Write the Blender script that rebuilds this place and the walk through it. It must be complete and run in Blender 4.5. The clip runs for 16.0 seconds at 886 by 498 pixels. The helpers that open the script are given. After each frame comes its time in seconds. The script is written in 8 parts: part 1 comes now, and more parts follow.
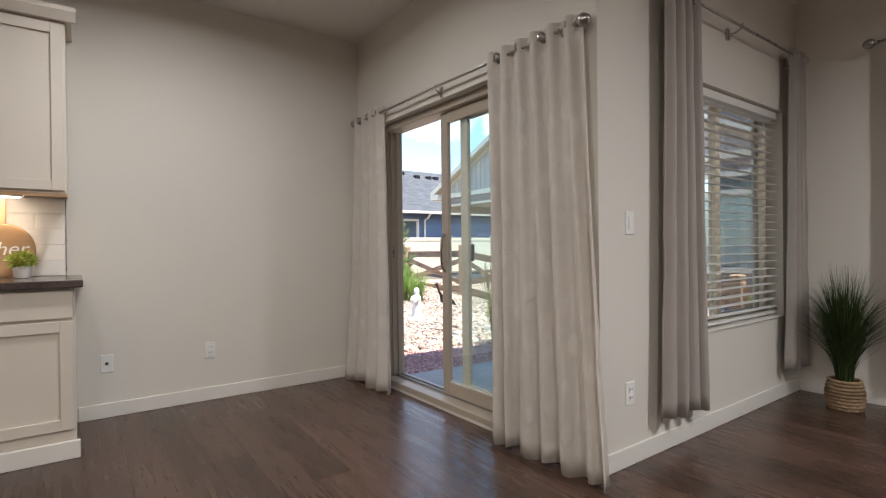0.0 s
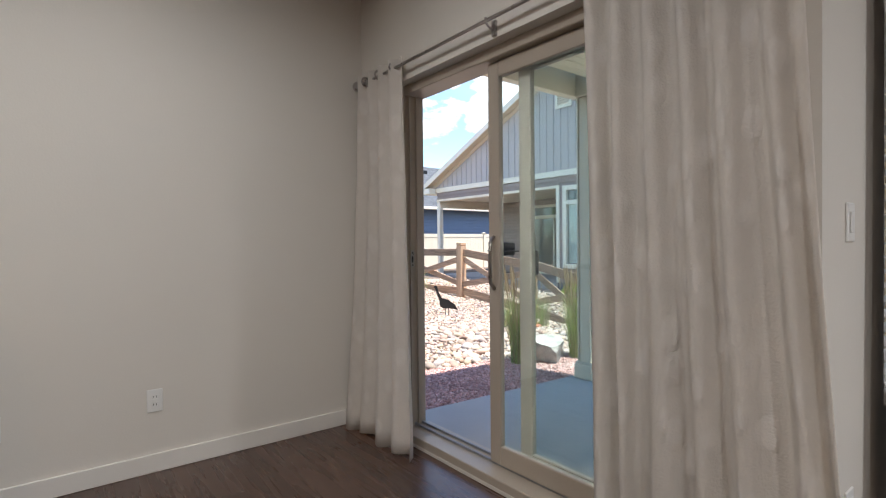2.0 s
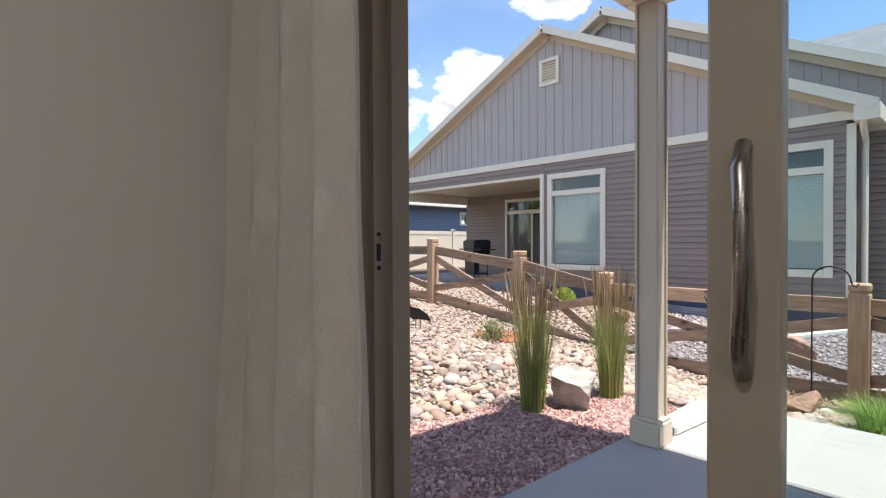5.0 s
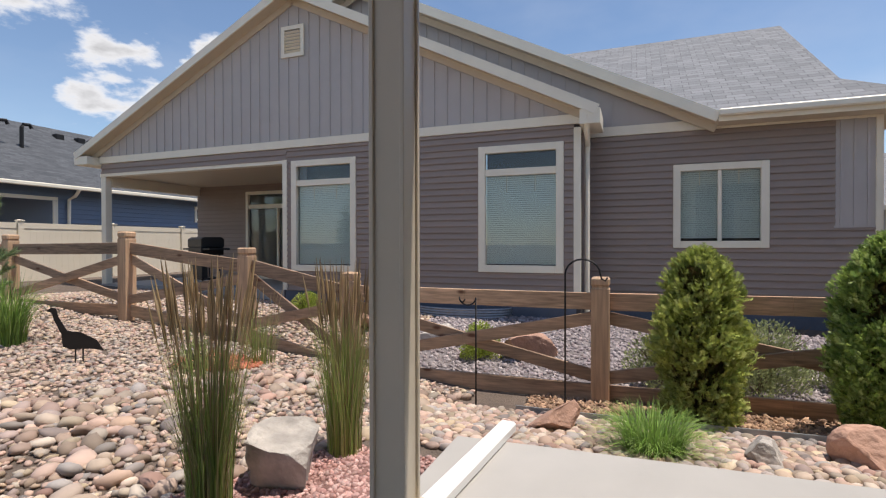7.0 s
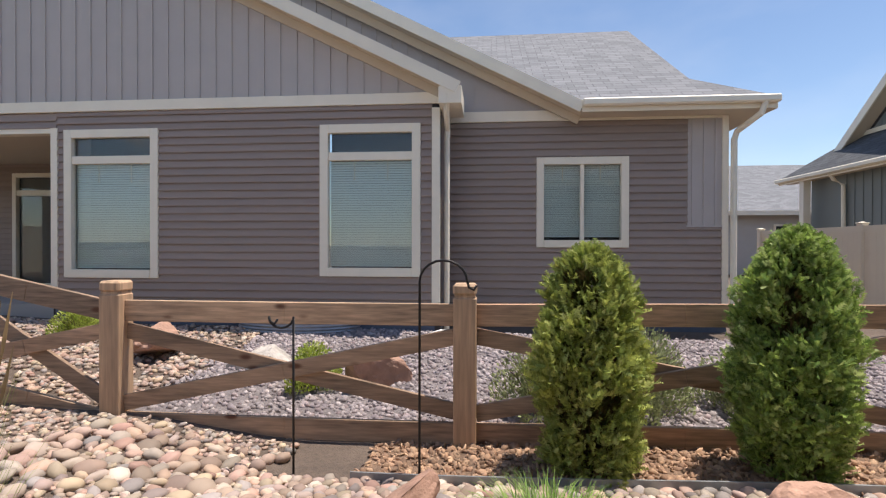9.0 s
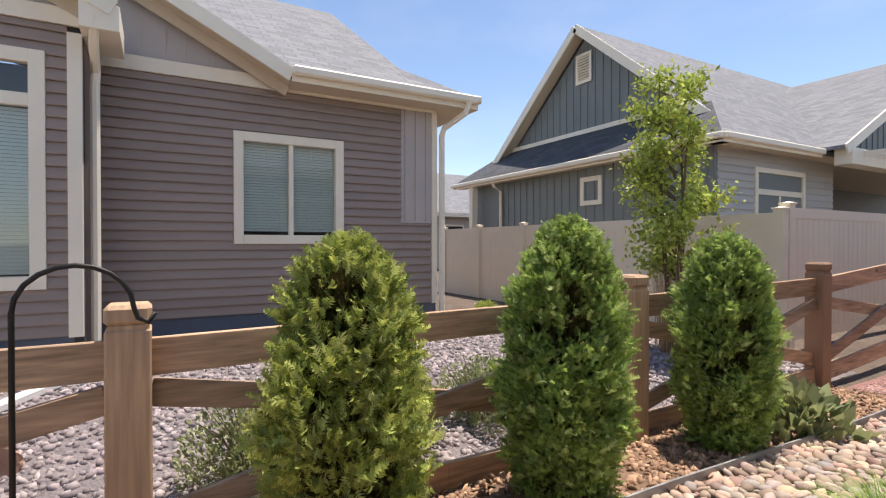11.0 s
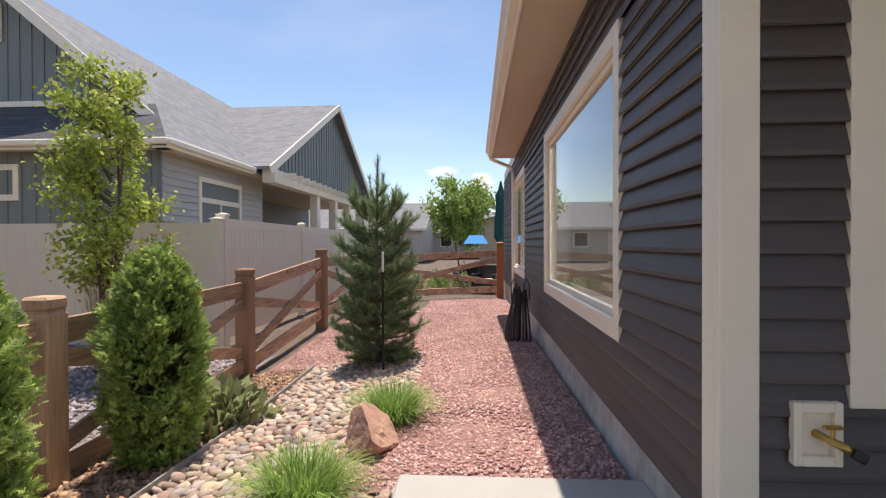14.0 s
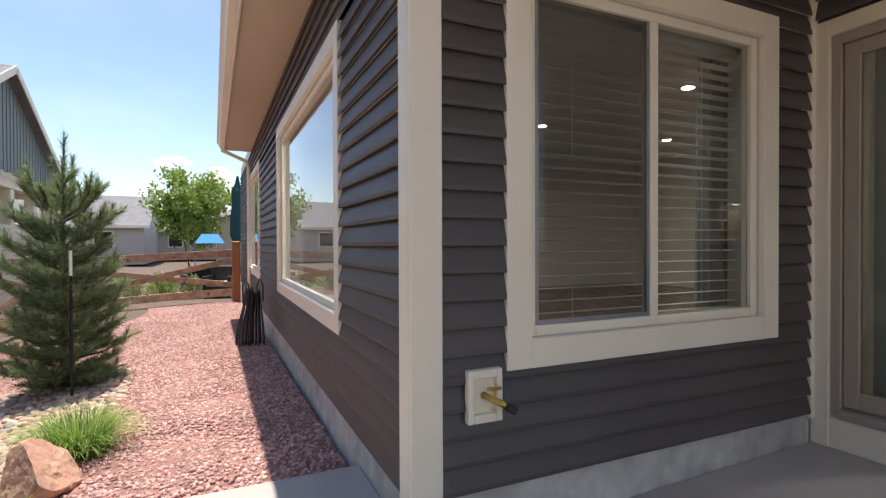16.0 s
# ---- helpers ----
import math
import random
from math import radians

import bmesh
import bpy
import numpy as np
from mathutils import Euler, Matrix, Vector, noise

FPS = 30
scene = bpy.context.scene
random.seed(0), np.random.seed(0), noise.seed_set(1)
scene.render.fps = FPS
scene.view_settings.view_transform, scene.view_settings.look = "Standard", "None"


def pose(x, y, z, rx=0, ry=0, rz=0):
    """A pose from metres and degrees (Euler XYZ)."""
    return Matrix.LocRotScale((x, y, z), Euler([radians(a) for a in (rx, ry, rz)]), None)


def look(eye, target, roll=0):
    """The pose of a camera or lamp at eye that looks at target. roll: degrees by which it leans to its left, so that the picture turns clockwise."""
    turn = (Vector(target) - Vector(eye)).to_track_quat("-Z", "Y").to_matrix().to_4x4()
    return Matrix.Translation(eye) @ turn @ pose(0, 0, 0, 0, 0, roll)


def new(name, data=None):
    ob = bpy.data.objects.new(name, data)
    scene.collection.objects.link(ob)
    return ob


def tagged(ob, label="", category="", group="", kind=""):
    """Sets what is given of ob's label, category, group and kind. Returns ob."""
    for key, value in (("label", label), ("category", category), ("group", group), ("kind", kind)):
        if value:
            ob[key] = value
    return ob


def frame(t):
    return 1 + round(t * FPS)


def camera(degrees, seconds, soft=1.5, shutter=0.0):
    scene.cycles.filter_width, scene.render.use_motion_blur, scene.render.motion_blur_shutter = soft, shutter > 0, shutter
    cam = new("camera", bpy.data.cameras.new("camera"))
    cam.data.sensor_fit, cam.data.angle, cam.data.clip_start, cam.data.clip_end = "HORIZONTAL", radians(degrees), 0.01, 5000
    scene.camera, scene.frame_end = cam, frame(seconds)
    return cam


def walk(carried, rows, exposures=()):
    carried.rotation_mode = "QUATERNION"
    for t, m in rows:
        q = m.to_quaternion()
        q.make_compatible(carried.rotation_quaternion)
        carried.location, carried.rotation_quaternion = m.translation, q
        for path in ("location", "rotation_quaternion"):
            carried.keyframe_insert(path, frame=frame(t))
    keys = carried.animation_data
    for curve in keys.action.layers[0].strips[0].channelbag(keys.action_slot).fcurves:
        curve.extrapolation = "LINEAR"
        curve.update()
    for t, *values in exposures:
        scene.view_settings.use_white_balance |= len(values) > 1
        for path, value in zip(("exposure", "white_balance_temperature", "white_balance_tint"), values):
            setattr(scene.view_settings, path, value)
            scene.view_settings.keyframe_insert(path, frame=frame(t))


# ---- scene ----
import collections

# ---- camera and its walk ----
cam = camera(82.7, 16.0, soft=1.2)
PATH = [
    (0, (0.168, -0.012, 1.067), (1.346, 1.604, 1.061), -0.6),
    (0.5, (0.216, 0.170, 1.068), (1.413, 1.772, 1.061), -0.6),
    (1, (0.320, 0.415, 1.095), (1.526, 2.010, 1.079), -0.6),
    (1.5, (0.420, 0.723, 1.121), (1.639, 2.309, 1.103), -0.5),
    (2, (0.541, 1.043, 1.130), (1.772, 2.619, 1.105), -0.5),
    (2.5, (0.726, 1.343, 1.134), (1.938, 2.934, 1.115), -0.4),
    (3, (0.880, 1.670, 1.149), (2.086, 3.265, 1.127), -0.2),
    (3.2, (0.922, 1.787, 1.155), (2.146, 3.369, 1.128), -0.1),
    (5.3, (1.860, 2.824, 1.046), (3.268, 4.244, 1.021), -0.4),
    (5.5, (2.025, 2.946, 1.046), (3.499, 4.298, 1.018), -0.5),
    (6, (2.379, 3.145, 1.024), (4.038, 4.262, 1.002), -0.2),
    (6.5, (2.742, 3.234, 1.006), (4.538, 4.113, 0.987), -0.1),
    (7, (3.058, 3.275, 0.937), (4.926, 3.990, 0.919), -0.1),
    (7.5, (3.333, 3.305, 0.899), (5.245, 3.889, 0.883), -0.1),
    (8, (3.605, 3.296, 0.914), (5.549, 3.768, 0.893), -0.1),
    (8.2, (3.724, 3.307, 0.917), (5.678, 3.738, 0.899), -0.0),
    (10.3, (5.600, 3.595, 0.852), (7.527, 3.058, 0.836), -0.2),
    (10.5, (5.649, 3.570, 0.852), (7.533, 2.897, 0.837), -0.2),
    (11, (5.756, 3.490, 0.869), (7.497, 2.507, 0.850), 0.0),
    (11.5, (5.775, 3.451, 0.875), (7.331, 2.195, 0.859), 0.1),
    (12, (5.797, 3.442, 0.898), (7.124, 1.948, 0.883), 0.1),
    (12.5, (5.786, 3.440, 0.923), (6.845, 1.743, 0.905), -0.1),
    (13, (5.745, 3.420, 0.938), (6.505, 1.571, 0.918), -0.3),
    (13.5, (5.690, 3.405, 0.952), (6.129, 1.454, 0.932), -0.3),
    (14, (5.629, 3.396, 0.961), (5.757, 1.400, 0.943), -0.2),
    (14.5, (5.570, 3.393, 0.966), (5.405, 1.400, 0.948), -0.2),
    (15, (5.521, 3.393, 0.964), (5.096, 1.439, 0.947), -0.1),
    (15.5, (5.489, 3.398, 0.954), (4.844, 1.505, 0.936), -0.1),
    (16, (5.482, 3.407, 0.934), (4.652, 1.587, 0.914), -0.2),
]
walk(cam, [(t, look(eye, target, roll)) for t, eye, target, roll in PATH],
     exposures=[(0, 1.6, 6250, 10), (2.0, 1.42, 6100, 10), (3.2, 1.12, 5900, 10), (4.4, 0.95, 6100, 10), (5.4, 0.72, 6450, 10), (6.0, 0.18, 6550, 11), (8.0, 0.18, 6600, 12), (10.3, 0.66, 6750, 14), (11.5, 0.52, 6850, 14), (13.0, 0.38, 6850, 14), (14.5, 0.58, 6850, 14), (16.0, 0.76, 6850, 14)])

# ---- world, sun and lamps ----
SUN_TO = Vector((0.055, -0.25, 0.95)).normalized()
world = bpy.data.worlds.new("World")
scene.world = world
world.use_nodes = True


def build_sky():
    nt = world.node_tree
    N, L = nt.nodes, nt.links
    N.clear()
    out = N.new("ShaderNodeOutputWorld")
    sky = N.new("ShaderNodeTexSky")
    sky.sky_type, sky.sun_disc = "NISHITA", False
    sky.sun_elevation = math.asin(SUN_TO.z)
    sky.sun_rotation = math.atan2(SUN_TO.x, SUN_TO.y)
    sky.air_density, sky.dust_density, sky.ozone_density = 1.0, 0.15, 2.2
    bg = N.new("ShaderNodeBackground")
    bg.inputs["Strength"].default_value = 0.126
    co = N.new("ShaderNodeTexCoord")
    # cumulus and thin high cloud: noise thresholded around a few cloud banks
    big = N.new("ShaderNodeTexNoise")
    big.inputs["Scale"].default_value, big.inputs["Detail"].default_value, big.inputs["Roughness"].default_value = 7.0, 9.0, 0.55
    stretch = N.new("ShaderNodeMapping")
    stretch.inputs["Scale"].default_value = (1, 1, 2.2)
    L.new(co.outputs["Generated"], stretch.inputs["Vector"])
    L.new(stretch.outputs["Vector"], big.inputs["Vector"])
    total = None
    banks = [((0.45, 0.80, 0.41), 0.20, 0.45), ((0.20, 0.87, 0.33), 0.21, 0.48), ((0.66, 0.66, 0.24), 0.17, 0.44), ((0.55, 0.75, 0.26), 0.17, 0.44), ((0.74, 0.50, 0.46), 0.15, 0.44), ((0.36, 0.90, 0.23), 0.15, 0.43),
             ((0.055, -0.985, 0.128), 0.10, 0.37), ((0.0, -0.99, 0.122), 0.07, 0.33), ((-0.3, -0.9, 0.2), 0.2, 0.4), ((-0.8, 0.5, 0.3), 0.35, 0.45), ((-0.9, -0.3, 0.4), 0.3, 0.42)]
    for place, radius, weight in banks:
        d = N.new("ShaderNodeVectorMath")
        d.operation = "DISTANCE"
        d.inputs[1].default_value = Vector(place).normalized()
        L.new(co.outputs["Generated"], d.inputs[0])
        r = N.new("ShaderNodeMapRange")
        r.interpolation_type = "SMOOTHSTEP"
        r.inputs["From Min"].default_value, r.inputs["From Max"].default_value = radius, radius * 0.2
        r.inputs["To Min"].default_value, r.inputs["To Max"].default_value = 0, weight
        L.new(d.outputs["Value"], r.inputs["Value"])
        if total is None:
            total = r.outputs["Result"]
        else:
            a = N.new("ShaderNodeMath")
            a.operation = "MAXIMUM"
            L.new(total, a.inputs[0])
            L.new(r.outputs["Result"], a.inputs[1])
            total = a.outputs["Value"]
    add = N.new("ShaderNodeMath")
    add.operation = "ADD"
    L.new(total, add.inputs[0])
    L.new(big.outputs["Fac"], add.inputs[1])
    edge = N.new("ShaderNodeMapRange")
    edge.interpolation_type = "SMOOTHSTEP"
    edge.inputs["From Min"].default_value, edge.inputs["From Max"].default_value = 0.79, 0.90
    L.new(add.outputs["Value"], edge.inputs["Value"])
    # thin streaks
    wisp = N.new("ShaderNodeTexNoise")
    wisp.inputs["Scale"].default_value, wisp.inputs["Detail"].default_value = 2.6, 7.0
    m2 = N.new("ShaderNodeMapping")
    m2.inputs["Scale"].default_value = (1.0, 1.4, 3.2)
    m2.inputs["Rotation"].default_value = (0.2, 0.4, 0.5)
    L.new(co.outputs["Generated"], m2.inputs["Vector"])
    L.new(m2.outputs["Vector"], wisp.inputs["Vector"])
    w = N.new("ShaderNodeMapRange")
    w.inputs["From Min"].default_value, w.inputs["From Max"].default_value = 0.45, 0.85
    w.inputs["To Max"].default_value = 0.16
    L.new(wisp.outputs["Fac"], w.inputs["Value"])
    both = N.new("ShaderNodeMath")
    both.operation = "MAXIMUM"
    L.new(edge.outputs["Result"], both.inputs[0])
    L.new(w.outputs["Result"], both.inputs[1])
    # grey bellies
    shade = N.new("ShaderNodeMapRange")
    shade.inputs["From Min"].default_value, shade.inputs["From Max"].default_value = 0.85, 1.04
    shade.inputs["To Min"].default_value, shade.inputs["To Max"].default_value = 1.0, 0.45
    L.new(add.outputs["Value"], shade.inputs["Value"])
    white = N.new("ShaderNodeVectorMath")
    white.operation = "SCALE"
    white.inputs[0].default_value = (6.7, 6.8, 7.0)
    L.new(shade.outputs["Result"], white.inputs["Scale"])
    mix = N.new("ShaderNodeMix")
    mix.data_type = "RGBA"
    L.new(both.outputs["Value"], mix.inputs["Factor"])
    L.new(sky.outputs["Color"], mix.inputs["A"])
    L.new(white.outputs["Vector"], mix.inputs["B"])
    L.new(mix.outputs["Result"], bg.inputs["Color"])
    L.new(bg.outputs["Background"], out.inputs["Surface"])


build_sky()
sun = new("sun", bpy.data.lights.new("sun", "SUN"))
sun.data.energy, sun.data.angle, sun.data.color = 4.5, radians(0.53), (1.0, 0.935, 0.84)
sun.matrix_world = look((0, 0, 30), Vector((0, 0, 30)) - SUN_TO)

# ---- materials ----


def material(name, color, rough=0.6, metal=0.0, var=0.12, scale=8.0, bump=0.15, bump_scale=60.0, dist=0.003, stretch=(1, 1, 1), island=0.0, per_object=0.0, spec=0.5, hue=None, world_space=True):
    """Base colour with two scales of variation, fine relief, and optional variation per piece."""
    m = bpy.data.materials.new(name)
    m.use_nodes = True
    nt = m.node_tree
    N, L = nt.nodes, nt.links
    b = N["Principled BSDF"]
    b.inputs["Roughness"].default_value, b.inputs["Metallic"].default_value = rough, metal
    b.inputs["Specular IOR Level"].default_value = spec
    co = N.new("ShaderNodeTexCoord")
    mp = N.new("ShaderNodeMapping")
    mp.inputs["Scale"].default_value = stretch
    if world_space:
        geo = N.new("ShaderNodeNewGeometry")
        L.new(geo.outputs["Position"], mp.inputs["Vector"])
    else:
        L.new(co.outputs["Object"], mp.inputs["Vector"])
    n1 = N.new("ShaderNodeTexNoise")
    n1.inputs["Scale"].default_value, n1.inputs["Detail"].default_value = scale, 6
    n2 = N.new("ShaderNodeTexNoise")
    n2.inputs["Scale"].default_value, n2.inputs["Detail"].default_value = scale * 0.13, 3
    n3 = N.new("ShaderNodeTexNoise")
    n3.inputs["Scale"].default_value, n3.inputs["Detail"].default_value = bump_scale, 4
    for n in (n1, n2, n3):
        L.new(mp.outputs["Vector"], n.inputs["Vector"])

    def math_node(op, a, c):
        k = N.new("ShaderNodeMath")
        k.operation = op
        for i, v in enumerate((a, c)):
            if isinstance(v, (int, float)):
                k.inputs[i].default_value = v
            else:
                L.new(v, k.inputs[i])
        return k.outputs["Value"]

    v = math_node("ADD", n1.outputs["Fac"], n2.outputs["Fac"])
    v = math_node("SUBTRACT", v, 1.0)
    v = math_node("MULTIPLY", v, var * 3)
    v = math_node("ADD", v, 1.0)
    rnd = None
    if island or per_object:
        if island:
            g = N.new("ShaderNodeNewGeometry")
            rnd = g.outputs["Random Per Island"]
            amount = island
        else:
            g = N.new("ShaderNodeObjectInfo")
            rnd = g.outputs["Random"]
            amount = per_object
        r = math_node("SUBTRACT", rnd, 0.5)
        r = math_node("MULTIPLY", r, amount * 2)
        r = math_node("ADD", r, 1.0)
        v = math_node("MULTIPLY", v, r)
    sc = N.new("ShaderNodeVectorMath")
    sc.operation = "SCALE"
    L.new(v, sc.inputs["Scale"])
    if hue and rnd is not None:
        ramp = N.new("ShaderNodeValToRGB")
        e = ramp.color_ramp.elements
        while len(e) < len(hue):
            e.new(0.5)
        for i, c in enumerate(hue):
            e[i].position = i / (len(hue) - 1)
            e[i].color = (*c, 1)
        k = math_node("MULTIPLY", rnd, 7.31)
        k = math_node("FRACT", k, 0)
        L.new(k, ramp.inputs["Fac"])
        L.new(ramp.outputs["Color"], sc.inputs[0])
    else:
        sc.inputs[0].default_value = color
    L.new(sc.outputs["Vector"], b.inputs["Base Color"])
    rr = math_node("MULTIPLY", n1.outputs["Fac"], 0.25)
    rr = math_node("ADD", rr, rough - 0.12)
    L.new(rr, b.inputs["Roughness"])
    if bump:
        bp = N.new("ShaderNodeBump")
        bp.inputs["Strength"].default_value, bp.inputs["Distance"].default_value = bump, dist
        L.new(n3.outputs["Fac"], bp.inputs["Height"])
        L.new(bp.outputs["Normal"], b.inputs["Normal"])
    return m


def leaf_material(name, colors, island=0.35, rough=0.55):
    m = material(name, colors[0], rough, var=0.15, scale=5, bump=0, island=island, hue=colors, spec=0.18)
    nt = m.node_tree
    b = nt.nodes["Principled BSDF"]
    tr = nt.nodes.new("ShaderNodeBsdfTranslucent")
    src = b.inputs["Base Color"].links[0].from_socket
    nt.links.new(src, tr.inputs["Color"])
    mx = nt.nodes.new("ShaderNodeMixShader")
    mx.inputs[0].default_value = 0.34
    nt.links.new(b.outputs[0], mx.inputs[1])
    nt.links.new(tr.outputs[0], mx.inputs[2])
    nt.links.new(mx.outputs[0], nt.nodes["Material Output"].inputs["Surface"])
    return m


def glass_material(name, tint=(0.93, 0.97, 0.95), rough=0.0):
    m = bpy.data.materials.new(name)
    m.use_nodes = True
    b = m.node_tree.nodes["Principled BSDF"]
    b.inputs["Base Color"].default_value = (*tint, 1)
    b.inputs["Transmission Weight"].default_value = 1.0
    b.inputs["Roughness"].default_value = rough
    b.inputs["IOR"].default_value = 1.5
    return m


def emitter(name, color, strength):
    m = bpy.data.materials.new(name)
    m.use_nodes = True
    b = m.node_tree.nodes["Principled BSDF"]
    b.inputs["Base Color"].default_value = (0.8, 0.8, 0.8, 1)
    b.inputs["Emission Color"].default_value = (*color, 1)
    b.inputs["Emission Strength"].default_value = strength
    return m


def shingle_material(name, light, dark):
    m = material(name, light, 0.9, var=0.2, scale=3, bump=0.3, bump_scale=150, dist=0.003)
    nt = m.node_tree
    N, L = nt.nodes, nt.links
    b = N["Principled BSDF"]
    uv = N.new("ShaderNodeUVMap")
    br = N.new("ShaderNodeTexBrick")
    br.inputs["Color1"].default_value, br.inputs["Color2"].default_value = (*light, 1), (*dark, 1)
    br.inputs["Mortar"].default_value = (dark[0] * 0.58, dark[1] * 0.58, dark[2] * 0.58, 1)
    br.inputs["Scale"].default_value = 1.0
    br.inputs["Brick Width"].default_value, br.inputs["Row Height"].default_value, br.inputs["Mortar Size"].default_value = 0.30, 0.14, 0.006
    br.offset = 0.37
    L.new(uv.outputs["UV"], br.inputs["Vector"])
    nz = N.new("ShaderNodeTexNoise")
    nz.inputs["Scale"].default_value = 90
    L.new(uv.outputs["UV"], nz.inputs["Vector"])
    mx = N.new("ShaderNodeMix")
    mx.data_type, mx.blend_type = "RGBA", "OVERLAY"
    mx.inputs["Factor"].default_value = 0.35
    L.new(br.outputs["Color"], mx.inputs["A"])
    L.new(nz.outputs["Fac"], mx.inputs["B"])
    L.new(mx.outputs["Result"], b.inputs["Base Color"])
    bp = N.new("ShaderNodeBump")
    bp.inputs["Strength"].default_value, bp.inputs["Distance"].default_value = 0.6, 0.01
    bp.invert = True
    L.new(br.outputs["Fac"], bp.inputs["Height"])
    L.new(bp.outputs["Normal"], b.inputs["Normal"])
    return m


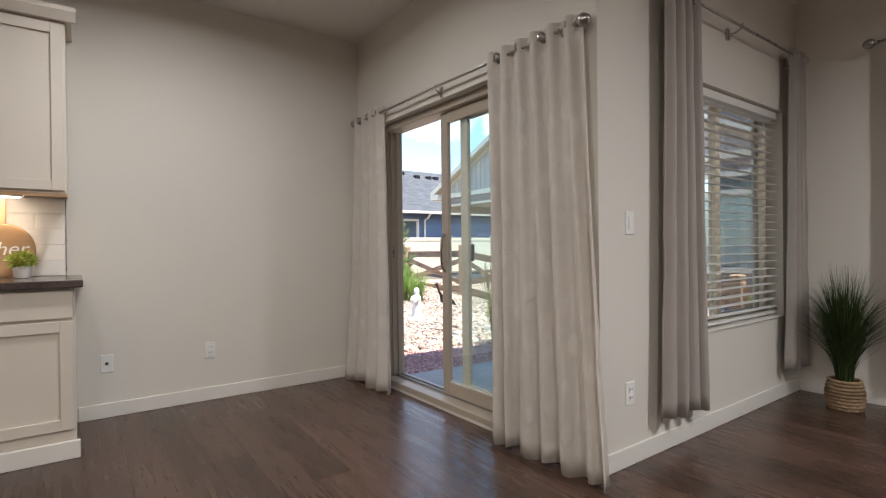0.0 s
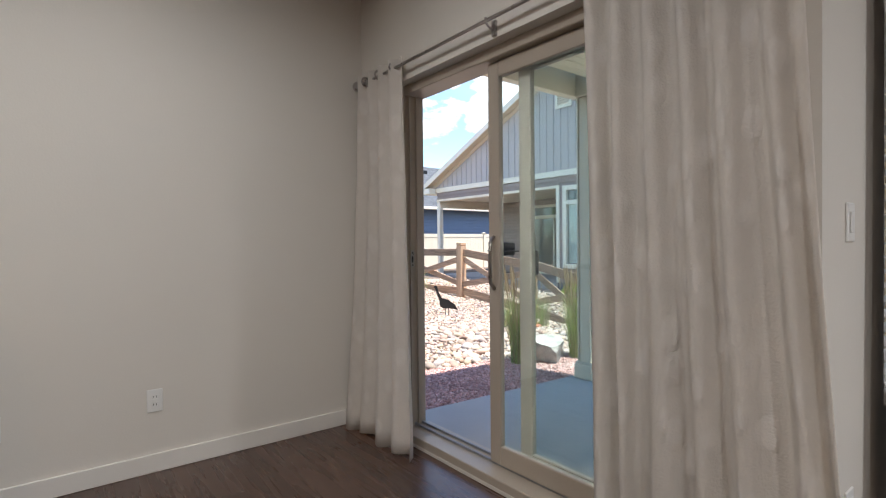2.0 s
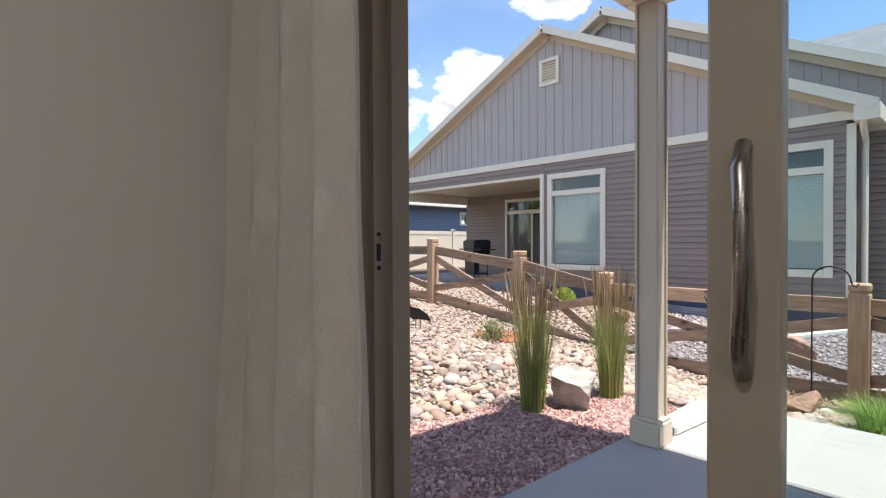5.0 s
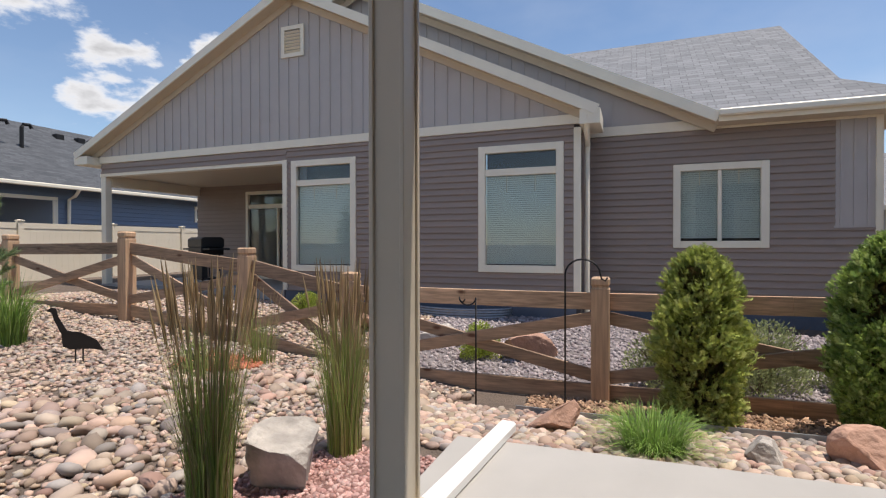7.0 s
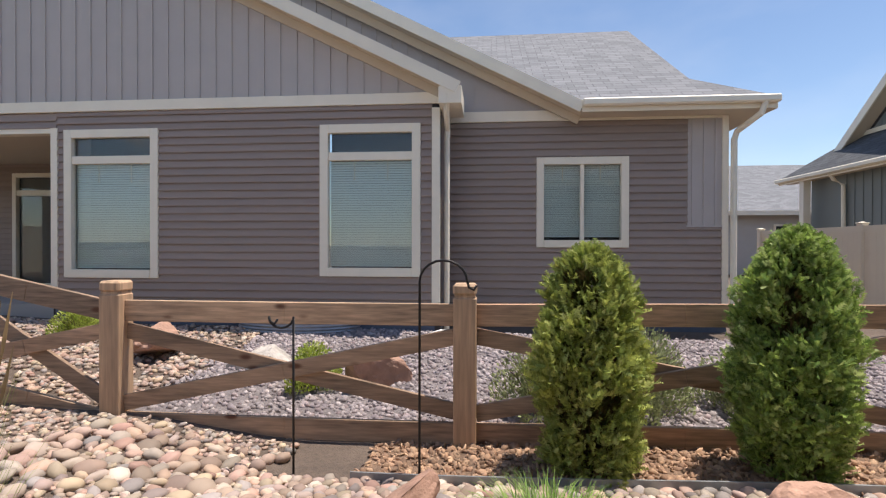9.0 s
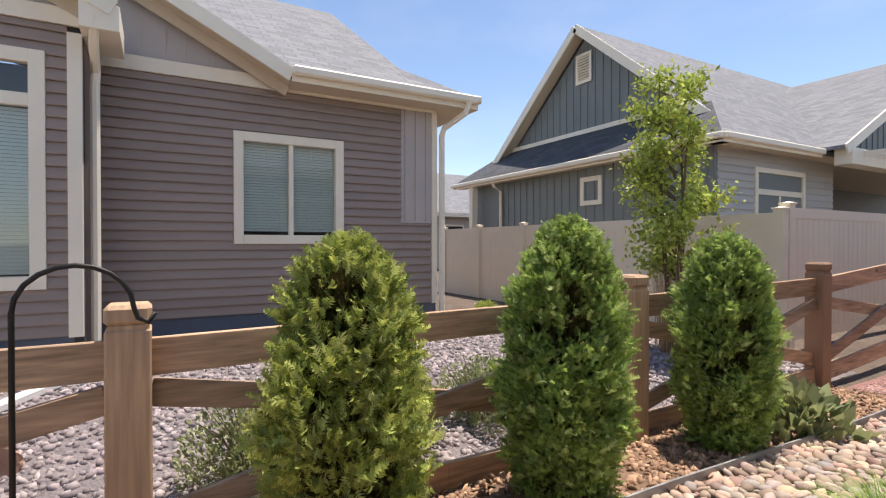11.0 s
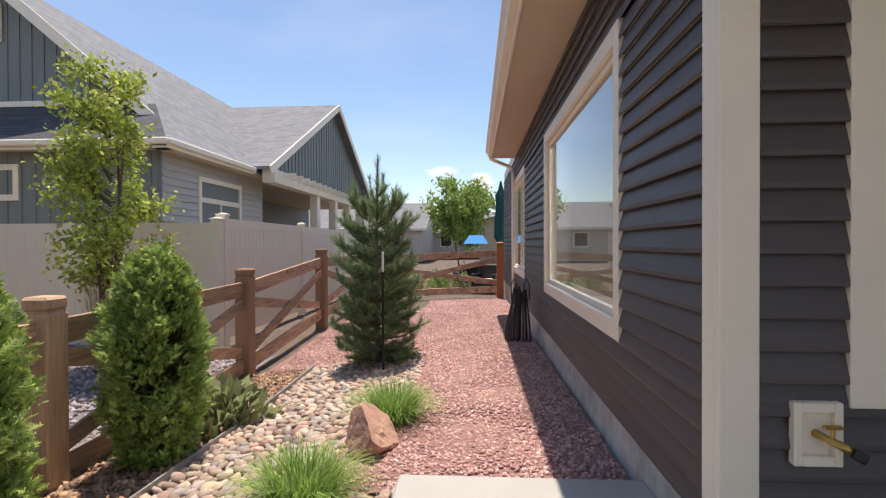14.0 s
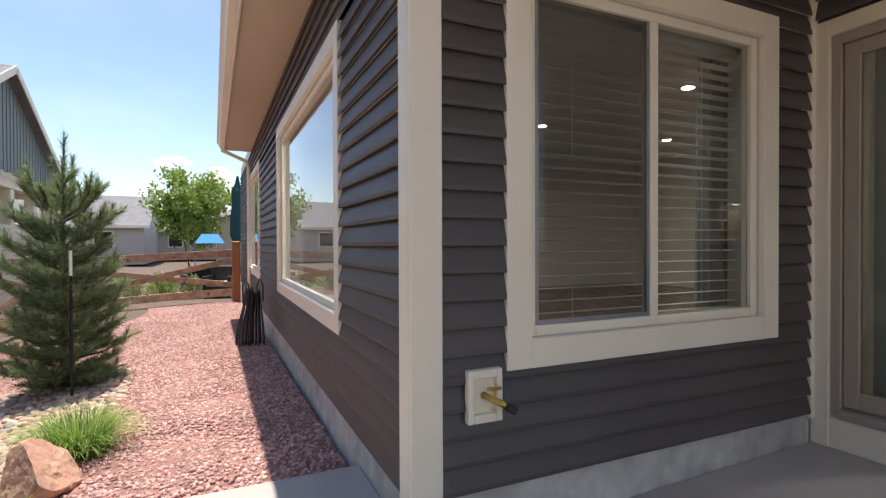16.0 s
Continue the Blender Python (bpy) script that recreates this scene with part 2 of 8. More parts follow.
M = {
    "wall": material("wall_paint", (0.69, 0.652, 0.59), 0.75, var=0.02, scale=1.5, bump=0.25, bump_scale=120, dist=0.002),
    "ceil": material("ceiling_paint", (0.72, 0.69, 0.64), 0.85, var=0.02, scale=2, bump=0.3, bump_scale=80, dist=0.003),
    "trim": material("trim_paint", (0.74, 0.71, 0.66), 0.4, var=0.03, scale=4, bump=0.05),
    "cabinet": material("cabinet_paint", (0.66, 0.60, 0.52), 0.4, var=0.03, scale=3, bump=0.05),
    "granite": material("granite", (0.07, 0.05, 0.045), 0.15, var=0.5, scale=60, bump=0.02),
    "tile": material("backsplash_tile", (0.78, 0.76, 0.72), 0.15, var=0.03, scale=5, bump=0.05, per_object=0.03),
    "grout": material("grout", (0.66, 0.64, 0.60), 0.9),
    "plank": material("floor_plank", (0.078, 0.044, 0.031), 0.27, var=0.30, scale=4.0, bump=0.05, bump_scale=40, dist=0.001, stretch=(5, 0.35, 1), per_object=0.24),
    "vinyl_tan": material("vinyl_tan", (0.62, 0.54, 0.42), 0.4, var=0.03, scale=5, bump=0.04),
    "vinyl_taupe": material("door_vinyl", (0.43, 0.37, 0.30), 0.38, var=0.03, scale=5, bump=0.04),
    "white_trim": material("white_exterior_trim", (0.91, 0.83, 0.67), 0.5, var=0.05, scale=3, bump=0.05),
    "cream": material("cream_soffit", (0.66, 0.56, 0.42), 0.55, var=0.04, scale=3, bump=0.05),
    "siding_near": material("charcoal_siding", (0.090, 0.077, 0.073), 0.5, var=0.1, scale=3, bump=0.35, bump_scale=30, dist=0.002, stretch=(1, 1, 9), per_object=0.05),
    "siding_nb": material("mauve_brown_siding", (0.325, 0.252, 0.212), 0.55, var=0.06, scale=3, bump=0.3, bump_scale=30, dist=0.002, stretch=(1, 1, 9), per_object=0.05),
    "batten_nb": material("taupe_board_and_batten", (0.50, 0.455, 0.425), 0.55, var=0.05, scale=3, bump=0.2, bump_scale=40, dist=0.002),
    "batten_g2": material("slate_board_and_batten", (0.195, 0.215, 0.21), 0.55, var=0.06, scale=3, bump=0.2, bump_scale=40),
    "siding_g2": material("pale_grey_siding", (0.50, 0.48, 0.445), 0.55, var=0.05, scale=3, bump=0.1, per_object=0.03),
    "siding_blue": material("blue_siding", (0.17, 0.22, 0.31), 0.55, var=0.05, scale=3, bump=0.1, per_object=0.03),
    "siding_far": material("sand_siding", (0.45, 0.38, 0.27), 0.6, var=0.05, scale=3, bump=0.1),
    "foundation": material("foundation_concrete", (0.53, 0.50, 0.45), 0.85, var=0.4, scale=8, bump=0.4, bump_scale=60),
    "foundation_blue": material("foundation_dark_blue", (0.11, 0.13, 0.17), 0.8, var=0.15, scale=8, bump=0.3),
    "roof_nb": shingle_material("shingle_grey", (0.245, 0.25, 0.262), (0.175, 0.18, 0.19)),
    "roof_dark": shingle_material("shingle_slate", (0.10, 0.105, 0.115), (0.06, 0.065, 0.072)),
    "concrete": material("patio_concrete", (0.39, 0.37, 0.345), 0.8, var=0.08, scale=3, bump=0.3, bump_scale=90, dist=0.002),
    "cedar": material("cedar_board", (0.33, 0.205, 0.125), 0.75, var=0.55, scale=9, bump=0.7, bump_scale=12, dist=0.004, stretch=(5, 0.45, 5), per_object=0.22, hue=[(0.44, 0.27, 0.165), (0.34, 0.23, 0.155), (0.48, 0.32, 0.20), (0.30, 0.195, 0.125)]),
    "cedar_post": material("cedar_post", (0.48, 0.315, 0.195), 0.75, var=0.34, scale=9, bump=0.5, bump_scale=20, dist=0.004, stretch=(4, 4, 0.3), per_object=0.18),
    "cedar_dark": material("weathered_cedar_post", (0.30, 0.175, 0.105), 0.8, var=0.3, scale=7, bump=0.5, bump_scale=35, dist=0.004, stretch=(1, 1, 0.2), per_object=0.15),
    "cedar_stain": material("stained_cedar_post", (0.46, 0.17, 0.06), 0.6, var=0.2, scale=7, bump=0.4, bump_scale=35, dist=0.004, stretch=(1, 1, 0.2)),
    "vinyl_fence": material("vinyl_fence", (0.86, 0.77, 0.62), 0.5, var=0.03, scale=3, bump=0.03),
    "iron": material("black_iron", (0.02, 0.018, 0.017), 0.5, 0.4, var=0.2, scale=30, bump=0.2),
    "nickel": material("brushed_nickel", (0.45, 0.42, 0.40), 0.3, 1.0, var=0.05, scale=30, bump=0.02),
    "brass": material("brass", (0.55, 0.38, 0.12), 0.35, 1.0, var=0.2, scale=30),
    "black": material("black_plastic", (0.015, 0.015, 0.016), 0.4, var=0.1, scale=20),
    "grey_metal": material("galvanised_steel", (0.32, 0.33, 0.34), 0.5, 0.6, var=0.2, scale=12),
    "white_plastic": material("white_plastic", (0.78, 0.77, 0.74), 0.35, var=0.02, scale=9, bump=0.02),
    "teal_cloth": material("teal_umbrella_cloth", (0.015, 0.09, 0.10), 0.85, var=0.2, scale=12, bump=0.3),
    "blue_cloth": material("bright_blue_canopy", (0.02, 0.25, 0.62), 0.8, var=0.1, scale=5),
    "blind": material("blind_slat", (0.74, 0.72, 0.68), 0.45, var=0.02, scale=9, bump=0.02),
    "curtain_white": material("white_damask_curtain", (0.78, 0.735, 0.68), 0.85, var=0.08, scale=14, bump=0.35, bump_scale=220, dist=0.002, stretch=(1, 1, 1)),
    "curtain_grey": material("taupe_grey_curtain", (0.33, 0.295, 0.27), 0.85, var=0.06, scale=10, bump=0.35, bump_scale=260, dist=0.0015),
    "rattan": material("woven_rattan", (0.25, 0.165, 0.09), 0.7, var=0.25, scale=30, bump=0.3, island=0.25),
    "oak": material("oak_board", (0.40, 0.25, 0.13), 0.5, var=0.2, scale=8, bump=0.1, stretch=(0.3, 4, 4)),
    "earth": material("bark_mulch_soil", (0.21, 0.135, 0.09), 0.95, var=0.4, scale=14, bump=0.9, bump_scale=60, dist=0.02),
    "ground": material("gravel_soil", (0.14, 0.105, 0.082), 0.95, var=0.3, scale=22, bump=1.0, bump_scale=55, dist=0.02),
    "river": material("river_stones", (0.46, 0.37, 0.30), 0.75, var=0.15, scale=9, bump=0.3, bump_scale=70, dist=0.003, island=0.36,
                      hue=[(0.46, 0.34, 0.25), (0.37, 0.26, 0.22), (0.29, 0.26, 0.24), (0.50, 0.39, 0.26), (0.40, 0.24, 0.19), (0.52, 0.44, 0.36), (0.31, 0.23, 0.17), (0.48, 0.32, 0.25)]),
    "redstone": material("red_crushed_gravel", (0.30, 0.155, 0.135), 0.85, var=0.2, scale=12, bump=0.3, bump_scale=90, island=0.3,
                         hue=[(0.45, 0.255, 0.225), (0.52, 0.33, 0.29), (0.38, 0.20, 0.18), (0.57, 0.39, 0.35), (0.42, 0.27, 0.25), (0.47, 0.25, 0.21)]),
    "greystone": material("grey_violet_gravel", (0.28, 0.24, 0.25), 0.85, var=0.2, scale=12, bump=0.3, bump_scale=90, island=0.3,
                          hue=[(0.28, 0.235, 0.245), (0.36, 0.31, 0.30), (0.22, 0.185, 0.195), (0.41, 0.36, 0.35), (0.31, 0.24, 0.24)]),
    "redbase": material("red_gravel_bed", (0.27, 0.145, 0.125), 0.95, var=0.4, scale=40, bump=1.0, bump_scale=45, dist=0.02),
    "greybase": material("grey_gravel_bed", (0.19, 0.165, 0.165), 0.95, var=0.4, scale=40, bump=1.0, bump_scale=45, dist=0.02),
    "boulder": material("sandstone_boulder", (0.42, 0.25, 0.18), 0.85, var=0.35, scale=6, bump=0.9, bump_scale=18, dist=0.02),
    "boulder_grey": material("grey_speckled_boulder", (0.42, 0.38, 0.34), 0.85, var=0.5, scale=9, bump=0.9, bump_scale=20, dist=0.02),
    "bark": material("bark", (0.16, 0.11, 0.08), 0.9, var=0.3, scale=14, bump=0.8, bump_scale=40, dist=0.01),
    "grass": leaf_material("ornamental_grass", [(0.22, 0.36, 0.07), (0.29, 0.43, 0.10), (0.14, 0.24, 0.06), (0.38, 0.49, 0.17)]),
    "reed": leaf_material("feather_reed_grass", [(0.24, 0.34, 0.08), (0.32, 0.41, 0.11), (0.46, 0.40, 0.20), (0.17, 0.26, 0.06)]),
    "seed": leaf_material("seed_head", [(0.46, 0.34, 0.19), (0.38, 0.27, 0.15), (0.54, 0.42, 0.26)]),
    "thuja": leaf_material("arborvitae_leaf", [(0.30, 0.42, 0.10), (0.42, 0.54, 0.14), (0.16, 0.26, 0.07), (0.54, 0.62, 0.24)]),
    "thuja_gold": leaf_material("golden_shrub_leaf", [(0.36, 0.42, 0.10), (0.46, 0.50, 0.13), (0.24, 0.31, 0.08), (0.56, 0.58, 0.21)]),
    "needle": leaf_material("pine_needle", [(0.22, 0.30, 0.15), (0.29, 0.37, 0.18), (0.15, 0.22, 0.11), (0.42, 0.47, 0.28)]),
    "leaf": leaf_material("tree_leaf", [(0.42, 0.50, 0.09), (0.52, 0.58, 0.13), (0.28, 0.37, 0.07), (0.60, 0.63, 0.20)]),
    "leaf_dark": leaf_material("distant_tree_leaf", [(0.28, 0.40, 0.10), (0.36, 0.46, 0.13), (0.20, 0.31, 0.08)]),
    "sage": leaf_material("sage_leaf", [(0.30, 0.34, 0.16), (0.38, 0.41, 0.20), (0.22, 0.26, 0.13)]),
    "statue": material("white_garden_stone", (0.72, 0.70, 0.66), 0.7, var=0.08, scale=12, bump=0.3),
    "unlit_room": material("unlit_room_backing", (0.12, 0.11, 0.10), 0.9, var=0.05),
    "drape_green": material("pale_green_blind", (0.84, 0.89, 0.83), 0.6, var=0.04, scale=4),
    "asphalt": material("asphalt", (0.06, 0.06, 0.062), 0.9, var=0.2, scale=6, bump=0.5),
}
M["bark_chip"] = material("bark_chips", (0.24, 0.15, 0.10), 0.9, var=0.2, scale=14, bump=0.3, island=0.35, hue=[(0.40, 0.25, 0.16), (0.26, 0.155, 0.10), (0.50, 0.33, 0.21)])
M["river_one"] = material("river_stone", (0.46, 0.37, 0.30), 0.75, var=0.15, scale=9, bump=0.3, bump_scale=70, per_object=0.2, hue=[(0.50, 0.39, 0.29), (0.43, 0.32, 0.27), (0.38, 0.34, 0.31), (0.55, 0.45, 0.33), (0.46, 0.30, 0.24)])


def damask(m):
    """Raised leaf shapes woven into the white curtain."""
    nt = m.node_tree
    N, L = nt.nodes, nt.links
    geo = N.new("ShaderNodeNewGeometry")
    mp = N.new("ShaderNodeMapping")
    mp.inputs["Scale"].default_value = (5.0, 15.0, 6.5)
    mp.inputs["Rotation"].default_value = (0.35, 0, 0)
    L.new(geo.outputs["Position"], mp.inputs["Vector"])
    v = N.new("ShaderNodeTexVoronoi")
    v.inputs["Scale"].default_value = 1.0
    L.new(mp.outputs["Vector"], v.inputs["Vector"])
    r = N.new("ShaderNodeMapRange")
    r.interpolation_type = "SMOOTHSTEP"
    r.inputs["From Min"].default_value, r.inputs["From Max"].default_value = 0.42, 0.22
    L.new(v.outputs["Distance"], r.inputs["Value"])
    w = N.new("ShaderNodeTexNoise")
    w.inputs["Scale"].default_value = 130
    L.new(geo.outputs["Position"], w.inputs["Vector"])
    mu = N.new("ShaderNodeMath")
    mu.operation = "MULTIPLY_ADD"
    mu.inputs[1].default_value = 0.7
    L.new(w.outputs["Fac"], mu.inputs[0])
    L.new(r.outputs["Result"], mu.inputs[2])
    b = N["Principled BSDF"]
    mx = N.new("ShaderNodeMix")
    mx.data_type, mx.blend_type = "RGBA", "MULTIPLY"
    mx.inputs["B"].default_value = (1.1, 1.11, 1.13, 1)
    src = b.inputs["Base Color"].links[0].from_socket
    L.new(r.outputs["Result"], mx.inputs["Factor"])
    L.new(src, mx.inputs["A"])
    L.new(mx.outputs["Result"], b.inputs["Base Color"])
    bp = N.new("ShaderNodeBump")
    bp.inputs["Strength"].default_value, bp.inputs["Distance"].default_value = 0.9, 0.006
    L.new(mu.outputs["Value"], bp.inputs["Height"])
    L.new(bp.outputs["Normal"], b.inputs["Normal"])


damask(M["curtain_white"])
_nt = M["curtain_white"].node_tree
_tr = _nt.nodes.new("ShaderNodeBsdfTranslucent")
_tr.inputs["Color"].default_value = (0.86, 0.81, 0.74, 1)
_mx = _nt.nodes.new("ShaderNodeMixShader")
_mx.inputs[0].default_value = 0.42
_nt.links.new(_nt.nodes["Principled BSDF"].outputs[0], _mx.inputs[1])
_nt.links.new(_tr.outputs[0], _mx.inputs[2])
_nt.links.new(_mx.outputs[0], _nt.nodes["Material Output"].inputs["Surface"])


def knots(m):
    """Dark oval knots with a reddish ring in the boards."""
    nt = m.node_tree
    N, L = nt.nodes, nt.links
    b = N["Principled BSDF"]
    geo = N.new("ShaderNodeNewGeometry")
    info = N.new("ShaderNodeObjectInfo")
    mp = N.new("ShaderNodeMapping")
    mp.inputs["Scale"].default_value = (4.0, 2.1, 5.0)
    L.new(geo.outputs["Position"], mp.inputs["Vector"])
    L.new(info.outputs["Random"], mp.inputs["Location"])
    v = N.new("ShaderNodeTexVoronoi")
    v.inputs["Scale"].default_value = 1.0
    L.new(mp.outputs["Vector"], v.inputs["Vector"])
    r = N.new("ShaderNodeMapRange")
    r.interpolation_type = "SMOOTHSTEP"
    r.inputs["From Min"].default_value, r.inputs["From Max"].default_value = 0.17, 0.06
    L.new(v.outputs["Distance"], r.inputs["Value"])
    mx = N.new("ShaderNodeMix")
    mx.data_type = "RGBA"
    src = b.inputs["Base Color"].links[0].from_socket
    L.new(r.outputs["Result"], mx.inputs["Factor"])
    L.new(src, mx.inputs["A"])
    mx.inputs["B"].default_value = (0.12, 0.045, 0.02, 1)
    L.new(mx.outputs["Result"], b.inputs["Base Color"])


knots(M["cedar"])
# dry brown inner leaves, kept dark to paint the shade between outer sprays
M["inner_leaf"] = leaf_material("shade_dark_dry_foliage", [(0.12, 0.09, 0.03), (0.09, 0.11, 0.03), (0.14, 0.085, 0.04), (0.07, 0.09, 0.025)])
M["hose"] = material("grey_brown_hose", (0.06, 0.052, 0.048), 0.55, var=0.3, scale=20, bump=0.2, per_object=0.4)
# near-black wall colour that paints shade into the grooves between siding courses
M["lap_shade"] = material("lap_shade_backing", (0.05, 0.045, 0.045), 0.9, var=0.1)
M["lava"] = material("lava_chips", (0.45, 0.15, 0.08), 0.9, var=0.2, scale=14, bump=0.3, island=0.3, hue=[(0.45, 0.15, 0.08), (0.5, 0.2, 0.11), (0.36, 0.11, 0.06)])
M["glass"] = glass_material("window_glass")
M["glass_teal"] = glass_material("low_e_door_glass", (0.85, 0.955, 0.95))
M["glass_dark"] = glass_material("neighbour_glass", (0.93, 0.98, 0.96))


def screen_material(name, cover):
    """A fine dark insect mesh: part open holes, part dark thread."""
    m = material(name, (0.03, 0.03, 0.03), 0.6, var=0.1, scale=30, bump=0)
    nt = m.node_tree
    tr = nt.nodes.new("ShaderNodeBsdfTransparent")
    mx = nt.nodes.new("ShaderNodeMixShader")
    mx.inputs[0].default_value = cover
    nt.links.new(tr.outputs[0], mx.inputs[1])
    nt.links.new(nt.nodes["Principled BSDF"].outputs[0], mx.inputs[2])
    nt.links.new(mx.outputs[0], nt.nodes["Material Output"].inputs["Surface"])
    return m


M["insect_mesh"] = screen_material("insect_mesh", 0.24)
M["lamp_face"] = emitter("lamp_face", (1.0, 0.80, 0.58), 12.0)

# ---- helpers of this scene ----


def add_box(bm, x0, y0, z0, x1, y1, z1, bevel=0.0, m=None):
    """A box between two corners, with optional bevelled edges, added to bm."""
    r = bmesh.ops.create_cube(bm, size=1.0)
    vs = r["verts"]
    for v in vs:
        v.co = Vector(((x0 + x1) / 2 + v.co.x * abs(x1 - x0), (y0 + y1) / 2 + v.co.y * abs(y1 - y0), (z0 + z1) / 2 + v.co.z * abs(z1 - z0)))
    if bevel:
        es = {e for v in vs for e in v.link_edges}
        g = bmesh.ops.bevel(bm, geom=list(es), offset=bevel, segments=1, affect="EDGES")
        vs = list({v for f in g["faces"] for v in f.verts} | {v for v in vs if v.is_valid})
    if m is not None:
        bmesh.ops.transform(bm, matrix=m, verts=vs)
    return vs


def add_bar(bm, a, b, w, h, bevel=0.0, up=(0, 0, 1)):
    """A bar of width w and height h from point a to point b."""
    a, b = Vector(a), Vector(b)
    d = b - a
    y = d.normalized()
    x = y.cross(Vector(up))
    x = x.normalized() if x.length > 1e-5 else Vector((1, 0, 0))
    z = x.cross(y)
    m = Matrix((x, y, z)).transposed().to_4x4()
    m.translation = (a + b) / 2
    return add_box(bm, -w / 2, -d.length / 2, -h / 2, w / 2, d.length / 2, h / 2, bevel, m)


def add_tube(bm, points, radii, sides=8, cap=True):
    """A tube through points with a radius at each."""
    pts = [Vector(p) for p in points]
    if isinstance(radii, (int, float)):
        radii = [radii] * len(pts)
    rings = []
    ref = Vector((0.13, 0.31, 0.94)).normalized()
    for i, p in enumerate(pts):
        d = (pts[min(i + 1, len(pts) - 1)] - pts[max(i - 1, 0)]).normalized()
        x = d.cross(ref)
        if x.length < 0.05:
            x = d.cross(Vector((1, 0, 0)))
        x.normalize()
        y = d.cross(x)
        rings.append([bm.verts.new(p + (x * math.cos(a) + y * math.sin(a)) * radii[i]) for a in [2 * math.pi * k / sides for k in range(sides)]])
    for r0, r1 in zip(rings, rings[1:]):
        for k in range(sides):
            bm.faces.new((r0[k], r0[(k + 1) % sides], r1[(k + 1) % sides], r1[k]))
    if cap:
        bm.faces.new(rings[0][::-1])
        bm.faces.new(rings[-1])


def add_lathe(bm, profile, sides=20, at=(0, 0, 0)):
    """A turned shape: profile is a list of (radius, height)."""
    rings = [[bm.verts.new((at[0] + r * math.cos(2 * math.pi * k / sides), at[1] + r * math.sin(2 * math.pi * k / sides), at[2] + z)) for k in range(sides)] for r, z in profile]
    for r0, r1 in zip(rings, rings[1:]):
        for k in range(sides):
            bm.faces.new((r0[k], r0[(k + 1) % sides], r1[(k + 1) % sides], r1[k]))
    bm.faces.new(rings[0][::-1])
    bm.faces.new(rings[-1])


def mesh_of(name, bm, mat, smooth=False):
    bmesh.ops.recalc_face_normals(bm, faces=bm.faces)
    me = bpy.data.meshes.new(name)
    bm.to_mesh(me)
    bm.free()
    me.materials.append(mat)
    if smooth:
        for p in me.polygons:
            p.use_smooth = True
    return me


def part(name, bm, mat, parent=None, label="", smooth=False):
    ob = new(name, mesh_of(name, bm, mat, smooth))
    if parent is not None:
        ob.parent = parent
    if label:
        ob["label"] = label
    return ob


def thing(name, label, category, at=(0, 0, 0), group="", kind=""):
    e = new(name)
    e.location = at
    e.empty_display_size = 0.1
    return tagged(e, label, category, group, kind)


def box_part(name, c, mat, parent=None, bevel=0.0, label=""):
    bm = bmesh.new()
    add_box(bm, *c, bevel)
    return part(name, bm, mat, parent, label)


def structure(name, label, category):
    return thing(name, label, category, kind="structure")


def raw_mesh(name, verts, faces, mat):
    me = bpy.data.meshes.new(name)
    me.from_pydata(verts, [], faces)
    me.materials.append(mat)
    return me


def sub_rects(a0, a1, z0, z1, holes):
    """The rectangle a0..a1, z0..z1 less the holes, as rectangles."""
    zs = sorted({z0, z1, *[z for h in holes for z in (h[2], h[3]) if z0 < z < z1]})
    out = []
    for zb, zt in zip(zs, zs[1:]):
        spans = [(a0, a1)]
        for h in holes:
            if h[2] < (zb + zt) / 2 < h[3]:
                nxt = []
                for s in spans:
                    if h[1] <= s[0] or h[0] >= s[1]:
                        nxt.append(s)
                        continue
                    if h[0] > s[0]:
                        nxt.append((s[0], h[0]))
                    if h[1] < s[1]:
                        nxt.append((h[1], s[1]))
                spans = nxt
        out += [(s[0], s[1], zb, zt) for s in spans if s[1] - s[0] > 0.004]
    return out


def wall_panel(name, axis, c0, c1, a0, a1, z0, z1, holes, mat, label, category="wall"):
    """A wall between c0 and c1 on one axis, from a0 to a1 on the other, with holes right through."""
    bm = bmesh.new()
    for s in sub_rects(a0, a1, z0, z1, holes):
        if axis == "x":
            add_box(bm, c0, s[0], s[2], c1, s[1], s[3])
        else:
            add_box(bm, s[0], c0, s[2], s[1], c1, s[3])
    bmesh.ops.remove_doubles(bm, verts=bm.verts, dist=0.0005)
    return tagged(part(name, bm, mat), label, category, kind="structure")


def lap_siding(parent, axis, c, out, a0, a1, z0, z1, holes, mat, pitch=0.14, name="siding_board", ends=None):
    """Courses of lap siding on the plane axis=c, facing out (+1 or -1). ends(z) may narrow the run."""
    k = 0
    z = z0
    while z < z1 - 0.01:
        t = min(z + pitch, z1)
        b0, b1 = (a0, a1) if ends is None else ends(z)
        for s in sub_rects(b0, b1, z, t, holes):
            def d(h):
                return 0.031 - 0.027 * (h - z) / pitch
            vs, mid = [], s[2] + min(0.012, (s[3] - s[2]) * 0.4)
            lip = 0.007 if s[2] == z else 0.0
            prof = [(s[2] + lip * 2, 0.0), (s[2] + lip * 2, d(s[2]) - 0.006), (s[2] - lip, d(s[2]) - 0.003), (s[2] - lip * 0.4, d(s[2])), (mid, d(s[2])), (s[3], d(s[3])), (s[3], 0.0)]
            for e in (s[0], s[1]):
                for h, off in prof:
                    vs.append((c + out * off, e, h) if axis == "x" else (e, c + out * off, h))
            n = len(prof)
            fs = [(i, i + 1, n + i + 1, n + i) for i in range(n - 1)] + [tuple(range(n))[::-1], tuple(range(n, 2 * n))]
            ob = new(name, raw_mesh(name, vs, fs, mat))
            ob.parent = parent
            k += 1
        z = t
    return k

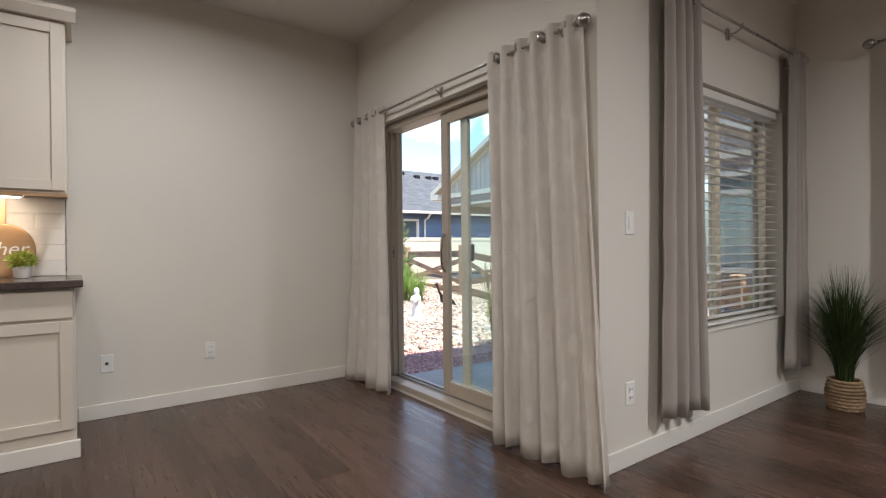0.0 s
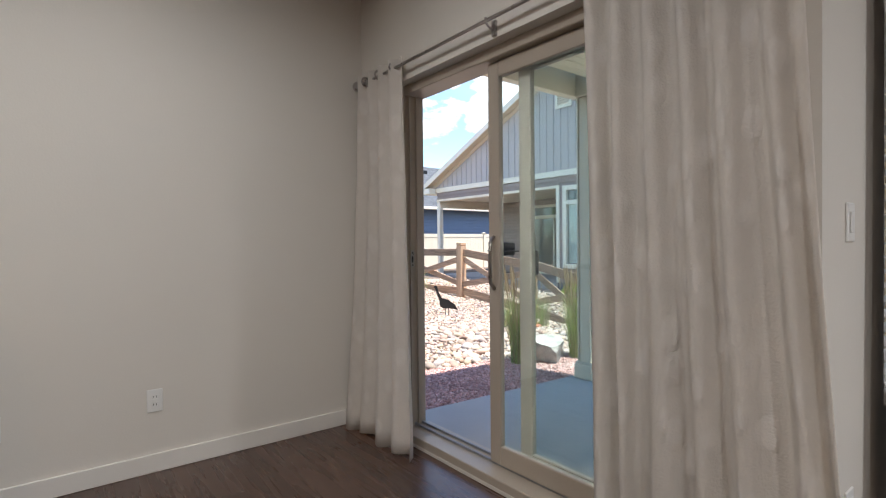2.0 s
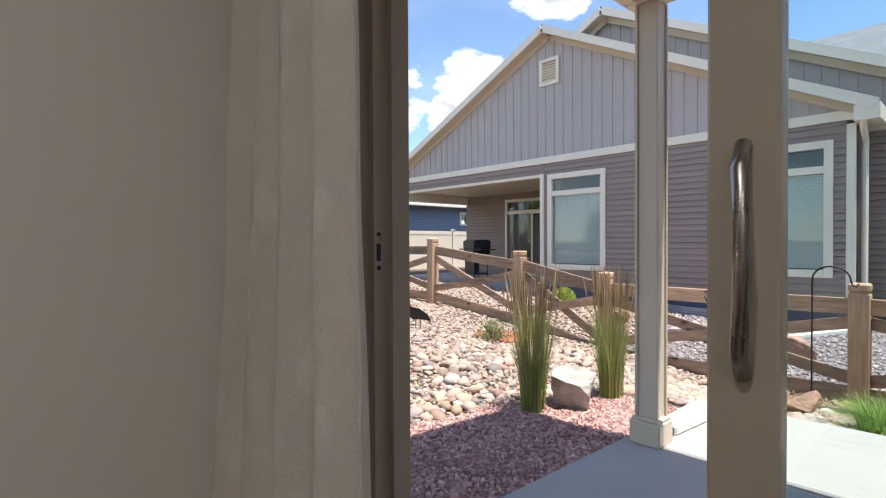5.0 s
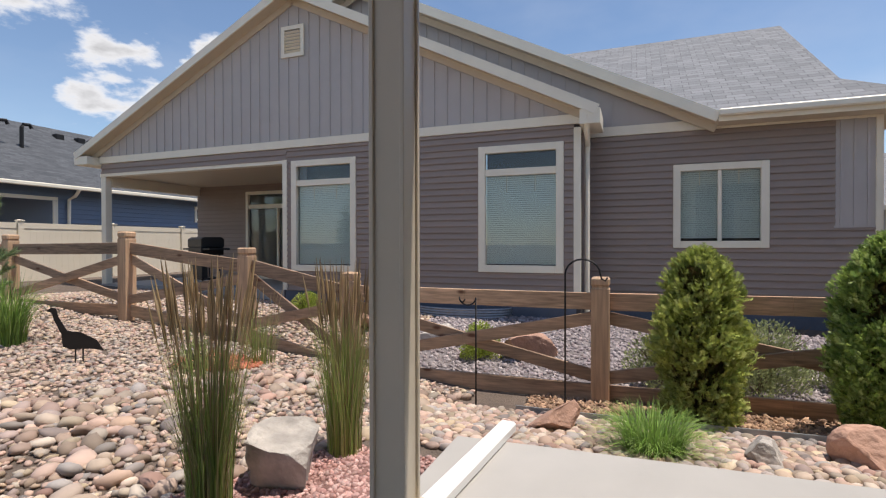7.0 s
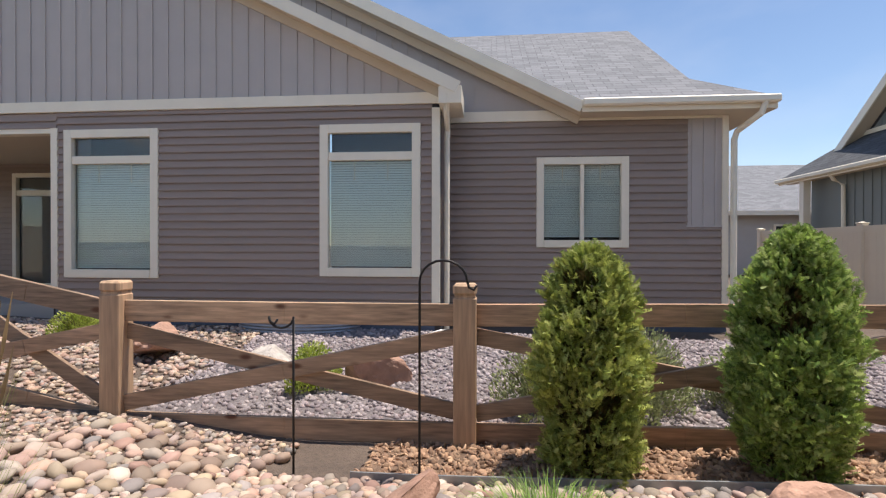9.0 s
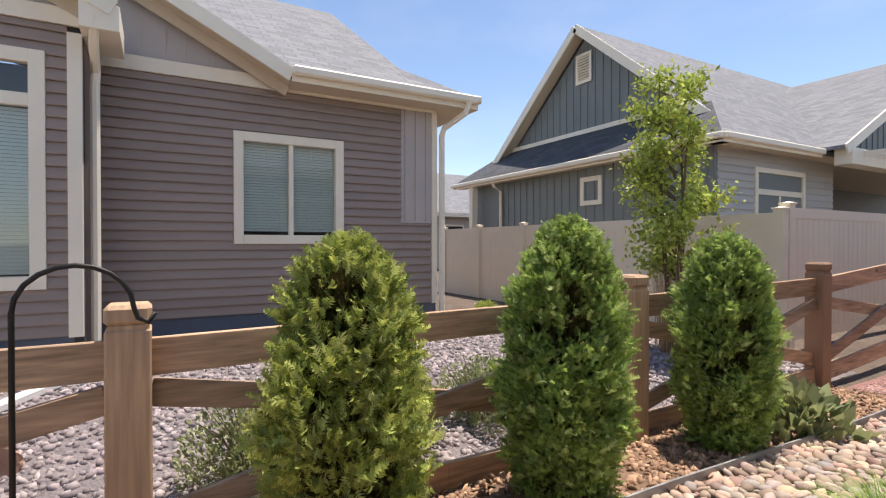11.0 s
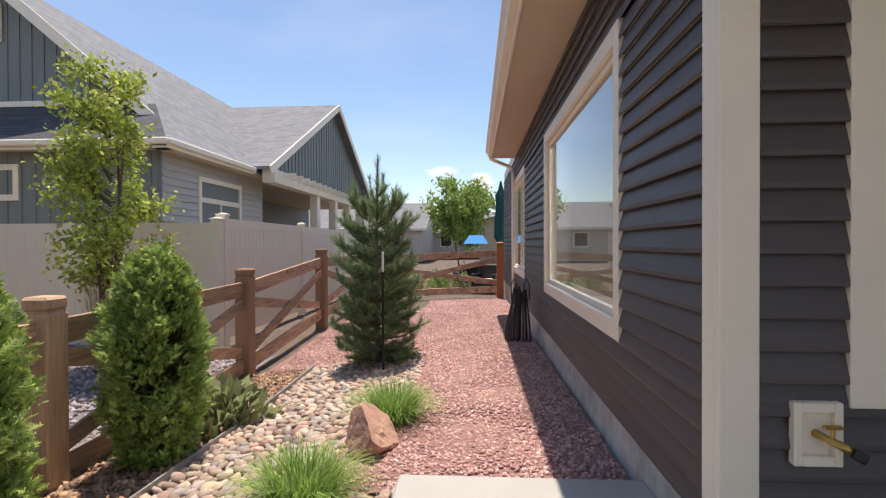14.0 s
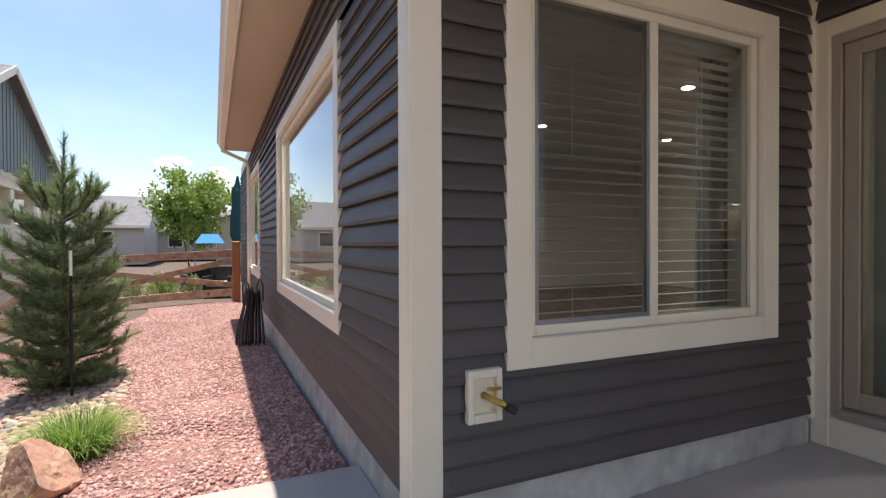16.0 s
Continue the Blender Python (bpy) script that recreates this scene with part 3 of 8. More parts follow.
# ---- the ground ----
FENCE_X = 8.45


def lerp_table(v, table):
    if v <= table[0][0]:
        return table[0][1]
    for (a, p), (b, q) in zip(table, table[1:]):
        if v <= b:
            f = (v - a) / (b - a)
            f = f * f * (3 - 2 * f)
            return p + (q - p) * f
    return table[-1][1]


def ground_z(x, y):
    """Height of the garden ground: a swale between patio and fence, rising to the north."""
    fence = lerp_table(y, [(-14, -0.55), (-6, -0.56), (-2.7, -0.66), (0.7, -0.65), (4.8, -0.69), (6.7, -0.50), (10.4, -0.20), (13, 0.0), (20, 0.1)])
    house = lerp_table(y, [(-14, -0.52), (-6, -0.41), (-2, -0.31), (0.9, -0.27), (2.5, -0.29), (4.0, -0.30), (8, -0.28), (13, -0.05), (20, 0.1)])
    if x < 5.4:
        return house
    if x < FENCE_X:
        f = (x - 5.4) / (FENCE_X - 5.4)
        f = f * f * (3 - 2 * f)
        return house + (fence - house) * f
    far = lerp_table(y, [(-14, -0.5), (-4, -0.5), (0, -0.42), (8, -0.30), (14, -0.1), (20, 0.1)])
    f = min(1.0, (x - FENCE_X) / 3.0)
    return fence + (far - fence) * f


def ground_sheet():
    """One sheet from the garden to the horizon, finest where the walk goes."""
    def ticks(lo, hi, a, b, fine):
        inner = [a + (b - a) * i / round((b - a) / fine) for i in range(round((b - a) / fine) + 1)]
        left, right = [], []
        s, v = fine * 2, a
        while v > lo:
            v -= s
            s *= 1.9
            left.append(max(v, lo))
        s, v = fine * 2, b
        while v < hi:
            v += s
            s *= 1.9
            right.append(min(v, hi))
        return left[::-1] + inner + right
    xs, ys = ticks(-900, 900, -4, 14, 0.3), ticks(-900, 900, -12, 16, 0.3)
    under = lambda x, y: -0.34 if (x < 4.9 and y < 4.3) else 0
    vs = [(x, y, ground_z(x, y) + under(x, y)) for y in ys for x in xs]
    nx = len(xs)
    fs = [(j * nx + i, j * nx + i + 1, (j + 1) * nx + i + 1, (j + 1) * nx + i) for j in range(len(ys) - 1) for i in range(nx - 1)]
    ob = new("ground", raw_mesh("ground", vs, fs, M["ground"]))
    for p in ob.data.polygons:
        p.use_smooth = True
    return tagged(ob, "sandy brown gravelled garden ground around the houses", "ground", kind="structure")


ground_sheet()


def bed(name, inside, x0, x1, y0, y1, lift, mat, label, step=0.07):
    """A patch of ground cover lying on the ground where inside(x, y) holds."""
    nx, ny = round((x1 - x0) / step), round((y1 - y0) / step)
    idx, vs, fs = {}, [], []

    def vert(i, j):
        if (i, j) not in idx:
            x, y = x0 + i * step, y0 + j * step
            idx[i, j] = len(vs)
            vs.append((x, y, ground_z(x, y) + lift + 0.008 * noise.noise((x * 2, y * 2, 0))))
        return idx[i, j]
    for i in range(nx):
        for j in range(ny):
            if inside(x0 + (i + 0.5) * step, y0 + (j + 0.5) * step):
                fs.append((vert(i, j), vert(i + 1, j), vert(i + 1, j + 1), vert(i, j + 1)))
    ob = new(name, raw_mesh(name, vs, fs, mat))
    for p in ob.data.polygons:
        p.use_smooth = True
    return tagged(ob, label, "ground cover", kind="structure")


SLAB = -0.20
EDGE_Y, EDGE_X, EDGE_S = 4.32, 6.02, 0.87      # slab: north edge, east edge, south edge


def on_slab(x, y, g=0.0):
    return (x < EDGE_X + g and EDGE_S - g < y < EDGE_Y + g) or (x < 4.83 + g and y < EDGE_Y + g)


def red_line(x):
    """North limit of the red gravel beside the patio."""
    return 5.55 - 0.13 * max(0, x - 3.6) - 0.33 * max(0, x - 4.8)


def is_red(x, y):
    if on_slab(x, y):
        return False
    if y > EDGE_Y and x < 5.75:
        return y < red_line(x) + 0.08 * noise.noise((x * 2, y * 2, 3))
    if y < EDGE_S:
        return x < 6.45 + 0.25 * math.sin(y * 0.9) + (0.55 if y < -3.2 else 0) and y > -9.9 or (y < -2.8 and y > -6.5 and x < FENCE_X - 0.15 and x > 7.1)
    return False


def is_mulch(x, y):
    return 7.62 < x < FENCE_X + 0.1 and -2.7 < y < 4.3


def is_river(x, y):
    if on_slab(x, y) or is_red(x, y) or is_mulch(x, y):
        return False
    return x < FENCE_X - 0.1 and -6 < y


bed("red_gravel_bed", is_red, -3, 8.4, -10, 6, 0.012, M["redbase"], "bed of crushed dark red gravel beside the patio")
bed("mulch_bed", is_mulch, 7.4, 8.6, -3.2, 4.6, 0.014, M["earth"], "strip of brown bark mulch along the fence")
bed("grey_gravel_bed", lambda x, y: 8.5 < x and x < 11.7 and y < 6.4, 8.4, 12.0, -3.6, 6.6, 0.012, M["greybase"], "bed of grey violet gravel between fence and house")

# ---- patio slab ----
bm = bmesh.new()
add_box(bm, 2.36, 1.66, SLAB - 0.25, 4.795, EDGE_Y, SLAB, 0.012)
for v in bm.verts:
    v.co.z -= 0.055 * (v.co.x - 2.36) / 2.44
part_slab = tagged(part("patio_slab", bm, M["concrete"]), "pale grey broom-finished concrete patio slab", "patio", kind="structure")
bm = bmesh.new()
add_box(bm, 4.80, EDGE_S, SLAB - 0.30, EDGE_X, EDGE_Y, SLAB - 0.055, 0.012)
for v in bm.verts:
    v.co.z += 0.055 * (EDGE_Y - v.co.y) / (EDGE_Y - EDGE_S)
tagged(part("pavement", bm, M["concrete"]), "pale grey concrete patio slab in the open sun", "patio", kind="structure")

# ---- our house: shell ----
X_IN, X_OUT = 2.17, 2.36          # wall of the sliding door
Y_IN, Y_OUT = 1.48, 1.66          # wall of the blind window
LX_IN, LX_OUT = 4.56, 4.80        # end wall of the living room
KY = 3.98                         # kitchen wall
CEIL = 2.86
FZ = -0.03                        # finished floor
DOOR = (1.76, 3.62, -0.02, 2.07)
WIN = (2.835, 4.30, 0.545, 2.025)
BIG = (-2.42, 0.42, 0.52, 2.11)
SMALL = (-7.6, -5.0, 0.50, 2.15)

wall_panel("wall_east_door", "x", X_IN, X_OUT, 1.66, 3.98, -0.25, 2.95, [DOOR], M["wall"], "pale greige painted wall around the sliding patio door")
wall_panel("wall_north_window", "y", Y_IN, Y_OUT, X_IN, LX_IN, -0.25, 2.95, [WIN], M["wall"], "pale greige painted wall with the blind-hung window")
wall_panel("wall_east_living", "x", LX_IN, LX_OUT, -11.0, Y_OUT, -0.6, 2.95, [BIG, SMALL], M["wall"], "pale greige painted end wall of the living room")
wall_panel("wall_north_kitchen", "y", KY, KY + 0.18, -4.0, X_OUT, -0.25, 2.95, [], M["wall"], "pale greige painted plain kitchen wall")
wall_panel("wall_west", "x", -4.18, -4.0, -6.0, KY + 0.18, -0.25, 2.95, [], M["wall"], "pale greige painted wall closing the room")
wall_panel("wall_south", "y", -6.18, -6.0, -4.18, LX_IN, -0.25, 2.95, [], M["wall"], "pale greige painted wall closing the room")
tagged(box_part("ceiling", (-4.0, -6.0, CEIL, LX_IN, Y_IN, CEIL + 0.09), M["ceil"]), "pale textured plaster ceiling", "ceiling", kind="structure")
tagged(box_part("ceiling_dining", (-4.0, Y_IN, CEIL, X_IN, KY, CEIL + 0.09), M["ceil"]), "pale textured plaster ceiling", "ceiling", kind="structure")
FLOOR = structure("floor", "dark brown wood-look plank floor", "floor")
box_part("subfloor", (-4.0, -6.0, -0.15, LX_IN, Y_IN, FZ - 0.008), M["plank"], FLOOR)
box_part("subfloor", (-4.0, Y_IN, -0.15, X_IN, KY, FZ - 0.008), M["plank"], FLOOR)


# baseboards: each run ends at a corner or an opening
def baseboard(axis, c, out, a0, a1):
    bm = bmesh.new()
    o = out * 0.014
    if axis == "x":
        add_box(bm, c, a0, FZ, c + o, a1, FZ + 0.095, 0.003)
    else:
        add_box(bm, a0, c, FZ, a1, c + o, FZ + 0.095, 0.003)
    tagged(part("baseboard", bm, M["trim"]), "white painted baseboard along the wall", "baseboard", kind="structure")


baseboard("y", KY, -1, 0.17, X_IN)
baseboard("x", X_IN, -1, 3.64, KY - 0.016)
baseboard("x", X_IN, -1, Y_IN - 0.014, 1.74)
baseboard("y", Y_IN, -1, X_IN, LX_IN - 0.016)
baseboard("x", LX_IN, -1, -6.0, Y_IN - 0.016)


# ---- sliding door ----
def sliding_door():
    d = structure("door_1", "tan vinyl sliding glass patio door, partly open", "sliding door")
    v = M["vinyl_taupe"]
    y0, y1, z1 = DOOR[0], DOOR[1], DOOR[3]
    # outer frame with two stepped tracks
    for name, c in (("jamb", (2.23, y1 - 0.05, -0.02, X_OUT + 0.01, y1, z1)), ("jamb", (2.23, y0, -0.02, X_OUT + 0.01, y0 + 0.05, z1)),
                    ("head", (2.23, y0 + 0.05, z1 - 0.055, X_OUT + 0.01, y1 - 0.05, z1)), ("sill", (2.172, y0 + 0.05, FZ, X_OUT + 0.03, y1 - 0.05, 0.022))):
        box_part(name, c, v, d, 0.004)
    for yy in (y1 - 0.065, y0 + 0.05):
        for xx in (2.265, 2.315):
            box_part("jamb_rib", (xx - 0.008, yy, 0.022, xx + 0.008, yy + 0.015, z1 - 0.055), v, d)
    for xx in (2.285, 2.335):
        box_part("track", (xx - 0.005, y0 + 0.06, 0.022, xx + 0.005, y1 - 0.06, 0.036), M["grey_metal"], d)

    def leaf(name, x, a, b, handle):
        """One glazed leaf: two stiles, two rails, a pane."""
        p = box_part(name, (x - 0.018, a, 0.036, x + 0.018, a + 0.075, z1 - 0.06), v, d, 0.004)
        box_part("stile", (x - 0.018, b - 0.075, 0.036, x + 0.018, b, z1 - 0.06), v, p, 0.004)
        box_part("bottom_rail", (x - 0.018, a + 0.075, 0.036, x + 0.018, b - 0.075, 0.13), v, p, 0.004)
        box_part("top_rail", (x - 0.018, a + 0.075, z1 - 0.135, x + 0.018, b - 0.075, z1 - 0.06), v, p, 0.004)
        g = box_part("pane", (x - 0.003, a + 0.07, 0.125, x + 0.003, b - 0.07, z1 - 0.13), M["glass_teal"], p)
        g.visible_shadow = False
        if handle:
            bm = bmesh.new()
            add_tube(bm, [(x - 0.02, b - 0.04, 0.90), (x - 0.05, b - 0.045, 0.93), (x - 0.062, b - 0.052, 1.03), (x - 0.05, b - 0.045, 1.13), (x - 0.02, b - 0.04, 1.16)], 0.009, 8)
            part("handle", bm, M["nickel"], p, "curved metal pull handle", True)
        else:
            box_part("latch", (x + 0.018, b - 0.06, 0.97, x + 0.062, b - 0.015, 1.09), M["black"], p, 0.008, "black plastic latch")
    leaf("sliding_leaf", 2.285, 1.93, 2.882, True)
    leaf("fixed_leaf", 2.335, 1.815, 2.72, False)
    # strike plate on the open jamb
    bm = bmesh.new()
    yb = y1 - 0.052
    add_box(bm, 2.256, yb - 0.0155, 0.985, 2.279, yb - 0.013, 1.085, 0.001)
    sp = part("strike_plate", bm, M["nickel"], d, "worn metal strike plate")
    box_part("latch_slot", (2.262, yb - 0.0162, 1.012, 2.273, yb - 0.0156, 1.05), M["black"], sp)
    for zz in (0.997, 1.070):
        bm = bmesh.new()
        add_tube(bm, [(2.2675, yb - 0.0175, zz), (2.2675, yb - 0.0156, zz)], 0.005, 10)
        part("screw", bm, M["black"], sp)
    # white trim outside
    for c in ((X_OUT + 0.001, y1, SLAB, X_OUT + 0.03, y1 + 0.09, z1 + 0.09), (X_OUT + 0.001, y0 - 0.09, SLAB, X_OUT + 0.03, y0, z1 + 0.09), (X_OUT + 0.001, y0, z1, X_OUT + 0.03, y1, z1 + 0.09)):
        box_part("casing", c, M["white_trim"], d, 0.003)
    box_part("kick_panel", (X_OUT + 0.001, y0, SLAB, X_OUT + 0.02, y1, -0.03), M["white_trim"], d, 0.003)


sliding_door()


# ---- windows ----
def window(name, axis, c_in, c_out, out, a0, a1, z0, z1, label, lites, trim=0.11, sill_in=True, glass="glass", mull=(), glaze=None):
    """A window in a wall: frame, sashes, panes, outer casing, inner sill. mull: positions of vertical bars; lites True gives thin muntins."""
    w = structure(name, label, "window")

    def bx(nm, d0, d1, b0, b1, h0, h1, mat, parent=w, bev=0.003):
        lo, hi = min(d0, d1), max(d0, d1)
        c = (lo, b0, h0, hi, b1, h1) if axis == "x" else (b0, lo, h0, b1, hi, h1)
        return box_part(nm, c, mat, parent, bev)
    fo = c_out - out * 0.01
    fi = c_out - out * 0.07
    t = 0.045
    fr = bx("window_frame", fi, fo, a0, a0 + t, z0, z1, M["white_trim"])
    bx("frame_side", fi, fo, a1 - t, a1, z0, z1, M["white_trim"], fr)
    bx("frame_head", fi, fo, a0 + t, a1 - t, z1 - t, z1, M["white_trim"], fr)
    bx("frame_foot", fi, fo, a0 + t, a1 - t, z0, z0 + t, M["white_trim"], fr)
    cuts = [a0 + t, *mull, a1 - t]
    for m_ in mull:
        bx("mullion", fi, fo, m_ - 0.025, m_ + 0.025, z0 + t, z1 - t, M["white_trim"])
    gp = c_out - out * 0.035
    for i in range(len(cuts) - 1):
        g0 = cuts[i] + (0.025 if i else 0)
        g1 = cuts[i + 1] - (0.025 if i < len(cuts) - 2 else 0)
        p = bx("pane", gp - 0.003, gp + 0.003, g0, g1, z0 + t, z1 - t, M[glass], w, 0)
        p.visible_shadow = False
    # casing outside, proud of the siding
    co0, co1 = c_out + out * 0.001, c_out + out * 0.034
    cs = bx("casing", co0, co1, a0 - trim, a0, z0 - trim, z1 + trim, M["white_trim"])
    bx("casing_side", co0, co1, a1, a1 + trim, z0 - trim, z1 + trim, M["white_trim"], cs)
    bx("casing_head", co0, co1, a0, a1, z1, z1 + trim, M["white_trim"], cs)
    bx("casing_foot", co0, co1, a0, a1, z0 - trim, z0, M["white_trim"], cs)
    if sill_in:
        bx("window_sill", c_in - out * 0.012, fi, a0 - 0.0, a1 + 0.0, z0 - 0.0, z0 + 0.012, M["trim"])
    return w


W1 = window("window_1", "y", Y_IN, Y_OUT, 1, *WIN, "white-cased sliding window with horizontal blinds", False, trim=0.12, mull=(3.577,))
box_part("screen_frame", (3.603, Y_OUT - 0.030, WIN[2] + 0.047, 3.621, Y_OUT - 0.016, WIN[3] - 0.047), M["grey_metal"], W1)
box_part("screen_frame", (4.235, Y_OUT - 0.030, WIN[2] + 0.047, 4.253, Y_OUT - 0.016, WIN[3] - 0.047), M["grey_metal"], W1)
box_part("screen_frame", (3.621, Y_OUT - 0.030, WIN[2] + 0.047, 4.235, Y_OUT - 0.016, WIN[2] + 0.065), M["grey_metal"], W1)
box_part("insect_screen", (3.621, Y_OUT - 0.024, WIN[2] + 0.065, 4.235, Y_OUT - 0.022, WIN[3] - 0.05), M["insect_mesh"], W1, 0, "dark fine insect mesh")
window("window_2", "x", LX_IN, LX_OUT, 1, *BIG, "large white-cased picture window reflecting the sky", False)
window("window_3", "x", LX_IN, LX_OUT, 1, *SMALL, "white-cased window further along the grey siding", False)


# blinds
def blinds(axis, c, a0, a1, z0, z1, parent_label, pitch=0.055, tilt=18, depth=0.05, mat="blind", cords=(0.2, 0.8)):
    b = thing("window_blind", parent_label, "blind", group="window blinds")

    def pt(d, a, h):
        return (c + d, a, h) if axis == "x" else (a, c + d, h)

    def slab(nm, d0, d1, h0, h1, m, p):
        q0, q1 = pt(d0, a0, h0), pt(d1, a1, h1)
        return box_part(nm, (*q0, *q1), m, p, 0.002)
    slab("headrail", -0.025, 0.025, z1 - 0.05, z1, M[mat], b)
    slab("bottom_rail", -0.022, 0.022, z0, z0 + 0.018, M[mat], b)
    bm = bmesh.new()
    s, k = math.sin(radians(tilt)) * depth / 2, math.cos(radians(tilt)) * depth / 2
    vs = [pt(-k, a0, -s), pt(-k, a1, -s), pt(0, a1, 0.003), pt(0, a0, 0.003), pt(k, a1, s), pt(k, a0, s)]
    th = 0.0025
    vs = [Vector(v) for v in vs]
    vs += [v - Vector((0, 0, th)) for v in vs]
    fs = [(0, 1, 2, 3), (3, 2, 4, 5), (9, 8, 7, 6), (11, 10, 8, 9), (0, 6, 7, 1), (5, 4, 10, 11)]
    me = raw_mesh("slat", vs, fs, M[mat])
    z = z0 + 0.05
    while z < z1 - 0.06:
        o = new("slat", me)
        o.parent = b
        o.location.z = z
        z += pitch
    for f in cords:
        a = a0 + (a1 - a0) * f
        bm = bmesh.new()
        add_tube(bm, [pt(0.024, a, z0), pt(0.024, a, z1 - 0.04)], 0.0015, 5)
        part("cord", bm, M["white_plastic"], b)
    return b


blinds("y", 1.53, 2.86, 4.27, 0.57, 2.015, "white horizontal slat blind lowered in the window", tilt=4)

# ---- our house: outside ----
HOUSE = structure("house_wall", "dark charcoal lap siding of the house", "siding")
NH = [(WIN[0] - 0.12, WIN[1] + 0.12, WIN[2] - 0.12, WIN[3] + 0.12)]
lap_siding(HOUSE, "y", Y_OUT, 1, X_OUT + 0.06, LX_OUT - 0.10, -0.0265, 2.74, NH, M["siding_near"], 0.1066)
EH = [(h[0] - 0.11, h[1] + 0.11, h[2] - 0.11, h[3] + 0.11) for h in (BIG, SMALL)]
lap_siding(HOUSE, "x", LX_OUT, 1, -11.0, Y_OUT - 0.10, -0.0265, 2.74, EH, M["siding_near"], 0.1066)
lap_siding(HOUSE, "x", X_OUT, 1, 1.69, 4.06, -0.05, 2.74, [(DOOR[0] - 0.09, DOOR[1] + 0.09, -0.3, DOOR[3] + 0.09)], M["siding_near"], 0.1066)
# corner posts
bm = bmesh.new()
add_box(bm, LX_OUT - 0.10, Y_OUT + 0.001, -0.06, LX_OUT + 0.03, Y_OUT + 0.03, 2.74, 0.004)
add_box(bm, LX_OUT + 0.001, Y_OUT - 0.10, -0.06, LX_OUT + 0.03, Y_OUT + 0.0005, 2.74, 0.004)
part("corner_trim", bm, M["white_trim"], HOUSE, "cream corner trim boards")
box_part("corner_trim", (X_OUT + 0.001, Y_OUT + 0.001, -0.06, X_OUT + 0.06, Y_OUT + 0.03, 2.74), M["white_trim"], HOUSE, 0.004)
# foundation below the siding
box_part("foundation", (X_OUT + 0.06, Y_OUT - 0.15, -0.4, LX_OUT - 0.02, Y_OUT + 0.004, -0.028), M["foundation"], HOUSE)
box_part("foundation", (LX_OUT - 0.15, -11.0, -0.9, LX_OUT + 0.004, Y_OUT + 0.0045, -0.029), M["foundation"], HOUSE)
# soffit, fascia, gutter of the long eave
ROOF = structure("house_roof", "cream soffit and gutter under the roof edge", "roof")
EAVE = 5.28
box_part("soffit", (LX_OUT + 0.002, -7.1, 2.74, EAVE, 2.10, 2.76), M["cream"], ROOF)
box_part("fascia", (EAVE, -7.1, 2.70, EAVE + 0.022, 2.10, 2.90), M["white_trim"], ROOF, 0.004)
bm = bmesh.new()
prof = [(0.0, 0.0), (0.06, 0.0), (0.075, 0.05), (0.11, 0.09), (0.11, 0.12), (0.0, 0.12)]
vs = [[bm.verts.new((EAVE + 0.023 + p[0], y, 2.78 + p[1])) for p in prof] for y in (-7.1, 2.10)]
for i in range(len(prof)):
    bm.faces.new((vs[0][i], vs[0][(i + 1) % 6], vs[1][(i + 1) % 6], vs[1][i]))
bm.faces.new(vs[0])
bm.faces.new(vs[1][::-1])
part("gutter", bm, M["white_trim"], ROOF, "cream ogee gutter")
bm = bmesh.new()
add_tube(bm, [(EAVE + 0.05, -6.9, 2.8), (EAVE + 0.04, -6.9, 2.70), (LX_OUT + 0.1, -6.9, 2.52), (LX_OUT + 0.06, -6.9, 2.40), (LX_OUT + 0.06, -6.9, -0.35)], 0.036, 8)
part("downspout", bm, M["white_trim"], ROOF, "cream downspout")


def roof_slab(name, pts, thick, mat, parent, label=""):
    """A roof plane given by four corners (two at the eave, two at the ridge), with shingle courses in its UV."""
    poly = [Vector(p) for p in pts]
    a, b, d = poly[0], poly[1], poly[-1]
    n = (b - a).cross(d - a).normalized()
    if n.z < 0:
        n = -n
    u = (b - a).normalized()
    w = n.cross(u)
    k = len(poly)
    vs = poly + [p - Vector((0, 0, thick)) for p in poly]
    fs = [tuple(range(k)), tuple(range(2 * k - 1, k - 1, -1))] + [(i, k + i, k + (i + 1) % k, (i + 1) % k) for i in range(k)]
    me = raw_mesh(name, vs, fs, mat)
    uv = me.uv_layers.new(name="UVMap")
    for lp in me.loops:
        q = me.vertices[lp.vertex_index].co - a
        uv.data[lp.index].uv = (q.dot(u), abs(q.dot(w)))
    ob = new(name, me)
    ob.parent = parent
    if label:
        ob["label"] = label
    return ob


roof_slab("roof_slope", [(4.98, 2.12, 2.99), (4.98, 4.40, 2.99), (-4.5, 4.40, 6.2), (-4.5, 2.12, 6.2)], 0.05, M["roof_nb"], ROOF)
roof_slab("roof_slope", [(EAVE + 0.04, -7.1, 2.95), (EAVE + 0.04, 2.12, 2.95), (-4.5, 2.12, 6.2), (-4.5, -7.1, 6.2)], 0.05, M["roof_nb"], ROOF)
roof_slab("roof_slope", [(-13, -7.1, 3.2), (-13, 4.40, 3.2), (-4.5, 4.40, 6.2), (-4.5, -7.1, 6.2)], 0.05, M["roof_nb"], ROOF)

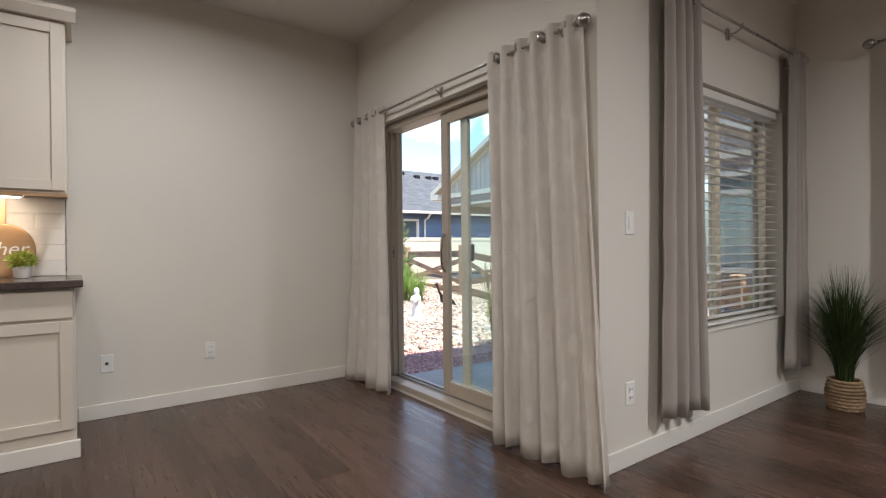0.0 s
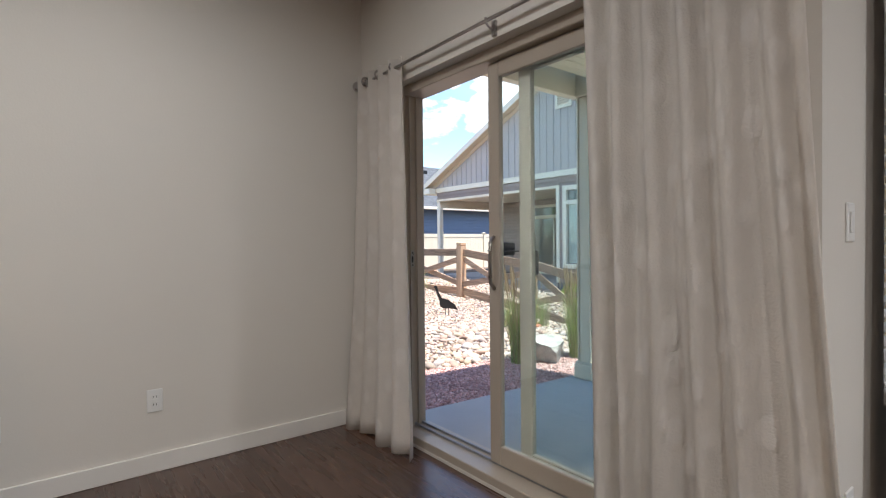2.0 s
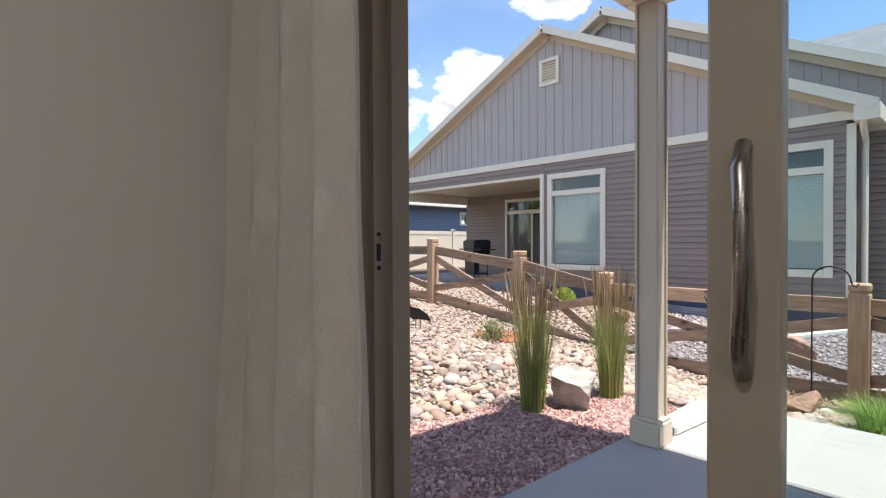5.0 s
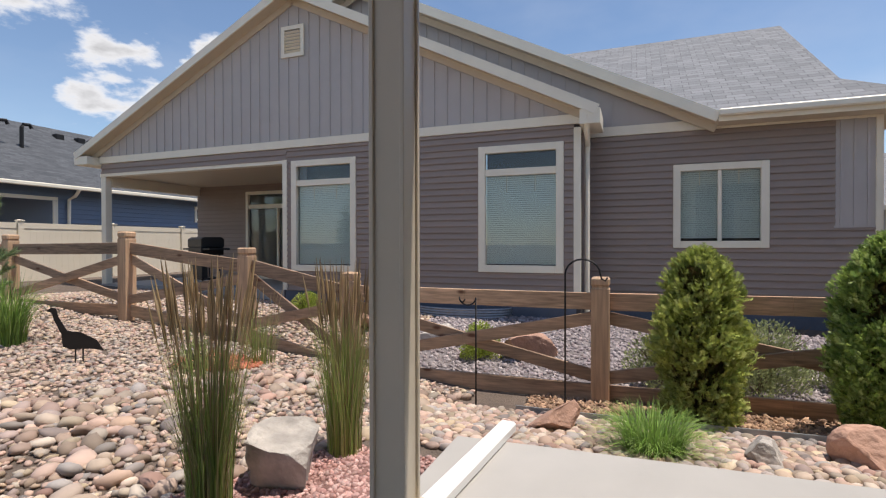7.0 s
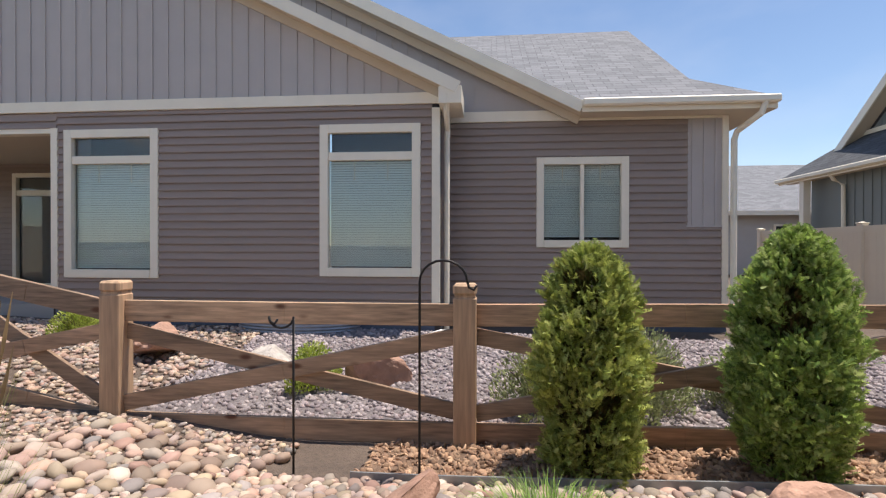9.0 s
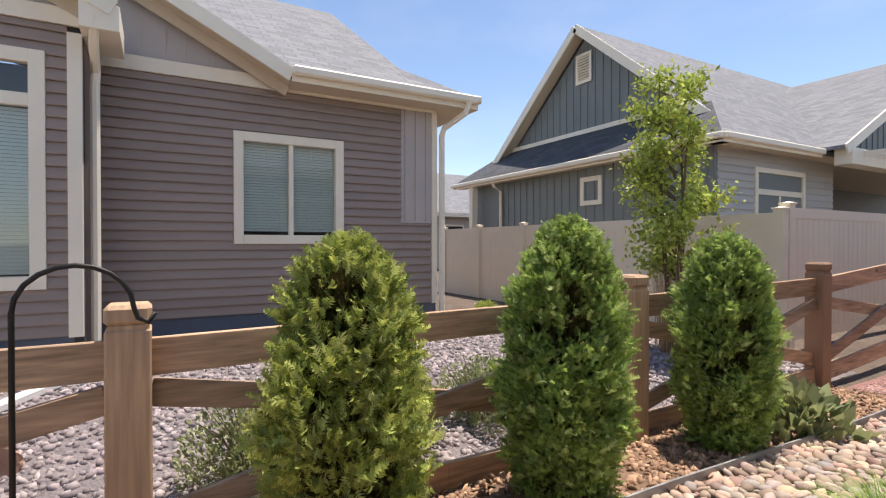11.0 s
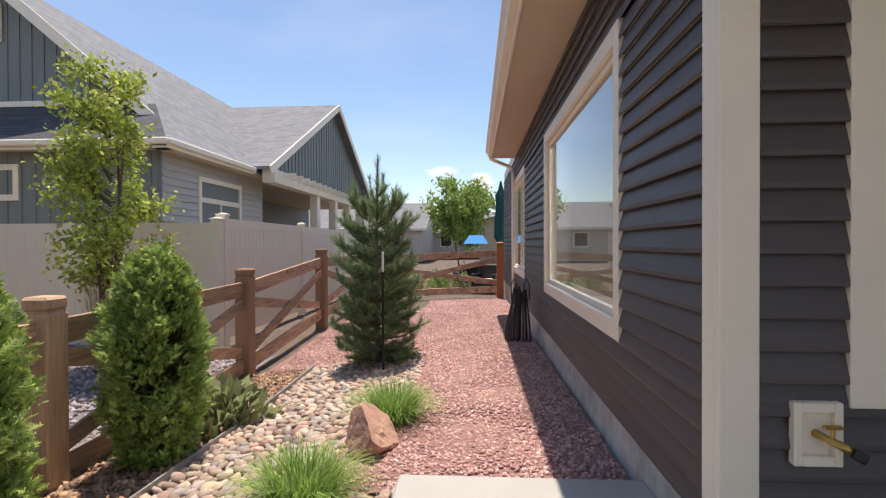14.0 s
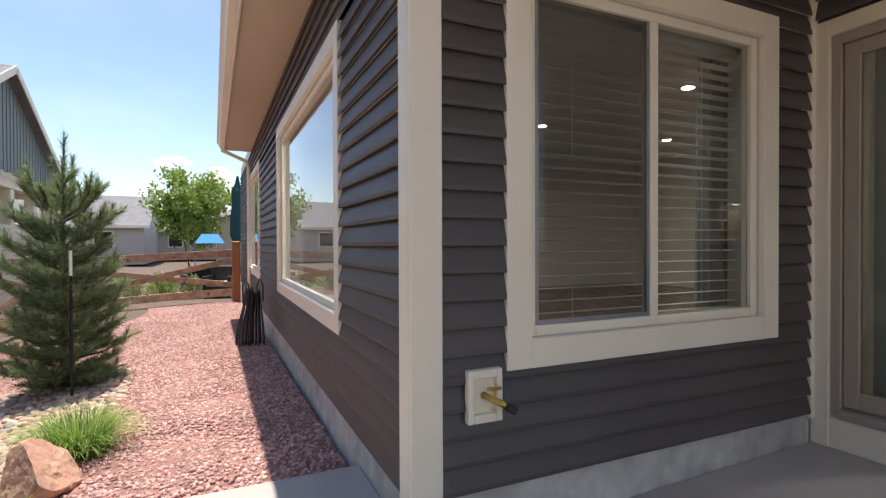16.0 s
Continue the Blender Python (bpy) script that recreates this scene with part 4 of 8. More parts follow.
# ---- patio cover ----
PATIO = structure("patio_cover", "cream beadboard patio ceiling on a post and beam", "patio cover")
bm = bmesh.new()
y = 1.70
while y < 4.10:
    add_box(bm, X_OUT + 0.04, y, 2.745, 4.72, y + 0.096, 2.765, 0.004)
    y += 0.1
part("beadboard", bm, M["white_trim"], PATIO)
box_part("beam", (4.735, Y_OUT + 0.035, 2.58, 4.905, 4.30, 2.82), M["white_trim"], PATIO, 0.006)
box_part("beam_north", (X_OUT + 0.04, 4.21, 2.58, 4.73, 4.30, 2.82), M["white_trim"], PATIO, 0.006)
POST = thing("patio_post", "tan painted square patio post with a plinth", "post", (4.84, 4.16, SLAB - 0.055))


def patio_post():
    v = M["vinyl_tan"]
    s = 0.063
    box_part("shaft", (-s, -s, 0.0, s, s, 2.835), v, POST, 0.004)
    for sx in (-1, 1):
        for sy in (-1, 1):
            box_part("corner_bead", (sx * s - 0.010 + sx * 0.002, sy * s - 0.010 + sy * 0.002, 0.17, sx * s + 0.010 + sx * 0.002, sy * s + 0.010 + sy * 0.002, 2.833), v, POST, 0.003)
    box_part("plinth", (-0.10, -0.10, 0.0, 0.10, 0.10, 0.15), v, POST, 0.008)
    box_part("plinth_cap", (-0.092, -0.092, 0.15, 0.092, 0.092, 0.17), v, POST, 0.008)


patio_post()

# ---- neighbouring houses ----


def battens(parent, axis, c, out, a0, a1, z0, top, mat, pitch=0.2, name="batten", w=0.035):
    """A flat board wall with raised battens up to top(a)."""
    pts = []
    n = 24
    for i in range(n + 1):
        a = a0 + (a1 - a0) * i / n
        pts.append((a, max(top(a), z0 + 0.001)))
    vs, fs = [], []
    for a, h in pts:
        for zz in (z0, h):
            for off in (0.0, 0.012):
                vs.append((c + out * off, a, zz) if axis == "x" else (a, c + out * off, zz))
    for i in range(n):
        k = i * 4
        fs += [(k, k + 2, k + 6, k + 4), (k + 1, k + 5, k + 7, k + 3), (k + 2, k + 3, k + 7, k + 6), (k, k + 4, k + 5, k + 1)]
    o = new("board_panel", raw_mesh("board_panel", vs, fs, mat))
    o.parent = parent
    a = a0 + pitch * 0.5
    while a < a1 - w / 2:
        h = min(top(a - w / 2), top(a + w / 2))
        if h - z0 > 0.05:
            cc = (c + out * 0.012, a - w / 2, z0, c + out * 0.032, a + w / 2, h) if axis == "x" else (a - w / 2, c + out * 0.012, z0, a + w / 2, c + out * 0.032, h)
            cc = (min(cc[0], cc[3]), min(cc[1], cc[4]), cc[2], max(cc[0], cc[3]), max(cc[1], cc[4]), cc[5])
            q = [(cc[i], cc[j], cc[k]) for k in (2, 5) for j in (1, 4) for i in (0, 3)]
            o = new(name, raw_mesh(name, q, [(0, 2, 3, 1), (4, 5, 7, 6), (0, 1, 5, 4), (2, 6, 7, 3), (0, 4, 6, 2), (1, 3, 7, 5)], mat))
            o.parent = parent
        a += pitch


def house_window(parent, axis, c, out, a0, a1, z0, z1, trim=0.10, mull=(), transom=None, grid=None, blind=True, dark=False):
    """A window set in a neighbouring house: casing, sash bars, pane, and what hangs behind it."""
    def bx(nm, d0, d1, b0, b1, h0, h1, mat, p, bev=0.004):
        d0, d1 = sorted((c + out * d0, c + out * d1))
        return box_part(nm, (d0, b0, h0, d1, b1, h1) if axis == "x" else (b0, d0, h0, b1, d1, h1), mat, p, bev)
    if dark:
        c += out * 0.062
    w = bx("window", -0.06, 0.045, a0, a0 + trim, z0, z1, M["white_trim"], parent)
    bx("frame_side", -0.06, 0.045, a1 - trim, a1, z0, z1, M["white_trim"], w)
    bx("frame_head", -0.06, 0.045, a0 + trim, a1 - trim, z1 - trim, z1, M["white_trim"], w)
    bx("frame_sill", -0.06, 0.055, a0 + trim, a1 - trim, z0, z0 + trim, M["white_trim"], w)
    zt = z1 - trim
    if transom:
        bx("transom_bar", -0.06, 0.03, a0 + trim, a1 - trim, transom - 0.06, transom + 0.06, M["white_trim"], w)
        zt = transom - 0.06
    for m_ in mull:
        bx("mullion", -0.05, 0.02, m_ - 0.03, m_ + 0.03, z0 + trim, zt, M["white_trim"], w)
    pn = bx("pane", -0.035, -0.03, a0 + trim, a1 - trim, z0 + trim, z1 - trim, M["glass_dark"], w, 0)
    pn.visible_shadow = False
    # sheet behind the pane, its dark colour standing in for an unlit room
    bx("backing", *((-0.056, -0.05) if dark else (-0.5, -0.48)), a0 + 0.02, a1 - 0.02, z0 + 0.02, z1 - 0.02, M["unlit_room"], w, 0)
    if grid:
        for g in grid[0]:
            bx("muntin", -0.066, -0.058, g - 0.007, g + 0.007, zt - grid[1], zt, M["white_trim"], w, 0)
    if blind:
        z = z0 + trim + (0.05 if transom is None else 0.02)
        while z < zt - 0.01:
            d0, d1 = sorted((c - out * 0.084, c - out * 0.07))
            q = [(d0, a0 + trim, z + (0 if out < 0 else 0.0315)), (d1, a0 + trim, z + (0.0315 if out < 0 else 0)), (d1, a1 - trim, z + (0.0315 if out < 0 else 0)), (d0, a1 - trim, z + (0 if out < 0 else 0.0315))]
            if axis == "y":
                q = [(p[1], p[0], p[2]) for p in q]
            q += [(p[0], p[1], p[2] - 0.003) for p in q]
            o = new("blind_slat", raw_mesh("blind_slat", q, [(0, 1, 2, 3), (7, 6, 5, 4), (0, 4, 5, 1), (1, 5, 6, 2), (2, 6, 7, 3), (3, 7, 4, 0)], M["drape_green"]))
            o.parent = w
            z += 0.036
    return w


def neighbour_house():
    h = thing("house", "mauve brown lap-sided single-storey house with taupe gables", "house")
    X, XR = 11.70, 12.49
    W1_, W0_ = (4.405, 5.893, 0.447, 2.665), (8.40, 9.93, 0.40, 2.665)
    cut = [(a + 0.03, b - 0.03, c + 0.03, d - 0.03) for a, b, c, d in (W1_, W0_)]
    # body walls behind the cladding, near-black to put shade in the lap grooves
    cut2 = [(1.305, 2.65, 0.90, 2.25)]
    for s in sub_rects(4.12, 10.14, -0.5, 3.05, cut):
        box_part("wall", (X, s[0], s[2], X + 0.12, s[1], s[3]), M["lap_shade"], h)
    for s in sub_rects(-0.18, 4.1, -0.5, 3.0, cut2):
        box_part("wall", (XR, s[0], s[2], XR + 0.12, s[1], s[3]), M["lap_shade"], h)
    for c in ((X + 0.12, 4.12, -0.5, XR, 4.24, 3.05), (X + 0.12, 10.02, -0.5, 14.6, 10.14, 3.05), (14.6, 10.02, -0.5, 14.72, 15.6, 3.05), (XR + 0.12, -0.18, -0.5, 21.0, -0.06, 3.0)):
        box_part("wall", c, M["siding_nb"], h)
    lap_siding(h, "x", X, -1, 4.24, 10.06, 0.0, 2.935, [W1_, W0_], M["siding_nb"], 0.115)
    lap_siding(h, "x", X, -1, 10.06, 15.62, 2.70, 2.935, [], M["siding_nb"], 0.115)
    lap_siding(h, "x", XR, -1, 0.40, 4.10, 0.0, 2.84, [(1.275, 2.68, 0.873, 2.28)], M["siding_nb"], 0.115)
    lap_siding(h, "x", XR, -1, -0.10, 0.40, 0.0, 1.19, [], M["siding_nb"], 0.115)
    lap_siding(h, "x", 14.6, -1, 10.2, 15.6, 0.0, 2.6, [(11.5, 13.7, -0.1, 2.45)], M["siding_nb"], 0.115)
    battens(h, "x", XR, -1, -0.10, 0.40, 1.20, lambda a: 2.86, M["batten_nb"], 0.17)
    box_part("panel_trim", (XR - 0.035, -0.10, 1.185, XR - 0.001, 0.42, 1.215), M["batten_nb"], h)
    # foundation, in a dark blue-grey
    box_part("foundation", (X - 0.004, 4.2, -0.6, X + 0.1, 10.1, -0.003), M["foundation_blue"], h)
    box_part("foundation", (XR - 0.004, -0.18, -0.6, XR + 0.1, 4.1, -0.003), M["foundation_blue"], h)
    box_part("porch_slab", (X, 10.14, -0.5, 14.6, 15.7, -0.02), M["concrete"], h)
    # corner boards and friezes
    wt = M["white_trim"]
    box_part("corner_board", (X - 0.04, 4.12, -0.02, X + 0.06, 4.24, 2.88), wt, h, 0.004)
    box_part("corner_board", (X - 0.04, 10.04, 0.0, X + 0.04, 10.15, 2.70), wt, h, 0.004)
    box_part("corner_board", (XR - 0.04, -0.19, -0.02, XR + 0.06, -0.10, 2.88), wt, h, 0.004)
    box_part("frieze", (X - 0.045, 4.12, 2.94, X + 0.02, 15.66, 3.10), wt, h, 0.004)
    box_part("frieze", (XR - 0.045, -0.10, 2.845, XR + 0.02, 4.12, 3.01), wt, h, 0.004)
    box_part("porch_header", (X - 0.02, 10.15, 2.62, X + 0.16, 15.66, 2.70), wt, h, 0.004)
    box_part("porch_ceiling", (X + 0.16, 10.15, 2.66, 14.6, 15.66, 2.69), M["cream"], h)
    box_part("porch_post", (X + 0.0, 15.5, -0.02, X + 0.16, 15.66, 2.62), wt, h, 0.006)
    box_part("porch_side", (X + 0.16, 15.5, 2.4, 14.6, 15.66, 2.66), wt, h)
    # front gable
    left, right, ax = 16.13, 3.85, 9.88
    sl = lambda a: (3.11 + 3.0 * (a - right) / (ax - right) if a < ax else 3.15 + 2.96 * (left - a) / (left - ax)) - 0.09
    battens(h, "x", X, -1, 4.13, 15.66, 3.05, sl, M["batten_nb"], 0.25)
    # louvred vent
    v = box_part("gable_vent", (X - 0.06, 9.59, 4.80, X - 0.03, 9.67, 5.44), wt, h)
    for c in ((X - 0.06, 10.07, 4.80, X - 0.03, 10.15, 5.44), (X - 0.06, 9.67, 5.36, X - 0.03, 10.07, 5.44), (X - 0.06, 9.67, 4.80, X - 0.03, 10.07, 4.88)):
        box_part("vent_frame", c, wt, v)
    for i in range(7):
        bm = bmesh.new()
        add_bar(bm, (X - 0.045, 9.67, 4.91 + i * 0.066), (X - 0.045, 10.07, 4.91 + i * 0.066), 0.05, 0.012, up=(0.6, 0, 0.8))
        part("louvre", bm, wt, v)

    def gable_roof(x0, x1, y0, z0, yr, zr, y1, z1, mat):
        roof_slab("roof", [(x0, y0, z0 + 0.06), (x1, y0, z0 + 0.06), (x1, yr, zr + 0.06), (x0, yr, zr + 0.06)], 0.06, mat, h)
        roof_slab("roof", [(x0, y1, z1 + 0.06), (x1, y1, z1 + 0.06), (x1, yr, zr + 0.06), (x0, yr, zr + 0.06)], 0.06, mat, h)
        for (ya, za) in ((y0, z0), (y1, z1)):
            bm = bmesh.new()
            add_bar(bm, (x0 - 0.015, ya, za - 0.035), (x0 - 0.015, yr, zr - 0.035), 0.03, 0.165, up=(0, 0, 1))
            part("rake_board", bm, wt, h)
            bm = bmesh.new()
            q = [(x0, ya, za - 0.10), (x0 + 0.36, ya, za - 0.10), (x0 + 0.36, yr, zr - 0.10), (x0, yr, zr - 0.10)]
            vs = [bm.verts.new(p) for p in q] + [bm.verts.new((p[0], p[1], p[2] + 0.02)) for p in q]
            for f in ((0, 1, 2, 3), (7, 6, 5, 4), (0, 4, 5, 1), (1, 5, 6, 2), (2, 6, 7, 3), (3, 7, 4, 0)):
                bm.faces.new([vs[i] for i in f])
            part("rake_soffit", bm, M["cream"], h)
            bm = bmesh.new()
            add_bar(bm, (x0 + 0.265, ya, za - 0.165), (x0 + 0.265, yr, zr - 0.165), 0.03, 0.13, up=(0, 0, 1))
            part("rake_trim", bm, M["cream"], h)
    gable_roof(11.40, 17.0, right, 3.11, ax, 6.11, left, 3.15, M["roof_nb"])
    # eave returns
    box_part("eave_return", (11.385, 3.80, 2.86, 12.2, 4.12, 3.10), wt, h, 0.006)
    box_part("eave_return", (11.385, 15.70, 2.90, 17.0, 16.17, 3.10), wt, h, 0.006)
    # rear gable, seen above the front one
    ax2, zr2 = 8.75, 6.36
    sl2 = lambda a: 2.99 + (zr2 - 2.99) * ((a - 2.05) / (ax2 - 2.05) if a < ax2 else (15.4 - a) / (15.4 - ax2)) - 0.09
    battens(h, "x", XR, -1, 2.3, 4.12, 2.97, sl2, M["batten_nb"], 0.25)
    battens(h, "x", XR, -1, 4.12, 15.0, 2.97, sl2, M["batten_nb"], 0.25)
    gable_roof(12.10, 17.0, 2.05, 2.99, ax2, zr2, 15.4, 2.99, M["roof_nb"])
    # hipped wing to the south: eave, slopes, gutter
    ey = -0.68
    roof_slab("roof", [(12.10, 2.06, 3.06), (12.10, ey, 3.06), (12.96, 0.2, 3.607), (16.6, 0.2, 5.92), (16.6, 7.7, 5.92)], 0.06, M["roof_nb"], h)
    roof_slab("roof", [(21.1, 4.6, 3.06), (21.1, ey, 3.06), (20.24, 0.2, 3.607), (16.6, 0.2, 5.92), (16.6, 7.0, 5.92)], 0.06, M["roof_nb"], h)
    roof_slab("roof", [(12.10, ey, 3.06), (21.1, ey, 3.06), (20.24, 0.3, 3.61), (12.96, 0.3, 3.61)], 0.06, M["roof_nb"], h)
    battens(h, "y", 0.45, -1, 12.9, 20.3, 3.3, lambda a: 5.85 - 0.635 * abs(a - 16.6), M["batten_nb"], 0.3)
    box_part("fascia", (12.08, ey, 2.88, 12.10, 2.05, 3.06), wt, h)
    box_part("gutter", (11.98, ey - 0.02, 2.95, 12.08, 2.05, 3.06), wt, h, 0.02)
    box_part("fascia", (12.10, ey - 0.02, 2.88, 21.0, ey, 3.06), wt, h)
    box_part("soffit", (12.10, ey, 2.88, XR, 2.05, 2.90), M["cream"], h)
    box_part("soffit", (XR, ey, 2.88, 21.0, -0.18, 2.90), M["cream"], h)
    # windows
    house_window(h, "x", X, -1, *W1_, trim=0.125, transom=2.20, grid=((4.9, 5.4), 0.28))
    house_window(h, "x", X, -1, *W0_, trim=0.125, transom=2.20, grid=((8.9, 9.43), 0.28))
    house_window(h, "x", XR, -1, 1.275, 2.68, 0.873, 2.28, trim=0.115, mull=(1.977,), grid=((1.69, 2.27), 0.24))
    house_window(h, "x", 14.6, -1, 11.5, 13.7, -0.02, 2.45, trim=0.09, mull=(12.6,), transom=2.02, blind=False, dark=True)
    # downspouts
    for pts in ([(11.42, 4.0, 3.0), (11.42, 4.0, 2.9), (11.55, 4.02, 2.78), (11.86, 4.03, 2.60), (11.88, 4.04, 2.45), (11.88, 4.04, -0.35)],
                [(12.03, -0.5, 2.96), (12.05, -0.45, 2.80), (12.40, -0.28, 2.62), (12.42, -0.25, 2.5), (12.42, -0.25, -0.15), (12.30, -0.28, -0.30)]):
        bm = bmesh.new()
        add_tube(bm, pts, 0.045, 8)
        part("downspout", bm, wt, h)
    return h


neighbour_house()


def slate_house():
    """The slate grey house behind the vinyl fence."""
    h = thing("house", "slate grey board-and-batten house with steep gable", "house")
    wt = M["white_trim"]
    yw, x0, x1 = -6.15, 11.85, 20.4
    g = -0.5
    for c in ((x0, yw - 0.15, g, x1, yw, 2.95), (x0, -11.0, g, x0 + 0.15, yw - 0.15, 2.95), (x0 + 0.15, -11.0, g, 14.5, -10.85, 2.95), (14.5, -23.0, g, 14.65, -11.0, 2.95)):
        box_part("wall", c, M["batten_g2"], h)
    battens(h, "y", yw, 1, x0, 19.0, g, lambda a: 2.9, M["batten_g2"], 0.3)
    lap_siding(h, "x", x0, -1, -10.95, yw - 0.1, g, 2.9, [(-9.6, -7.55, 0.9, 2.52)], M["siding_g2"], 0.15)
    house_window(h, "x", x0, -1, -9.6, -7.55, 0.9, 2.52, trim=0.11, transom=2.0, mull=(-8.57,), blind=False)
    house_window(h, "y", yw, 1, 14.74, 15.47, 1.87, 2.60, trim=0.12, blind=False)
    # gable wall above the pent roof
    gy, ax, zr = -7.0, 16.15, 6.75
    battens(h, "y", gy, 1, 12.3, 20.0, 3.50, lambda a: zr - 0.1 - 0.84 * abs(a - ax), M["batten_g2"], 0.28)
    box_part("gable_band", (12.75, gy + 0.034, 3.98, 19.55, gy + 0.06, 4.10), wt, h)
    v = box_part("gable_vent", (15.89, gy + 0.033, 5.40, 15.97, gy + 0.075, 6.24), wt, h)
    for c in ((16.40, gy + 0.033, 5.40, 16.48, gy + 0.075, 6.24), (15.97, gy + 0.033, 6.16, 16.40, gy + 0.075, 6.24), (15.97, gy + 0.033, 5.40, 16.40, gy + 0.075, 5.48)):
        box_part("vent_frame", c, wt, v)
    for i in range(9):
        bm = bmesh.new()
        add_bar(bm, (15.97, gy + 0.055, 5.515 + i * 0.076), (16.40, gy + 0.055, 5.515 + i * 0.076), 0.055, 0.014, up=(0, -0.6, 0.8))
        part("louvre", bm, wt, v)
    rn, rd = M["roof_nb"], M["roof_dark"]
    for xe in (11.4, 20.9):
        roof_slab("roof", [(xe, -6.6, 2.95), (xe, -22, 2.95), (ax, -22, 6.95), (ax, -6.6, 6.95)], 0.08, rn, h)
        bm = bmesh.new()
        s = 1 if xe > ax else -1
        add_bar(bm, (ax + s * 3.9, -6.58, 6.95 - 3.9 * 0.842 - 0.1), (ax, -6.58, 6.85), 0.04, 0.22)
        part("rake_board", bm, wt, h)
    for sx in (-1, 1):
        bm = bmesh.new()
        add_bar(bm, (ax + sx * 3.7, -6.80, 6.81 - 3.7 * 0.842), (ax, -6.80, 6.81), 0.40, 0.02)
        part("rake_soffit", bm, M["cream"], h)
    box_part("fascia", (11.385, -9.4, 2.80, 11.41, -5.72, 2.955), wt, h)
    box_part("fascia", (11.385, -5.72, 2.80, 21.3, -5.702, 2.965), wt, h)
    roof_slab("roof", [(11.4, -5.70, 2.97), (21.3, -5.70, 2.97), (20.0, -7.0, 4.0), (12.45, -7.0, 4.0)], 0.06, rd, h)
    roof_slab("roof", [(11.4, -5.70, 2.96), (11.4, -6.61, 2.96), (12.27, -6.61, 3.685)], 0.06, rn, h)
    box_part("gutter", (11.35, -5.70, 2.86, 21.35, -5.60, 2.98), wt, h, 0.02)
    box_part("soffit", (11.4, -6.15, 2.84, 21.3, -5.70, 2.86), M["cream"], h)
    box_part("gutter", (11.30, -9.4, 2.86, 11.40, -5.70, 2.98), wt, h, 0.02)
    box_part("soffit", (11.40, -11.0, 2.84, x0, -5.70, 2.86), M["cream"], h)
    # cross gable to the west with its porch
    ya, za = -16.1, 6.44
    battens(h, "x", 11.25, -1, -22.4, -9.8, 3.0, lambda a: za - 0.15 - 0.51 * abs(a - ya), M["batten_g2"], 0.3)
    for ye in (-9.4, -22.8):
        roof_slab("roof", [(10.95, ye, 3.02), (16.0, ye, 3.02), (16.0, ya, za), (10.95, ya, za)], 0.08, rn, h)
        bm = bmesh.new()
        add_bar(bm, (10.93, ye, 2.92), (10.93, ya, za - 0.1), 0.04, 0.22)
        part("rake_board", bm, wt, h)
    box_part("porch_beam", (10.9, -22.4, 2.62, 11.25, -9.6, 2.98), wt, h, 0.01)
    box_part("porch_ceiling", (11.25, -22.4, 2.80, 14.5, -11.0, 2.84), M["cream"], h)
    for yy in (-13.5, -15.7, -17.8, -20.0):
        box_part("porch_column", (10.95, yy - 0.16, g, 11.22, yy + 0.16, 2.62), wt, h, 0.01)
    for i in range(22):
        box_part("rafter_tail", (10.55, -22.2 + i * 0.57, 2.80, 10.9, -22.14 + i * 0.57, 2.94), wt, h)
    # porch return at the far end of the north face
    box_part("porch_column", (20.1, -5.95, g, 20.3, -5.75, 2.86), wt, h)
    bm = bmesh.new()
    add_tube(bm, [(18.9, -5.68, 2.9), (18.9, -5.8, 2.7), (18.9, -6.05, 2.55), (18.9, -6.08, -0.4)], 0.05, 8)
    part("downspout", bm, wt, h)


slate_house()


